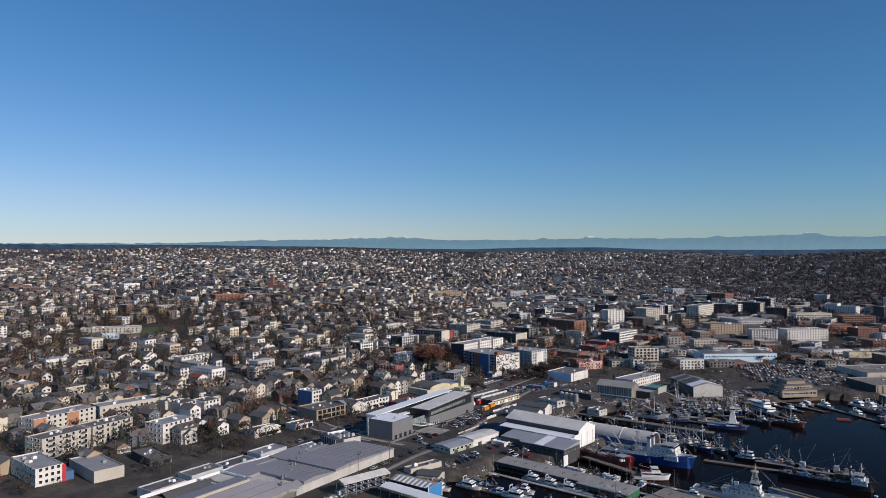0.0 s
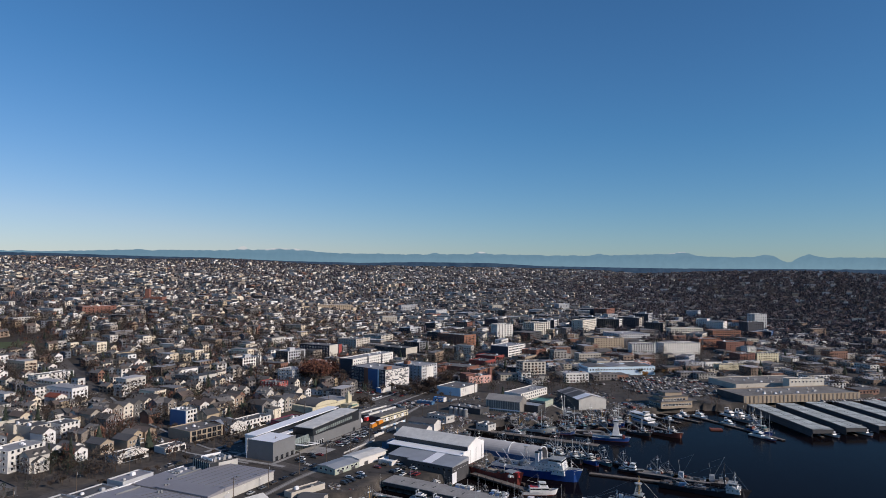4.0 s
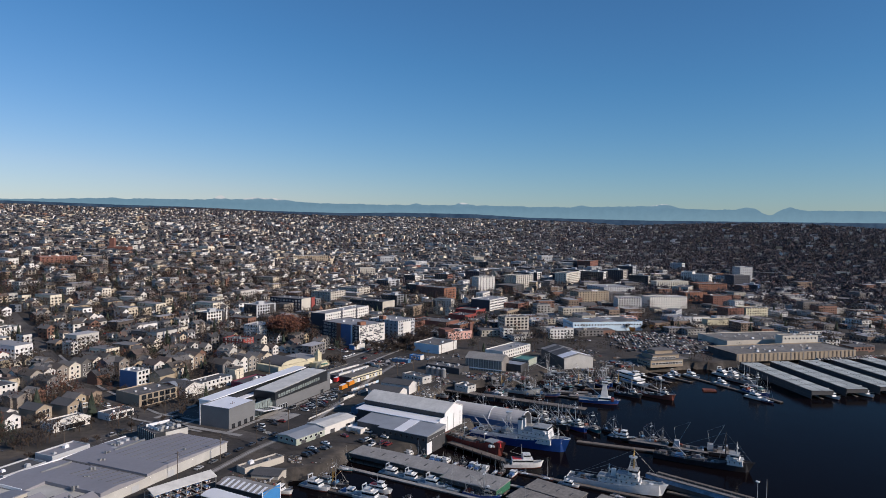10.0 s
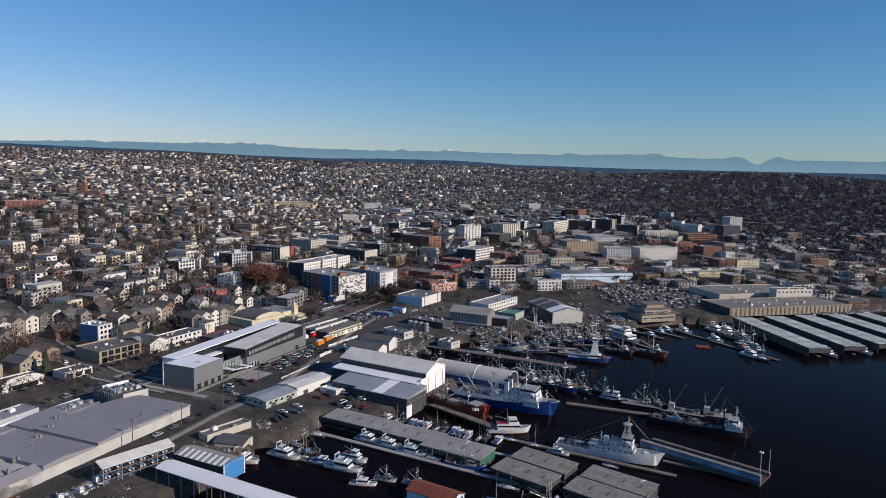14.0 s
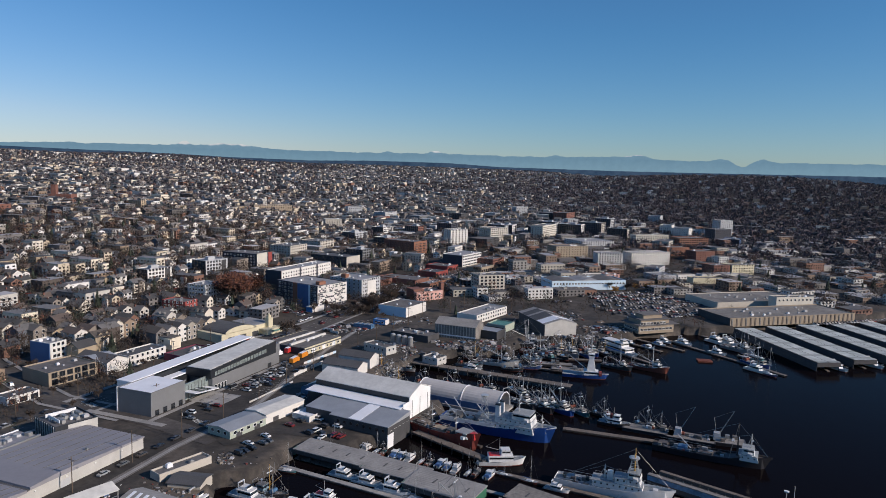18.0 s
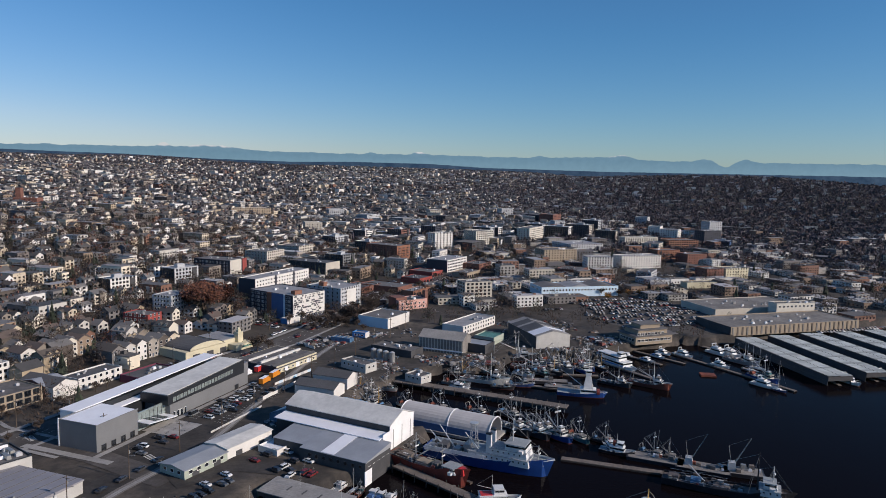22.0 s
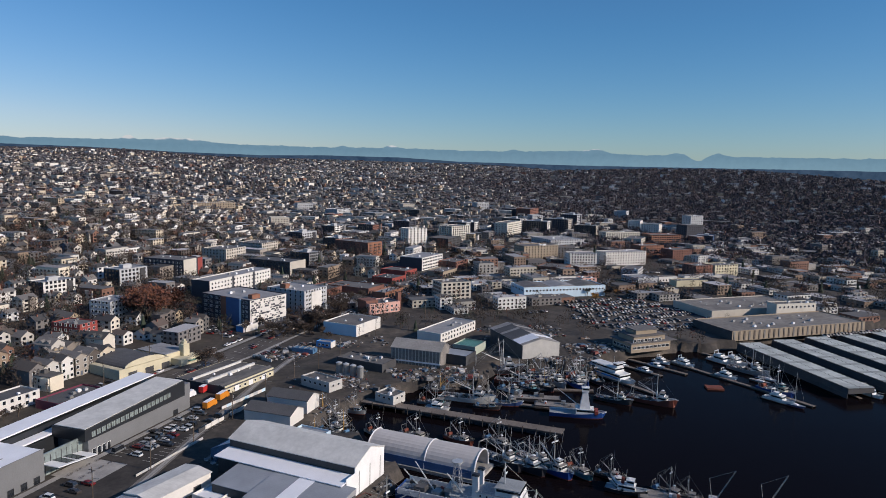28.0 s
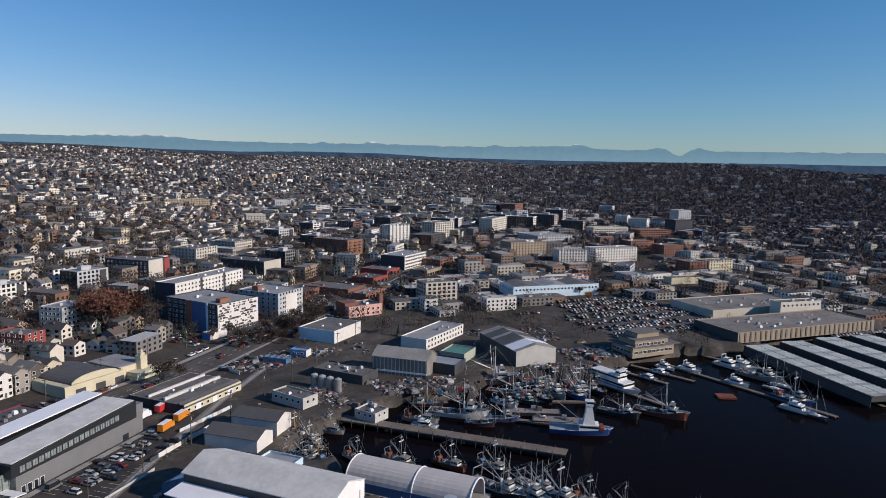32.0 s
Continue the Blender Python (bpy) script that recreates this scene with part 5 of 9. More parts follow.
def seiner_like(ob, hull_paint, aft, seed, bridge=True):
    """A small wooden or steel fishing boat, crowded with gear and rigging."""
    r = random.Random(seed)
    part("hull", hull(17, 5.2, 1.7, 0.75), [hull_paint, "antifoul", "deck", ("hull_black", "hull_white", "timber")[seed % 3]], ob)
    x = 3.0 if aft else 9.6
    h = 3.5 + 0.15 * (seed % 3)
    cabin(ob, "wheelhouse", x, x + 3.4, 2.9, 1.5, h, wall="house_mixed", top="deck")
    if bridge:
        cabin(ob, "flying_bridge", x + 0.5, x + 2.2, 2.0, h + 0.1, h + 1.2, 0.2, wall="house_mixed", top="deck_grey")
    mx = x + 5.0 if aft else x - 0.6
    mh = 11.0 + seed * 0.5
    steel = "buff" if seed == 2 else "rig_steel" if seed in (3, 5) else "mast"
    part("mast", Mesh().tube((mx, 0, 1.4), (mx, 0, mh), 0.17, 0.09), steel, ob)
    ends = ((mx - 6.5, 0.6, 8.0), (mx - 4, -2.4, 9.0)) if not aft else ((mx + 5.0, 0.8, 8.5), (mx + 3, -2.0, 9.5))
    for e in ends:
        part("boom", Mesh().tube((mx, 0, 3.8), e, 0.13, 0.08), steel, ob)
    for q in (1, -1):
        part("trolling_pole", Mesh().tube((mx + 0.3, q * 1.6, 2), (mx - 0.4, q * (2.2 + seed * 0.6), mh - 0.4), 0.065, 0.04, 5), "rig_steel", ob)
    g = Mesh().tube((mx, -1.3, mh - 3), (mx, 1.3, mh - 3), 0.08, seg=5).tube((mx, -0.9, mh - 1.2), (mx, 0.9, mh - 1.2), 0.07, seg=5)
    for q in (-1.2, -0.6, 0.6, 1.2):
        g.box(mx - 0.18, mx + 0.18, q - 0.18, q + 0.18, mh - 3.1, mh - 2.7)
    part("crosstree", g, "white", ob, "crosstree with white deck lamps")
    g = Mesh().tube((1.2, 1.9, 1.3), (1.2, 1.5, 4.8), 0.1, seg=5).tube((1.2, 1.5, 4.8), (1.2, -1.5, 4.8), 0.1, seg=5).tube((1.2, -1.5, 4.8), (1.2, -1.9, 1.3), 0.1, seg=5)
    g.tube((2.6, 1.8, 1.3), (1.2, 1.5, 4.8), 0.07, seg=4).tube((2.6, -1.8, 1.3), (1.2, -1.5, 4.8), 0.07, seg=4)
    part("aft_frame", g, "rig_steel", ob)
    nx = 2.4 if not aft else 9.8
    part("net_drum", Mesh().tube((nx, -1.2, 2.2), (nx, 1.2, 2.2), 0.75, seg=9).tube((nx, -1.35, 2.2), (nx, -1.2, 2.2), 1.05, seg=9).tube((nx, 1.2, 2.2), (nx, 1.35, 2.2), 1.05, seg=9), "rust" if seed in (3, 4) else "worn_blue", ob)
    part("hatch", Mesh().box(mx - 3.4, mx - 1.8, -0.9, 0.9, 1.2, 1.7) if not aft else Mesh().box(11, 12.8, -0.9, 0.9, 1.4, 2.0), "deck", ob)
    part("radar", Mesh().box(x + 0.8, x + 1.8, -0.5, 0.5, h + 1.5, h + 1.7).tube((x + 1.3, 0, h), (x + 1.3, 0, h + 1.5), 0.06, seg=4), "white", ob)
    gear(ob, 0.8, 8.6, 1.8, 1.25, 46, seed, 0.62)
    rail = Mesh()
    for k in range(7):
        u = 10.5 + k
        b = 2.5 * (1 - ((u / 17 - 0.35) / 0.65) ** 2.6) ** 0.75 if u < 16.9 else 0.05
        for q in (-1, 1):
            rail.tube((u, q * b, 2.2 + 0.16 * k), (u, q * b, 3.1 + 0.16 * k), 0.04, seg=3)
    part("bow_rail", rail, "mast", ob)
    top = (mx, 0, mh - 0.2)
    rig(ob, [(top, (0.4, 0, 2.4)), (top, (16.6, 0, 3.4)), (top, (mx + 0.6, 2.5, 1.7)), (top, (mx + 0.6, -2.5, 1.7)), ((mx, 0, mh - 2.5), (mx - 1.5, 2.5, 1.7)), ((mx, 0, mh - 2.5), (mx - 1.5, -2.5, 1.7))] + [(top, e) for e in ends] + [(e, (e[0], e[1], 1.8)) for e in ends], 0.045)


def make_seiner(ob):
    seiner_like(ob, "hull_mixed", False, 1)


def make_seiner_dark(ob):
    seiner_like(ob, "hull_black", True, 2, False)


def make_seiner_worn(ob):
    seiner_like(ob, "hull_mixed", False, 3, False)


def make_seiner_blue(ob):
    seiner_like(ob, "hull_blue", False, 4)


def make_seiner_rusty(ob):
    seiner_like(ob, "hull_black", False, 5, False)


def make_trawler(ob):
    part("hull", hull(26, 7, 2.3, 0.7, fore=0.6), ["hull_mixed", "antifoul", "deck_grey", "hull_white"], ob)
    cabin(ob, "wheelhouse", 16, 20.4, 4.4, 2.2, 4.7, wall="house_mixed", top="deck_grey")
    cabin(ob, "upper_bridge", 16.8, 19.2, 3.2, 4.8, 6.6, 0.3, wall="hull_white", top="deck")
    mast_and_booms(ob, 15.2, 16, 2.0, ((4.5, 2.5, 9.5), (6, -3, 10.0)), 0.2)
    gear(ob, 1, 15, 2.7, 1.7, 90, 12, 0.8)
    rig(ob, [((15.2, 0, 15.6), (0.6, 2.6, 2.4)), ((15.2, 0, 15.6), (0.6, -2.6, 2.4)), ((15.2, 0, 15.6), (25.5, 0, 4.2)), ((15.2, 0, 13), (14, 3.2, 2.4)), ((15.2, 0, 13), (14, -3.2, 2.4)), ((15.2, 0, 11), (2.6, 2.6, 7.5)), ((15.2, 0, 11), (2.6, -2.6, 7.5))], 0.04)
    part("outrigger", Mesh().tube((14.6, 3.0, 2.4), (13.5, 6.0, 15.0), 0.11, 0.07, 5), "mast", ob)
    part("outrigger", Mesh().tube((14.6, -3.0, 2.4), (13.5, -6.0, 15.0), 0.11, 0.07, 5), "mast", ob)
    g = Mesh()
    for s in (-2.6, 2.6):
        g.tube((2, s, 1.9), (2.6, s, 7.5), 0.2)
    g.tube((2.6, -2.6, 7.5), (2.6, 2.6, 7.5), 0.2)
    part("gantry", g, "rig_steel", ob)
    part("winch", Mesh().tube((9, -1.6, 2.5), (9, 1.6, 2.5), 0.7, seg=10), "rig_steel", ob)
    part("deck_gear", Mesh().box(5, 7.5, -1.8, 0.2, 1.9, 3.0, tx=0.3).box(11, 12.4, -1, 1, 1.9, 3.3), "clutter", ob)
    part("funnel", Mesh().box(15.3, 16.0, -2.2, -1.3, 5, 7.6, tx=0.1), "hull_white", ob)
    part("radar", Mesh().box(17.4, 18.6, -0.8, 0.8, 7.6, 7.9), "white", ob)


def make_cruiser(ob):
    part("hull", hull(12, 3.8, 1.2, 0.6, 0.92, bulwark=0.25), ["hull_white", "antifoul", "deck_grey", "hull_white"], ob)
    cabin(ob, "cabin", 3.0, 8.2, 3.0, 1.0, 2.8, 1.4, 0.2, wall="hull_white", top="hull_white")
    part("flybridge", Mesh().box(3.6, 6.4, -1.2, 1.2, 3.0, 3.7, tx=0.25, ty=0.1), "hull_white", ob)
    part("windscreen", Mesh().box(6.2, 6.5, -1.1, 1.1, 3.6, 4.1, tx=0.12), "glass", ob)
    part("radar_arch", Mesh().box(3.2, 3.5, -1.3, -1.1, 2.9, 4.6).box(3.2, 3.5, 1.1, 1.3, 2.9, 4.6).box(3.1, 3.6, -1.3, 1.3, 4.6, 4.75), "hull_white", ob)
    part("swim_step", Mesh().box(-0.9, 0, -1.5, 1.5, 0.25, 0.4), "deck", ob)
    part("bow_rail", Mesh().tube((8.5, 1.3, 2.2), (11.8, 0.1, 2.8), 0.04, seg=4).tube((8.5, -1.3, 2.2), (11.8, -0.1, 2.8), 0.04, seg=4), "mast", ob)


def make_runabout(ob):
    part("hull", hull(7.5, 2.6, 0.9, 0.5, 0.95, bulwark=0.3), ["hull_white", "antifoul", "deck_grey", "hull_white"], ob)
    cabin(ob, "cabin", 2.6, 5.0, 2.1, 0.7, 1.9, 0.9, 0.1, wall="hull_white", top="hull_white")
    part("outboard", Mesh().box(-0.6, 0, -0.3, 0.3, 0.3, 1.4, tx=0.1, ty=0.1), "frame_dark", ob)
    part("canvas", Mesh().box(0.6, 2.6, -1.0, 1.0, 0.8, 1.5, tx=0.4, ty=0.2), "blue_wall", ob)


def make_sailboat(ob):
    part("hull", hull(12, 3.4, 1.1, 0.35, 0.7, bulwark=0.12), ["hull_mixed", "antifoul", "deck_grey", "hull_white"], ob)
    part("coachroof", Mesh().box(3.8, 8.6, -1.0, 1.0, 1.0, 1.6, tx=0.5, ty=0.2), "hull_white", ob)
    part("mast", Mesh().tube((6.8, 0, 1.2), (6.8, 0, 16.5), 0.11, 0.08), "mast", ob)
    part("boom", Mesh().tube((6.8, 0, 2.4), (2.2, 0, 2.5), 0.09), "mast", ob)
    part("furled_sail", Mesh().tube((6.5, 0, 2.62), (2.4, 0, 2.68), 0.18, 0.12), "blue_wall", ob)
    part("spreader", Mesh().tube((6.8, -1.1, 9.5), (6.8, 1.1, 9.5), 0.04, seg=4), "mast", ob)
    for a, b in (((6.8, 0, 16.3), (11.8, 0, 1.6)), ((6.8, 0, 16.3), (0.1, 0, 1.3)), ((6.8, 1.1, 9.5), (6.6, 1.6, 1.2)), ((6.8, -1.1, 9.5), (6.6, -1.6, 1.2))):
        part("stay", Mesh().tube(a, b, 0.025, seg=4), "rig_steel", ob)
    part("cockpit", Mesh().box(0.8, 3.4, -0.8, 0.8, 0.95, 1.2), "deck", ob)


def make_tug(ob):
    part("hull", hull(20, 7, 2.0, 0.9), ["hull_black", "antifoul", "deck_grey", "hull_white"], ob)
    cabin(ob, "deckhouse", 6, 14, 4.6, 1.9, 4.4, 0.3, wall="hull_white", top="hull_white")
    cabin(ob, "wheelhouse", 10, 13.4, 3.6, 4.5, 7.0, 0.3, wall="hull_white", top="hull_white")
    part("funnel", Mesh().tube((8, 0, 4.4), (8, 0, 7.4), 0.8, 0.7, 10), "hull_red", ob)
    mast_and_booms(ob, 9.6, 11.5, 4.4, (), 0.14)
    part("fender", Mesh().tube((19.2, 1.2, 2.6), (19.2, -1.2, 2.6), 0.5, seg=8), "tyre", ob)
    part("radar", Mesh().box(10.6, 11.6, -0.7, 0.7, 7.3, 7.5), "white", ob)


def make_tug_white(ob):
    part("hull", hull(20, 6.4, 1.9, 0.8), ["hull_white", "antifoul", "deck_grey", "hull_white"], ob)
    cabin(ob, "deckhouse", 4, 14.5, 4.8, 1.8, 4.2, 0.3, 0.12)
    cabin(ob, "wheelhouse", 9.4, 13.2, 3.8, 4.3, 6.6, 0.3, 0.12)
    part("red_roof", Mesh().box(4.4, 8.8, -1.8, 1.8, 4.35, 4.6), "red_paint", ob, "red painted cabin roof")
    mast_and_booms(ob, 8.8, 11.5, 4.3, ((3.0, 0.5, 7.5),), 0.14)
    gear(ob, 0.8, 4, 1.8, 1.4, 14, 77)


def make_excursion(ob):
    part("hull", hull(34, 8.5, 1.8, 0.5, 0.9), ["hull_white", "antifoul", "deck_grey", "hull_white"], ob)
    cabin(ob, "main_deck", 2, 27, 7.4, 1.6, 4.2, 0.8, wall="hull_white", top="hull_white")
    cabin(ob, "upper_deck", 6, 23, 6.4, 4.4, 6.8, 0.8, wall="hull_white", top="hull_white")
    part("stripe", Mesh().box(3, 26, -3.76, -3.71, 1.8, 2.6).box(3, 26, 3.71, 3.76, 1.8, 2.6), "skyblue", ob, "blue stripe")
    cabin(ob, "wheelhouse", 20, 23, 4.0, 7.0, 9.0, 0.5, wall="hull_white", top="hull_white")
    mast_and_booms(ob, 19, 12, 7, (), 0.12)
    part("stern_ramp", Mesh().box(-2, 0, -3, 3, 0.8, 1.2), "hull_red", ob)


def make_tower_tug(ob):
    part("hull", hull(26, 8, 2.2, 0.5, 0.95), ["hull_blue", "antifoul", "deck_grey", "hull_white"], ob)
    part("tower", Mesh().box(13, 19, -2.6, 2.6, 1.6, 12, tx=1.9, ty=1.5), "hull_white", ob, "tapering white tower")
    cabin(ob, "deckhouse", 12, 20, 5.4, 1.8, 4.2, 0.3, wall="hull_white", top="hull_white")
    cabin(ob, "crow_nest", 14.4, 17.6, 2.8, 12, 14, 0.2, wall="hull_white", top="hull_white")
    mast_and_booms(ob, 16, 24, 14.2, ((11, 0, 17),), 0.18)
    part("boom", Mesh().tube((13.5, 0, 5), (3, 2.5, 12), 0.25, 0.15), "mast", ob)
    part("stern_block", Mesh().box(20.5, 22, -3, 3, 2.2, 3.6), "hull_red", ob)


BOAT_LABEL = {
    "seiner": ("small fishing boat with a white wheelhouse, mast and boom", "fishing boat"),
    "seiner-dark": ("black-hulled wooden fishing boat with aft wheelhouse and tall poles", "fishing boat"),
    "seiner-worn": ("weathered fishing boat with net drum and rigged poles", "fishing boat"),
    "seiner-blue": ("blue-hulled fishing boat with pale wheelhouse and rigged poles", "fishing boat"),
    "seiner-rusty": ("dark rust-streaked fishing boat heaped with gear", "fishing boat"),
    "trawler": ("steel fishing trawler with stern gantry and tall mast", "fishing boat"),
    "cabin_cruiser": ("white cabin cruiser with a flybridge moored at a dock", "motor boat"),
    "runabout": ("small white motor boat moored in a row", "motor boat"),
    "sailboat": ("sailing yacht with a bare mast and furled sail", "sailing boat"),
    "tugboat": ("tug with white deckhouse and dark hull", "tug"),
    "tugboat-white": ("white workboat with red cabin roof and high wheelhouse", "workboat"),
    "excursion_boat": ("two-deck white excursion boat with blue trim", "passenger boat"),
    "tower_boat": ("blue workboat with a tall white tower and mast", "workboat"),
}
BOAT_MAKE = {"seiner": make_seiner, "seiner-dark": make_seiner_dark, "seiner-worn": make_seiner_worn, "seiner-blue": make_seiner_blue, "seiner-rusty": make_seiner_rusty, "trawler": make_trawler, "cabin_cruiser": make_cruiser, "runabout": make_runabout, "sailboat": make_sailboat, "tugboat": make_tug, "tugboat-white": make_tug_white, "excursion_boat": make_excursion, "tower_boat": make_tower_tug}


def big_ship(name, label, x, y, ang, L, B, D, hull_mat, houses, masts, deckm="deck_grey", z=-0.6, gear=()):
    ob = thing(name, label, "ship", x, y, z, ang)
    part("hull", hull(L, B, D, 0.55, 0.85, wl=0.5, bulwark=0.8, fore=0.8), [hull_mat, "antifoul", deckm, "hull_white" if hull_mat == "hull_blue" else hull_mat], ob)
    for k, (x0, x1, w, z0, z1) in enumerate(houses):
        if k == len(houses) - 1:
            cabin(ob, "bridge", x0, x1, w, z0, z1, 1.2, 0.3, wall="hull_white", top="deck_grey", band=(0.55, 0.85))
            part("bridge_wing", Mesh().box(x1 - 2.6, x1 - 1.0, -B / 2, -w / 2, z0, z0 + 1.1).box(x1 - 2.6, x1 - 1.0, w / 2, B / 2, z0, z0 + 1.1), "hull_white", ob)
            continue
        body = part("deckhouse", Mesh().profile([(x0, z0), (x1, z0), (x1 - 0.5, z1), (x0, z1)], -w / 2, w / 2), "hull_white", ob)
        part("deck_edge", Mesh().box(x0 - 0.6, x1 - 0.2, -w / 2 - 0.25, w / 2 + 0.25, z1, z1 + 0.1), "deck_grey", body)
        g = Mesh()
        for i in range(int((x1 - x0) / 2.2)):
            u = x0 + 1.1 + i * 2.2
            for q in (-1, 1):
                g.box(u - 0.28, u + 0.28, q * w / 2 - 0.04, q * w / 2 + 0.04, (z0 + z1) / 2, (z0 + z1) / 2 + 0.6)
        part("porthole_row", g, "glass", body)
        g = Mesh()
        for i in range(int((x1 - x0) / 1.5) + 1):
            for q in (-1, 1):
                g.tube((x0 + i * 1.5, q * w / 2, z1 + 0.1), (x0 + i * 1.5, q * w / 2, z1 + 1.0), 0.03, seg=3)
        g.tube((x0, -w / 2, z1 + 1.0), (x1 - 0.5, -w / 2, z1 + 1.0), 0.035, seg=3).tube((x0, w / 2, z1 + 1.0), (x1 - 0.5, w / 2, z1 + 1.0), 0.035, seg=3)
        part("deck_rail", g, "mast", body)
    for mx, mh, mz, material in masts:
        part("mast", Mesh().tube((mx, 0, mz), (mx, 0, mh), 0.35, 0.15), material, ob)
        part("crosstree", Mesh().box(mx - 0.15, mx + 0.15, -1.6, 1.6, mz + (mh - mz) * 0.7, mz + (mh - mz) * 0.74), material, ob)
        part("radar", Mesh().box(mx + 0.3, mx + 0.6, -1.0, 1.0, mz + (mh - mz) * 0.5, mz + (mh - mz) * 0.54), "white", ob)
    for kind, p in gear:
        if kind == "funnel":
            part("funnel", Mesh().box(p[0] - 1.1, p[0] + 1.1, p[1] - 0.8, p[1] + 0.8, p[2], p[3], tx=0.15, ty=0.1), p[4], ob)
        elif kind == "lattice":
            g = Mesh()
            for s in (-1, 1):
                for q in (-1, 1):
                    g.tube((p[0] + q * 1.6, p[1] + s * 1.6, p[2]), (p[0] + q * 0.7, p[1] + s * 0.7, p[3]), 0.12, seg=4)
            for k in range(5):
                f0, f1 = k / 5, (k + 1) / 5
                for s in (-1, 1):
                    a, b = 1.6 - 0.9 * f0, 1.6 - 0.9 * f1
                    g.tube((p[0] - a, p[1] + s * a, p[2] + (p[3] - p[2]) * f0), (p[0] + b, p[1] + s * b, p[2] + (p[3] - p[2]) * f1), 0.07, seg=4)
                    g.tube((p[0] + s * a, p[1] - a, p[2] + (p[3] - p[2]) * f0), (p[0] + s * b, p[1] + b, p[2] + (p[3] - p[2]) * f1), 0.07, seg=4)
            part("lattice_tower", g, "mast", ob)
            part("tower_ring", Mesh().tube((p[0], p[1], p[3]), (p[0], p[1], p[3] + 0.5), 1.8, 1.9, 10), "mast", ob)
        elif kind == "crane":
            part("crane_boom", Mesh().tube((p[0], p[1], p[2]), (p[3], p[4], p[5]), 0.3, 0.18), "mast", ob)
        elif kind == "box":
            part("deck_gear", Mesh().box(*p[:6], tx=0.2, ty=0.2), p[6], ob)
    r = random.Random(int(L * 10))
    g = Mesh()
    for i in range(int(L * 1.3)):
        a, b, k = r.uniform(0.04, 0.62) * L, r.uniform(-0.36, 0.36) * B, r.uniform(0.3, 1.1)
        g.box(a - k, a + k, b - k * 0.6, b + k * 0.6, D - 0.9, D - 0.8 + k * r.uniform(0.8, 2.2), tx=r.uniform(0, 0.3) * k, ty=r.uniform(0, 0.3) * k)
    tagged(part("deck_clutter", g, "clutter", ob, "winches, crates and gear crowding the deck"), kind="stuff")
    lines = []
    for mx, mh, mz, material in masts:
        lines += [((mx, 0, mh - 0.5), (L * 0.97, 0, D * 1.6)), ((mx, 0, mh - 0.5), (L * 0.05, 0, D)), ((mx, 0, mh - 0.8), (mx - 3, B * 0.45, D)), ((mx, 0, mh - 0.8), (mx - 3, -B * 0.45, D))]
    rig(ob, lines, 0.05)
    part("rail", Mesh().tube((2, B / 2 - 0.1, D + 0.9), (L * 0.5, B / 2 - 0.1, D + 1.0), 0.05, seg=4).tube((2, -B / 2 + 0.1, D + 0.9), (L * 0.5, -B / 2 + 0.1, D + 1.0), 0.05, seg=4), "mast", ob)
    return ob


big_ship("factory_ship", "large fishing ship with blue hull and white superstructure", 75.8, 337.8, -37.5, 54, 11, 5.2, "hull_blue",
         [(20, 45, 9.2, 4.6, 7.4), (29, 44, 8.2, 7.5, 10.0), (35, 43.5, 7.6, 10.1, 12.7)], [(37, 20, 12.7, "mast"), (47.5, 13, 6, "mast")],
         gear=[("lattice", (20.5, 0, 7.4, 17)), ("funnel", (28, -2.6, 7.4, 15.0, "hull_white")), ("funnel", (28, 2.6, 7.4, 15.0, "hull_white")), ("box", (26.8, 29.2, -3.5, -1.7, 14.9, 15.6, "hull_black")), ("box", (26.8, 29.2, 1.7, 3.5, 14.9, 15.6, "hull_black")), ("crane", (12, 1, 5, 4, 3, 13)), ("crane", (25, -1, 5, 18, -3, 14)), ("box", (6, 10, -3, 3, 5, 7, "clutter")), ("box", (13, 16, -3.5, 0, 5, 6.8, "rig_steel")), ("box", (47, 50, -2, 2, 5.4, 6.6, "rig_steel")), ("box", (1, 27, -5.3, -4.7, 4.6, 6.6, "hull_white")), ("box", (1, 27, 4.7, 5.3, 4.6, 6.6, "hull_white")), ("box", (17, 20, -3, 3, 7.4, 8.8, "rig_steel")), ("crane", (8, 0, 5, 2, -2, 12))], z=-1.3)
big_ship("cutter", "white patrol ship with a buff mast and high bridge", 105, 270.5, -35, 43, 8, 3.4, "hull_white",
         [(14, 32, 5.8, 3.2, 5.6), (22, 31, 5.4, 5.7, 7.8), (26.5, 31, 4.6, 7.9, 10.2)], [(28.5, 19, 10.2, "buff"), (18, 11, 5, "mast")],
         gear=[("funnel", (20, 0, 5.6, 9.0, "hull_white")), ("lattice", (28.2, 0, 10.2, 15)), ("box", (4, 7, -2, 2, 3, 4.2, "deck_grey")), ("box", (35, 37, -1.2, 1.2, 3.6, 5.0, "hull_white"))])
big_ship("trawler_ship", "long black-hulled trawler with forward white bridge", 159, 295, -38.5, 46, 9, 3.2, "hull_black",
         [(34, 41, 7, 3.4, 5.8), (35, 39.5, 5.6, 5.9, 8.2)], [(33, 18, 4, "hull_black"), (38, 14, 8, "mast")], "rust_steel",
         gear=[("box", (10, 14, -2, 2, 2.6, 4.0, "worn_blue")), ("box", (18, 24, -3, 1, 2.6, 3.8, "rust_steel")), ("crane", (16, 0, 2.5, 9, 2, 8)), ("box", (2, 6, -2, 2, 2.6, 4.0, "rust_steel"))])
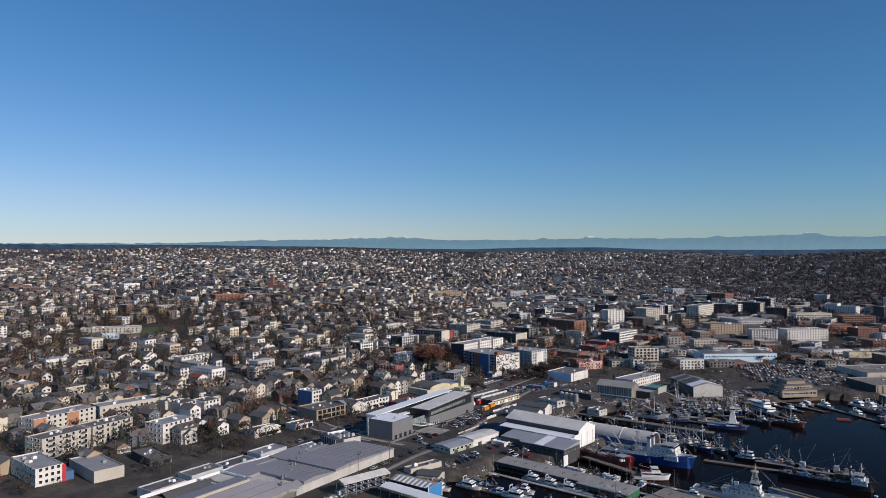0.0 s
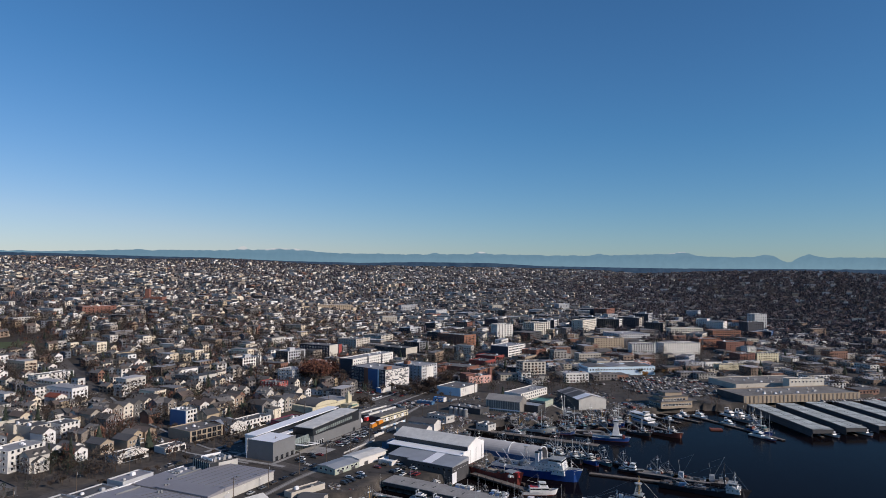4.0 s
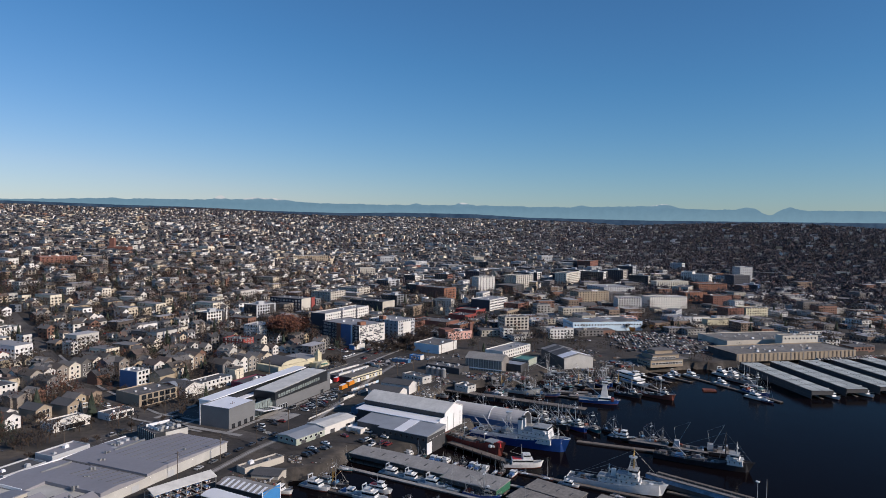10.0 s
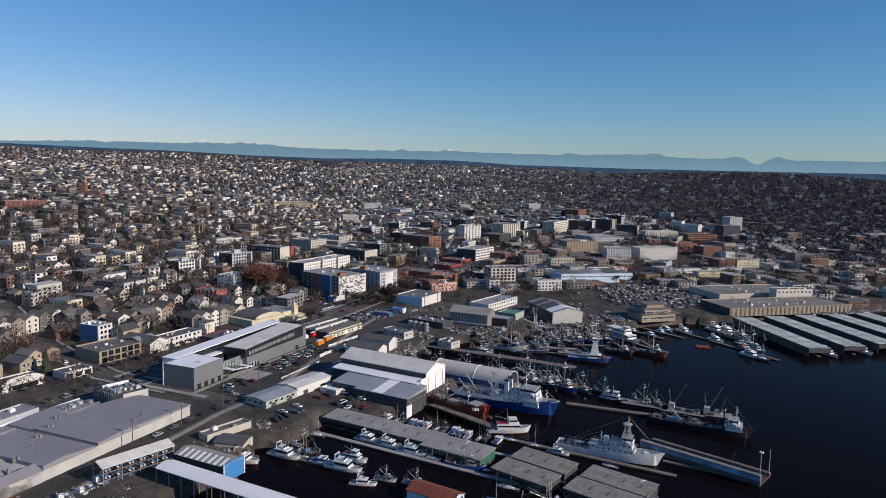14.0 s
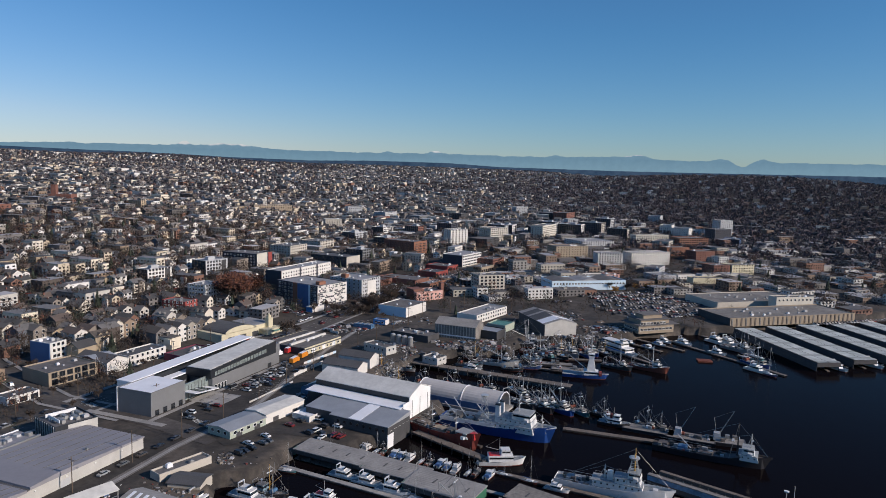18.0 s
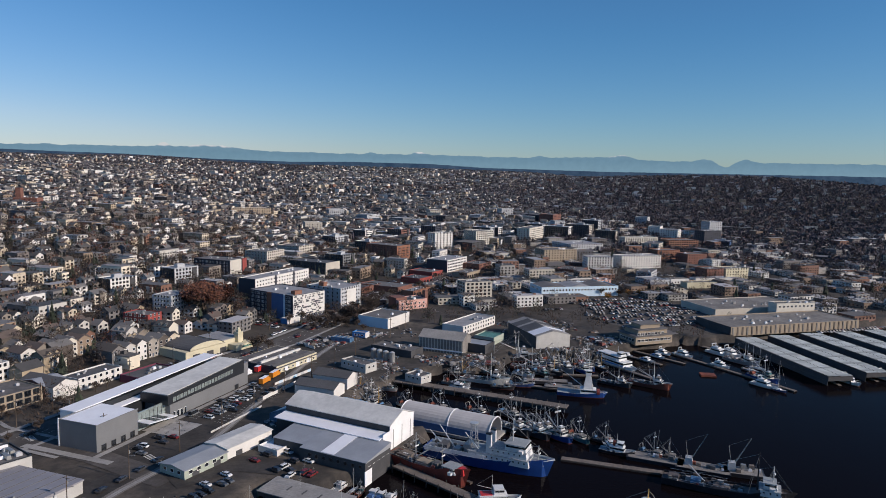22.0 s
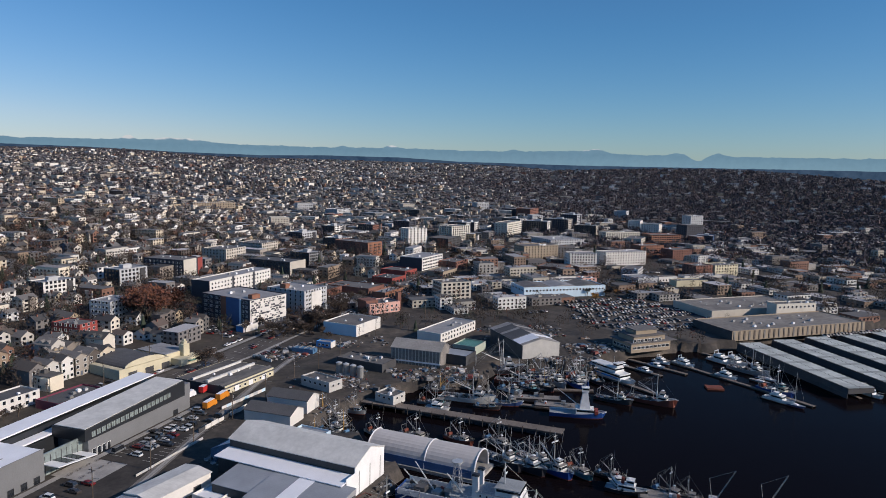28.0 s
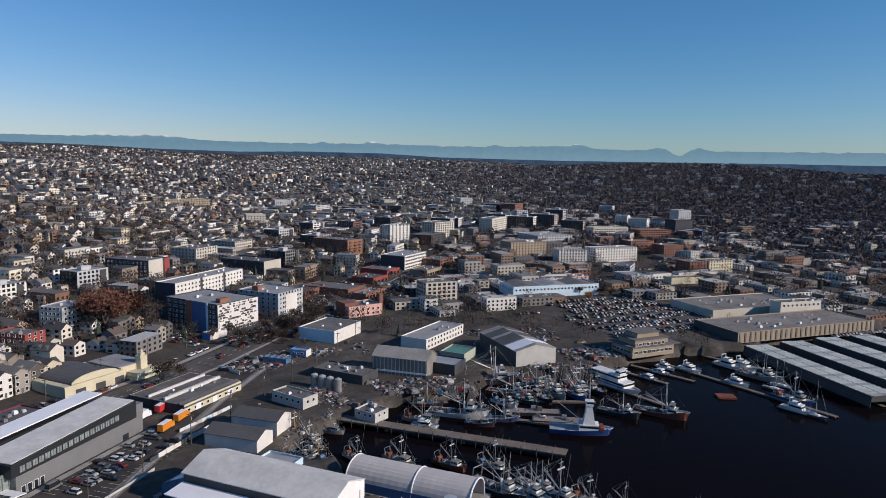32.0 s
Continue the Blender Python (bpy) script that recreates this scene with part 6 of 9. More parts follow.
big_ship("slipway_ship", "old red-hulled fishing vessel hauled out with rusty deck", 60, 331, -51, 38, 8, 4.4, "hull_red",
         [(27, 33, 5.4, 4.4, 6.6)], [(12, 15, 4, "rig_steel"), (25, 14, 4, "rig_steel")], "rust_steel", 0.2,
         gear=[("box", (33.2, 36, -1.6, 1.6, 4.6, 7.0, "red_paint")), ("box", (4, 10, -2.5, 2.5, 4, 5.4, "timber")), ("box", (14, 20, -2.6, 2.0, 4, 5.2, "tan")), ("box", (21, 24, -2, 2, 4, 6, "clutter")), ("crane", (12, 0, 5, 20, 2, 11))])
thing_ob = thing("slipway", "timber slipway cradle under the red vessel", "slipway", 60, 331, -0.6, -51)
part("cradle", Mesh().box(0, 36, -4.6, -3.0, -2, 1.4).box(0, 36, 3.0, 4.6, -2, 1.4), "creosote", thing_ob)
part("cross_beam", Mesh().box(4, 5, -5, 5, 0, 1.3).box(14, 15, -5, 5, 0, 1.3).box(24, 25, -5, 5, 0, 1.3).box(32, 33, -5, 5, 0, 1.3), "timber", thing_ob)


def dry_dock():
    ob = thing("dry_dock", "floating dry dock with blue-lined side walls", "dry dock", 138, 262, 0, -53)
    L, W = 48, 13
    part("pontoon", Mesh().box(0, L, 0, W, -1.5, 0.6), "creosote", ob)
    part("side_wall", Mesh().box(0, L, 0, 1.8, 0.6, 4.2), "rust_steel", ob)
    part("side_wall", Mesh().box(0, L, W - 1.8, W, 0.6, 1.8), "timber", ob)
    part("lining", Mesh().box(0.2, L - 0.2, 1.8, 1.9, 2.0, 4.2).box(0, L, -0.1, 0, 2.2, 4.0), "dock_blue", ob, "worn blue paint")
    part("walkway", Mesh().box(0, L, -0.2, 2.0, 4.2, 4.4), "deck", ob)
    for i in range(17):
        part("stanchion", Mesh().tube((i * 3 + 1, 1.9, 4.3), (i * 3 + 1, 1.9, 5.4), 0.05, seg=4), "rig_steel", ob)
    part("light_pole", Mesh().tube((L - 0.5, 0.8, 4.3), (L - 0.5, 0.8, 13), 0.18, 0.12), "mast", ob)
    part("light_pole", Mesh().tube((L - 0.5, W - 1, 1.6), (L - 0.5, W - 1, 11), 0.18, 0.12), "mast", ob)
    part("lamp", Mesh().box(L - 1.2, L + 0.2, 0.3, 1.3, 13, 13.4), "white", ob)


dry_dock()


def barge(x, y, ang, L, W, label, crane=False):
    ob = thing("barge", label, "barge", x, y, 0, ang)
    part("hull", Mesh().box(0, L, -W / 2, W / 2, -0.6, 1.4, tx=-0.4), "hull_black", ob)
    part("deck", Mesh().box(0.2, L - 0.2, -W / 2 + 0.2, W / 2 - 0.2, 1.4, 1.5), "deck", ob)
    rng = random.Random(int(x * 3 + y))
    for i in range(7):
        a, b, s = rng.uniform(1, L - 3), rng.uniform(-W / 2 + 0.6, W / 2 - 2), rng.uniform(0.8, 2.4)
        part("deck_load", Mesh().box(a, a + s, b, b + s * 0.8, 1.5, 1.5 + s * 0.7, tx=0.15, ty=0.1), rng.choice(("clutter", "rig_steel", "rust", "white", "timber")), ob)
    if crane:
        part("crane_cab", Mesh().box(3, 6, -1.5, 1.5, 1.5, 4.6, tx=0.2), "grey_wall", ob)
        g = Mesh()
        for s in (-0.5, 0.5):
            g.tube((5, s, 3), (11, s * 0.4, 15), 0.14, seg=4)
        for k in range(8):
            f = k / 8
            g.tube((5 + 6 * f, -0.5 + 0.3 * f, 3 + 12 * f), (5 + 6 * (f + 0.125), 0.5 - 0.3 * f, 3 + 12 * (f + 0.125)), 0.07, seg=4)
        part("crane_jib", g, "rig_steel", ob)
        part("crane_mast", Mesh().tube((4, 0, 4.6), (3, 0, 11), 0.12).tube((3, 0, 11), (11, 0, 15), 0.05, seg=4), "rig_steel", ob)
    return ob


barge(157, 318, -36, 22, 8, "low dark barge with deck cargo")
barge(172, 306, -36, 20, 9, "work barge with a lattice crane", True)
barge(186, 298, -30, 16, 8, "grey crane barge with a lattice jib", True)
barge(158, 412, -25, 22, 7, "low work barge with scrap and a red shed")
barge(150, 424, -20, 24, 6, "old barge hull with deck load")


def moor(*boats):
    """Moors boats given as kind, stern x, y, heading and scale; fishing boats take one of five builds."""
    for kind, x, y, ang, k in boats:
        if kind == "seiner":
            kind = ("seiner", "seiner-dark", "seiner-worn", "seiner-blue", "seiner-rusty")[int(x * 7 + y * 3) % 5]
        boat(kind, x, y, ang, k)


moor(("tower_boat", 160, 400, -25, 1.0), ("excursion_boat", 212, 462, -73, 1.05), ("trawler", 208, 412, -48, 0.95), ("trawler", 192, 416, -50, 0.8),
     ("tugboat-white", 80, 290, -8, 0.95), ("tugboat", 148, 326, -40, 0.75), ("tugboat", 154, 332, -100, 0.8), ("seiner", 164, 322, -60, 0.8),
     ("seiner", 88, 392, -55, 0.9), ("seiner", 105, 384, -56, 1.0), ("seiner", 120, 378, -62, 1.15), ("trawler", 113, 364, -62, 0.95),
     ("trawler", 121, 358, -63, 0.9), ("seiner", 131, 352, -66, 1.2))
moor(("seiner", 142, 346, -75, 1.0), ("seiner", 52, 424, -50, 1.0), ("seiner", 58, 418, -58, 0.9), ("seiner", 66, 425, -35, 0.9),
     ("seiner", 59, 401, -50, 0.9), ("seiner", 54, 404, -50, 0.8), ("seiner", 104, 428, -35, 1.1), ("cabin_cruiser", 106, 420, -35, 1.0),
     ("trawler", 117, 432, -33, 1.1), ("seiner", 128, 416, -28, 1.0), ("seiner", 138, 418, -20, 1.0), ("seiner", 150, 440, -60, 1.0),
     ("seiner", 162, 442, -70, 1.0), ("trawler", 144, 470, -15, 1.25))
moor(("seiner", 172, 444, -80, 1.0), ("trawler", 180, 452, -82, 0.9), ("seiner", 190, 446, -85, 1.0), ("seiner", 196, 452, -88, 1.0),
     ("seiner", 166, 460, -30, 0.9), ("seiner", 128, 446, -40, 0.8), ("seiner", 74, 398, -60, 0.9), ("seiner", 60, 408, -45, 0.8),
     ("seiner", 48, 400, -50, 0.7), ("trawler", 128, 360, -68, 0.8), ("seiner", 150, 338, -50, 0.9), ("seiner", 112, 444, -20, 0.9),
     ("seiner", 134, 432, -25, 0.9), ("trawler", 152, 452, -35, 0.9))
moor(("seiner", 176, 462, -75, 0.9), ("seiner", 186, 458, -80, 0.9), ("seiner", 204, 446, -85, 0.9), ("seiner", 168, 316, -40, 0.8),
     ("seiner", 36, 246, -35, 0.7), ("tugboat-white", 14, 272, -36, 0.7), ("sailboat", 46, 268, -38, 0.8), ("sailboat", -2, 275, -36, 0.7),
     ("sailboat", 70, 238, -38, 0.9), ("cabin_cruiser", 270, 464, -70, 1.2), ("cabin_cruiser", 279, 437, -70, 1.1), ("cabin_cruiser", 296, 466, -75, 1.5),
     ("cabin_cruiser", 303, 462, -75, 1.4), ("trawler", 296, 448, -70, 1.0))
moor(("cabin_cruiser", 278, 398, -70, 1.3), ("sailboat", 281, 390, -70, 1.3), ("sailboat", 292, 425, -70, 1.2), ("sailboat", 300, 428, -70, 1.1),
     ("cabin_cruiser", 334, 396, -80, 1.25), ("cabin_cruiser", 362, 399, -80, 1.3), ("cabin_cruiser", 391, 402, -80, 1.3), ("runabout", 234, 468, -70, 1.2),
     ("runabout", 240, 455, -70, 1.2), ("runabout", 252, 462, -70, 1.2), ("seiner", 286, 412, -72, 1.0), ("cabin_cruiser", 260, 470, -70, 1.0),
     ("sailboat", 2, 297, -30, 0.9), ("cabin_cruiser", 22, 290, -38, 1.05))
moor(("cabin_cruiser", 30, 283, -38, 1.05), ("cabin_cruiser", 38, 275, -38, 1.15), ("seiner", 55, 261, -38, 0.85), ("sailboat", 64, 254, -36, 0.9),
     ("seiner", -6, 281, -38, 0.95), ("cabin_cruiser", -13, 279, -36, 1.25), ("runabout", 3, 269, -30, 1.2), ("cabin_cruiser", 9, 264, -33, 1.3),
     ("cabin_cruiser", 17, 248, -20, 0.85), ("cabin_cruiser", -29, 276, -29, 1.2), ("seiner", 26, 251, -30, 0.6), ("cabin_cruiser", 120, 229, -78, 1.0),
     ("sailboat", 61, 228, -30, 1.0), ("trawler", 72, 222, -25, 0.8))
moor(("sailboat", 84, 281, -42, 0.8), ("sailboat", 92, 274, -42, 0.8), ("cabin_cruiser", 99, 266, -40, 0.8), ("sailboat", 116, 250, -42, 0.7))
for i in range(19):
    x, y = along(18, 317, -37.5, i * 4.1)
    boat(("cabin_cruiser", "runabout", "sailboat", "runabout", "seiner-worn")[(i * 7) % 5], x + 1 + (i * 13) % 5 * 0.3, y + 2.5 + (i * 7) % 4 * 0.4, 52 + (i * 37) % 13 - 6, (0.72, 0.95, 0.66, 0.85, 0.5)[(i * 7) % 5])
for i in range(4):
    boat("sailboat", *along(14, 306, -37.5, 8 + i * 17), 55, 0.8)
red_float = thing("work_float", "small square float with rust-red deck", "float", 258, 418, 0, -20)
part("deck", Mesh().box(0, 9, -3, 3, -0.4, 0.9, tx=0.2), "rust", red_float)

# ---- apartment blocks, shops and warehouses ----


def rows(name, label, cat, x, y, ang, L, W, h, wall, roof, n_long, n_end, **kw):
    floors = kw.pop("floors", max(1, int(h / 3.0)))
    kw.setdefault("units", 4)
    return put(name, label, cat, x, y, ang, L, W, h, wall, roof, floors=floors, bays=(n_long, n_end), **kw)


# mosaic-fronted block with navy, blue and orange bays
b = rows("apartment_block", "six-storey apartment block with black and white mosaic front and navy side", "apartment block", 26.5, 573, 43, 33, 46, 19, "navy_wall", "roof_flat", 8, 8, win=(1.3, 1.5))
part("front_panel", Mesh().box(0, 33, -0.12, 0, 3.2, 18.6), "off_white", b, "white panel front")
rng = random.Random(3)
for i in range(120):
    u, v = rng.uniform(0.3, 30.5), rng.choice((3.6, 5.2, 6.6, 8.2, 9.6, 11.2, 12.6, 14.2, 15.6, 17.2))
    part("dark_panel", Mesh().box(u, u + rng.uniform(0.8, 2.4), -0.2, -0.12, v, v + rng.choice((0.7, 1.2))), "navy_wall", b)
part("orange_bay", Mesh().box(-0.5, 0, 22, 27, 3, 18.8), "orange_brick", b, "orange bay")
part("blue_strip", Mesh().box(-0.45, 0, 8, 9.6, 0, 18.9), "lightblue_wall", b)
part("blue_bay", Mesh().box(-0.3, 0, 9.6, 22, 0.2, 18.7), "blue_wall", b, "blue panelled bay")
windows(b, 33.0, 46, "x0", 6, 12, 1.2, 1.5, 1.3, 3.0)
part("roof_house", Mesh().box(6, 13, 4, 8, 18.4, 21.0), "orange_brick", b)
b = rows("apartment_block", "six-storey dark grey apartment block with white bays and shop base", "apartment block", 64, 607, 48, 27, 34, 18, "grey_wall", "roof_flat", 8, 7, shop=True)
part("white_bay", Mesh().box(8, 20, -0.3, 0, 3.5, 16), "off_white", b)
windows(b, 27, -0.3, "y0", 4, 6, 1.2, 1.5, 4.4, 3.0)
part("roof_house", Mesh().box(4, 9, 20, 25, 17.4, 20.4), "orange_brick", b)
b = rows("apartment_block", "long cream apartment block in three stepped bays", "apartment block", -2, 649, 53, 76, 17, 16.5, "off_white", "roof_flat", 20, 4, win=(1.3, 1.3))
# whole left end in navy, its shade put into the colour
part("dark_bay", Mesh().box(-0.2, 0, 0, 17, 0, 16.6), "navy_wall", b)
for u in (26, 52):
    part("dark_bay", Mesh().box(u, u + 2.2, -0.2, 0, 0, 16.6), "navy_wall", b)
b = rows("apartment_block", "dark navy apartment block with cream end bay", "apartment block", -27, 730, 55, 25, 42, 16.5, "navy_wall", "roof_tar", 7, 10)
part("end_bay", Mesh().box(0, 16, -0.3, 0, 2, 16.8), "cream", b)
part("red_bay", Mesh().box(18, 24, -0.35, 0, 2, 16.6), "red_wall", b)
rows("apartment_block", "grey apartment block with beige frames", "apartment block", 5, 812, 55, 32, 28, 15.5, "beige", "roof_tar", 8, 7, frame="frame_dark", joined=True)
rows("apartment_block", "beige five-storey apartment block", "apartment block", 40, 876, 54, 30, 30, 15, "beige", "roof_tar", 8, 7, joined=True)
b = rows("apartment_block", "dark apartment block with beige end", "apartment block", 62, 751, 50, 24, 46, 16, "dark_wall", "roof_dark", 6, 10, joined=True)
part("end_bay", Mesh().box(0, 24, -0.3, 0, 0, 16), "beige", b)
windows(b, 24, -0.3, "y0", 5, 6, 1.4, 1.5, 1.4, 3.0, joined=True)
b = rows("brick_block", "orange brick apartment block with balconies and dark brick side", "apartment block", 154, 872, 42, 26, 48, 17, "brick", "roof_tar", 6, 9, joined=True)
part("front", Mesh().box(0, 26, -0.3, 0, 0, 17), "orange_brick", b)
windows(b, 26, -0.3, "y0", 5, 6, 1.7, 1.6, 1.2, 3.2, joined=True)
for i in range(12):
    part("balcony", Mesh().box(3 + (i % 3) * 8, 6.5 + (i % 3) * 8, -1.6, -0.3, 4 + (i // 3) * 3.2, 4.9 + (i // 3) * 3.2), "frame_dark", b)
b = rows("office_building", "white four-storey office with long window bands and dark side", "office", 193, 778, 47, 45, 26, 13.5, "off_white", "roof_flat", 12, 0, win=(2.6, 1.5), storey=3.2)
# navy over the white left end stands in for its shade
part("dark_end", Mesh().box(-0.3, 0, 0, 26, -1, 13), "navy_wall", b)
rows("shop_row", "low red-fronted shops along the street", "shop", 170, 751, 46, 22, 28, 5.5, "red_wall", "roof_tar", 0, 0, shop=True)
rows("shop_row", "low brown shops with flat roofs", "shop", 121, 672, 49, 26, 42, 5.5, "brick", "roof_tar", 0, 0, shop=True)
rows("shop_row", "low grey shops with orange fascia", "shop", 132, 656, 49, 30, 12, 5.0, "orange_brick", "roof_flat", 0, 0, shop=True)
rows("shop_row", "low red-fronted shop row", "shop", 150, 715, 47, 24, 22, 5.5, "red_wall", "roof_dark", 0, 0, shop=True)
rows("shop_row", "tan shop row with flat roof", "shop", 205, 742, 47, 30, 18, 5.5, "tan", "roof_tar", 0, 0, shop=True)
rows("shop_row", "brick shop row with flat roof", "shop", 232, 790, 47, 30, 20, 7, "brick", "roof_tar", 8, 3, joined=True)
rows("apartment_block", "five-storey beige block with dark corner", "apartment block", 173, 634, 8, 26, 18, 16, "beige", "roof_tar", 6, 4, frame="frame_dark", win=(2.0, 1.6))
rows("tower_block", "white and pale pink apartment tower", "apartment block", 218, 948, 20, 28, 18, 24, "off_white", "roof_tar", 5, 3, win=(2.0, 1.6), joined=True)
rows("tower_block", "glass and pale yellow apartment tower", "apartment block", 286, 988, 30, 36, 24, 22, "cream", "roof_tar", 8, 5, win=(2.4, 1.9), joined=True)
rows("apartment_block", "long cream apartment block", "apartment block", 390, 1054, 48, 60, 20, 20, "cream", "roof_tar", 16, 4, joined=True)
rows("apartment_block", "tan brick apartment block with bays", "apartment block", 332, 848, 8, 46, 24, 15.5, "tan", "roof_tar", 11, 5, joined=True)
rows("apartment_block", "white apartment block with grey bays", "apartment block", 363, 793, -10, 30, 22, 15, "off_white", "roof_flat", 9, 4, win=(1.5, 1.8), joined=True)
rows("apartment_block", "white apartment block in stepped bays", "apartment block", 412, 803, 6, 55, 20, 15, "off_white", "roof_flat", 15, 4, joined=True)
rows("office_building", "cream four-storey office with window rows", "office", 531, 1018, 0, 56, 20, 14, "cream", "roof_tar", 14, 4, win=(2.4, 1.6), joined=True)
rows("office_building", "brown banded brick office", "office", 584, 981, 2, 50, 24, 15, "orange_brick", "roof_tar", 12, 5, win=(3.0, 1.5), joined=True)
rows("office_building", "orange brick four-storey office", "office", 508, 886, 6, 36, 20, 12, "orange_brick", "roof_tar", 9, 4, joined=True)
rows("medical_block", "low wide grey block with plant on the roof", "office", 405, 934, 8, 52, 50, 12, "grey_wall", "roof_flat", 13, 10, joined=True, units=10)
rows("brick_block", "red brick block with pale windows", "apartment block", 470, 721, 6, 22, 20, 12, "brick", "roof_tar", 5, 4, joined=True)
rows("apartment_block", "yellow four-storey apartment block", "apartment block", 494, 722, 6, 31, 18, 12, "yellow_wall", "roof_tar", 8, 3, joined=True)
rows("store", "low pale yellow flat store", "store", 414, 672, 0, 34, 12, 6, "yellow_wall", "roof_tar", 0, 0)
rows("store", "small white store with window band", "store", 297, 686, 0, 27, 14, 6, "off_white", "roof_tar", 8, 0)
rows("store", "small pink stucco flat store", "store", 326, 690, 0, 14, 14, 6.5, "pink", "roof_tar", 3, 0)
b = rows("mural_warehouse", "long pale blue painted warehouse with square windows", "warehouse", 246, 640, 1, 76, 28, 9, "lightblue_wall", "roof_tar", 24, 8, win=(1.4, 1.4), first=5.4, floors=1, units=0)
part("painted_band", Mesh().box(0, 76, -0.12, 0, -0.5, 4.0), "lightblue_wall", b)
for i in range(3):
    part("roof_bay", Mesh().profile([(1 + i * 25, 8.4), (24.5 + i * 25, 8.4), (12.5 + i * 25, 10.4)], 1, 27), "roof_flat" if i % 2 else "roof_tar", b)
rows("retail_hall", "very wide low retail hall with grey roof", "warehouse", 357, 545, 4, 92, 44, 6, "beige", "roof_gravel", 0, 0, units=16)
b = rows("retail_hall", "long low brown retail hall by the marina", "warehouse", 329, 487, 4, 118, 38, 5.8, "tan", "roof_gravel", 0, 0, units=18)
for i in range(28):
    part("pilaster", Mesh().box(1 + i * 4.2, 2.2 + i * 4.2, -0.3, 0, -0.5, 5.4), "timber" if i % 3 else "deck", b)
part("dark_end", Mesh().box(-0.3, 0, 0, 38, -1, 5.7), "dark_wall", b)
rows("office_building", "cream two-storey office on the retail hall", "office", 404, 533, 0, 36, 10, 12, "cream", "roof_tar", 9, 0, first=8.6, floors=1)
b = rows("restaurant", "tan terraced restaurant with three stepped floors", "restaurant", 247, 474, 8, 30, 18, 5, "tan", "roof_tar", 9, 5, win=(2.4, 1.4), units=0)
part("upper_floor", Mesh().box(4, 28, 3, 18, 4.6, 8.2), "tan", b)
part("top_floor", Mesh().box(8, 24, 6, 16, 8.2, 11.2), "tan", b)
part("roof_edge", Mesh().box(3.4, 28.6, 2.4, 18.6, 8.0, 8.5).box(7.4, 24.6, 5.4, 16.6, 11.0, 11.5).box(-0.5, 34.5, -0.5, 20.5, 4.6, 5.1), "roof_tar", b)
windows(b, 24, 15, "y0", 1, 8, 2.0, 1.5, 5.6)
rows("white_box", "white low industrial box beside the street", "warehouse", 91.2, 541, 49, 30, 25, 7.5, "off_white", "roof_tar", 0, 0, units=2)
part("blue_side", Mesh().box(-0.1, 0, 0, 25, -1, 7.2), "lightblue_wall", bpy.data.objects["white_box"])
b = rows("studio_block", "pink and brick studio block with a chimney tower", "studio", 110, 602, 20, 26, 17, 8, "pink", "roof_tar", 6, 4)
part("brick_wing", Mesh().box(-0.2, 10, 5, 17.2, 0, 9.5), "brick", b)
part("tower", Mesh().box(26, 29, 3, 6, -0.5, 14), "brick", b)
ob = gable_shed("ribbed_barn", "tall ribbed grey boat barn with framed side", 134, 478, 145, 29, 15, 9.5, 3.6, "deck", "ribs_roof_dirty", 4.0)
for i in range(15):
    part("rib", Mesh().box(0.3 + i * 2.0, 0.7 + i * 2.0, 14.95, 15.2, 0, 9.4), "beige", ob)
part("white_band", Mesh().box(0, 29, 15.0, 15.3, 2.2, 3.0), "white", ob)
# sides dark as shaded, end pale as lit: the light is in the colours
ob = gable_shed("dark_barn", "green-grey barn coloured dark on its shaded sides, pale on its lit end", 176, 474, 95, 44, 24, 9, 3.0, "dark_wall", "ribs_roof_dirty", 4.0)
ob.matrix_basis = place(200, 475, 4.0, 95)
part("end_cladding", Mesh().box(-0.25, -0.02, 0, 24, -0.5, 9), "pale_wall", ob)
part("gable_top", Mesh().prism([(0, 0), (24, 0), (12, 3.1)], 0, 0.22), "pale_wall", ob, at=Matrix(((0, 0, -1, -0.02), (1, 0, 0, 0), (0, 1, 0, 9), (0, 0, 0, 1))))
for i, (u, w, v) in enumerate(((3, 9, 12.3), (14, 12, 12.4), (30, 8, 12.3), (8, 6, 0.6), (22, 10, 0.5), (38, 5, 0.6))):
    q = gable_shell(w, 24, 9.0, 3.0, 0.3, 0.06, 0)[1]
    half = Mesh()
    half.v, half.f, half.m = (q.v[:8], q.f[:6], q.m[:6]) if v < 6 else (q.v[8:], [tuple(k - 8 for k in f) for f in q.f[6:]], q.m[6:])
    part("roof_sheet", half, "roof_dark" if i % 3 else "roof_white", ob, "patched roof sheet", at=place(u, 0, 0.24))
rows("long_workshop", "pale flat workshop with white walls", "workshop", 139, 514, 44, 46, 17, 6.5, "off_white", "roof_flat", 12, 0, units=3)
rows("green_shed", "low sage shed with green roof", "shed", 152, 486, 48, 16, 14, 5, "sage", "roof_green", 0, 0, units=0)
rows("dark_shed", "dark low shed between barns", "shed", 140, 466, 48, 14, 16, 5.5, "dark_wall", "roof_grey", 0, 0, units=0)
rows("net_store", "dark flat store with cluttered roof", "store", 93, 463.4, 47, 14, 29, 4.5, "dark_wall", "roof_tar", 0, 0, units=8)
rows("ice_house", "long white-fronted ice house", "store", 62.4, 437, 39, 9, 19, 5.0, "pale_wall", "roof_patchy", 2, 5, floors=1, first=2.4, win=(1.3, 1.1), units=2)
gable_shed("cannery", "white-gabled dark-roofed cannery office", 56, 420, 146, 20, 11, 6.5, 2.2, "off_white", "roof_dark", 4.0)
gable_shed("cannery", "white-gabled low shed with dark roof", 48, 406, 146, 22, 11, 5.5, 2.2, "off_white", "roof_dark", 4.0)
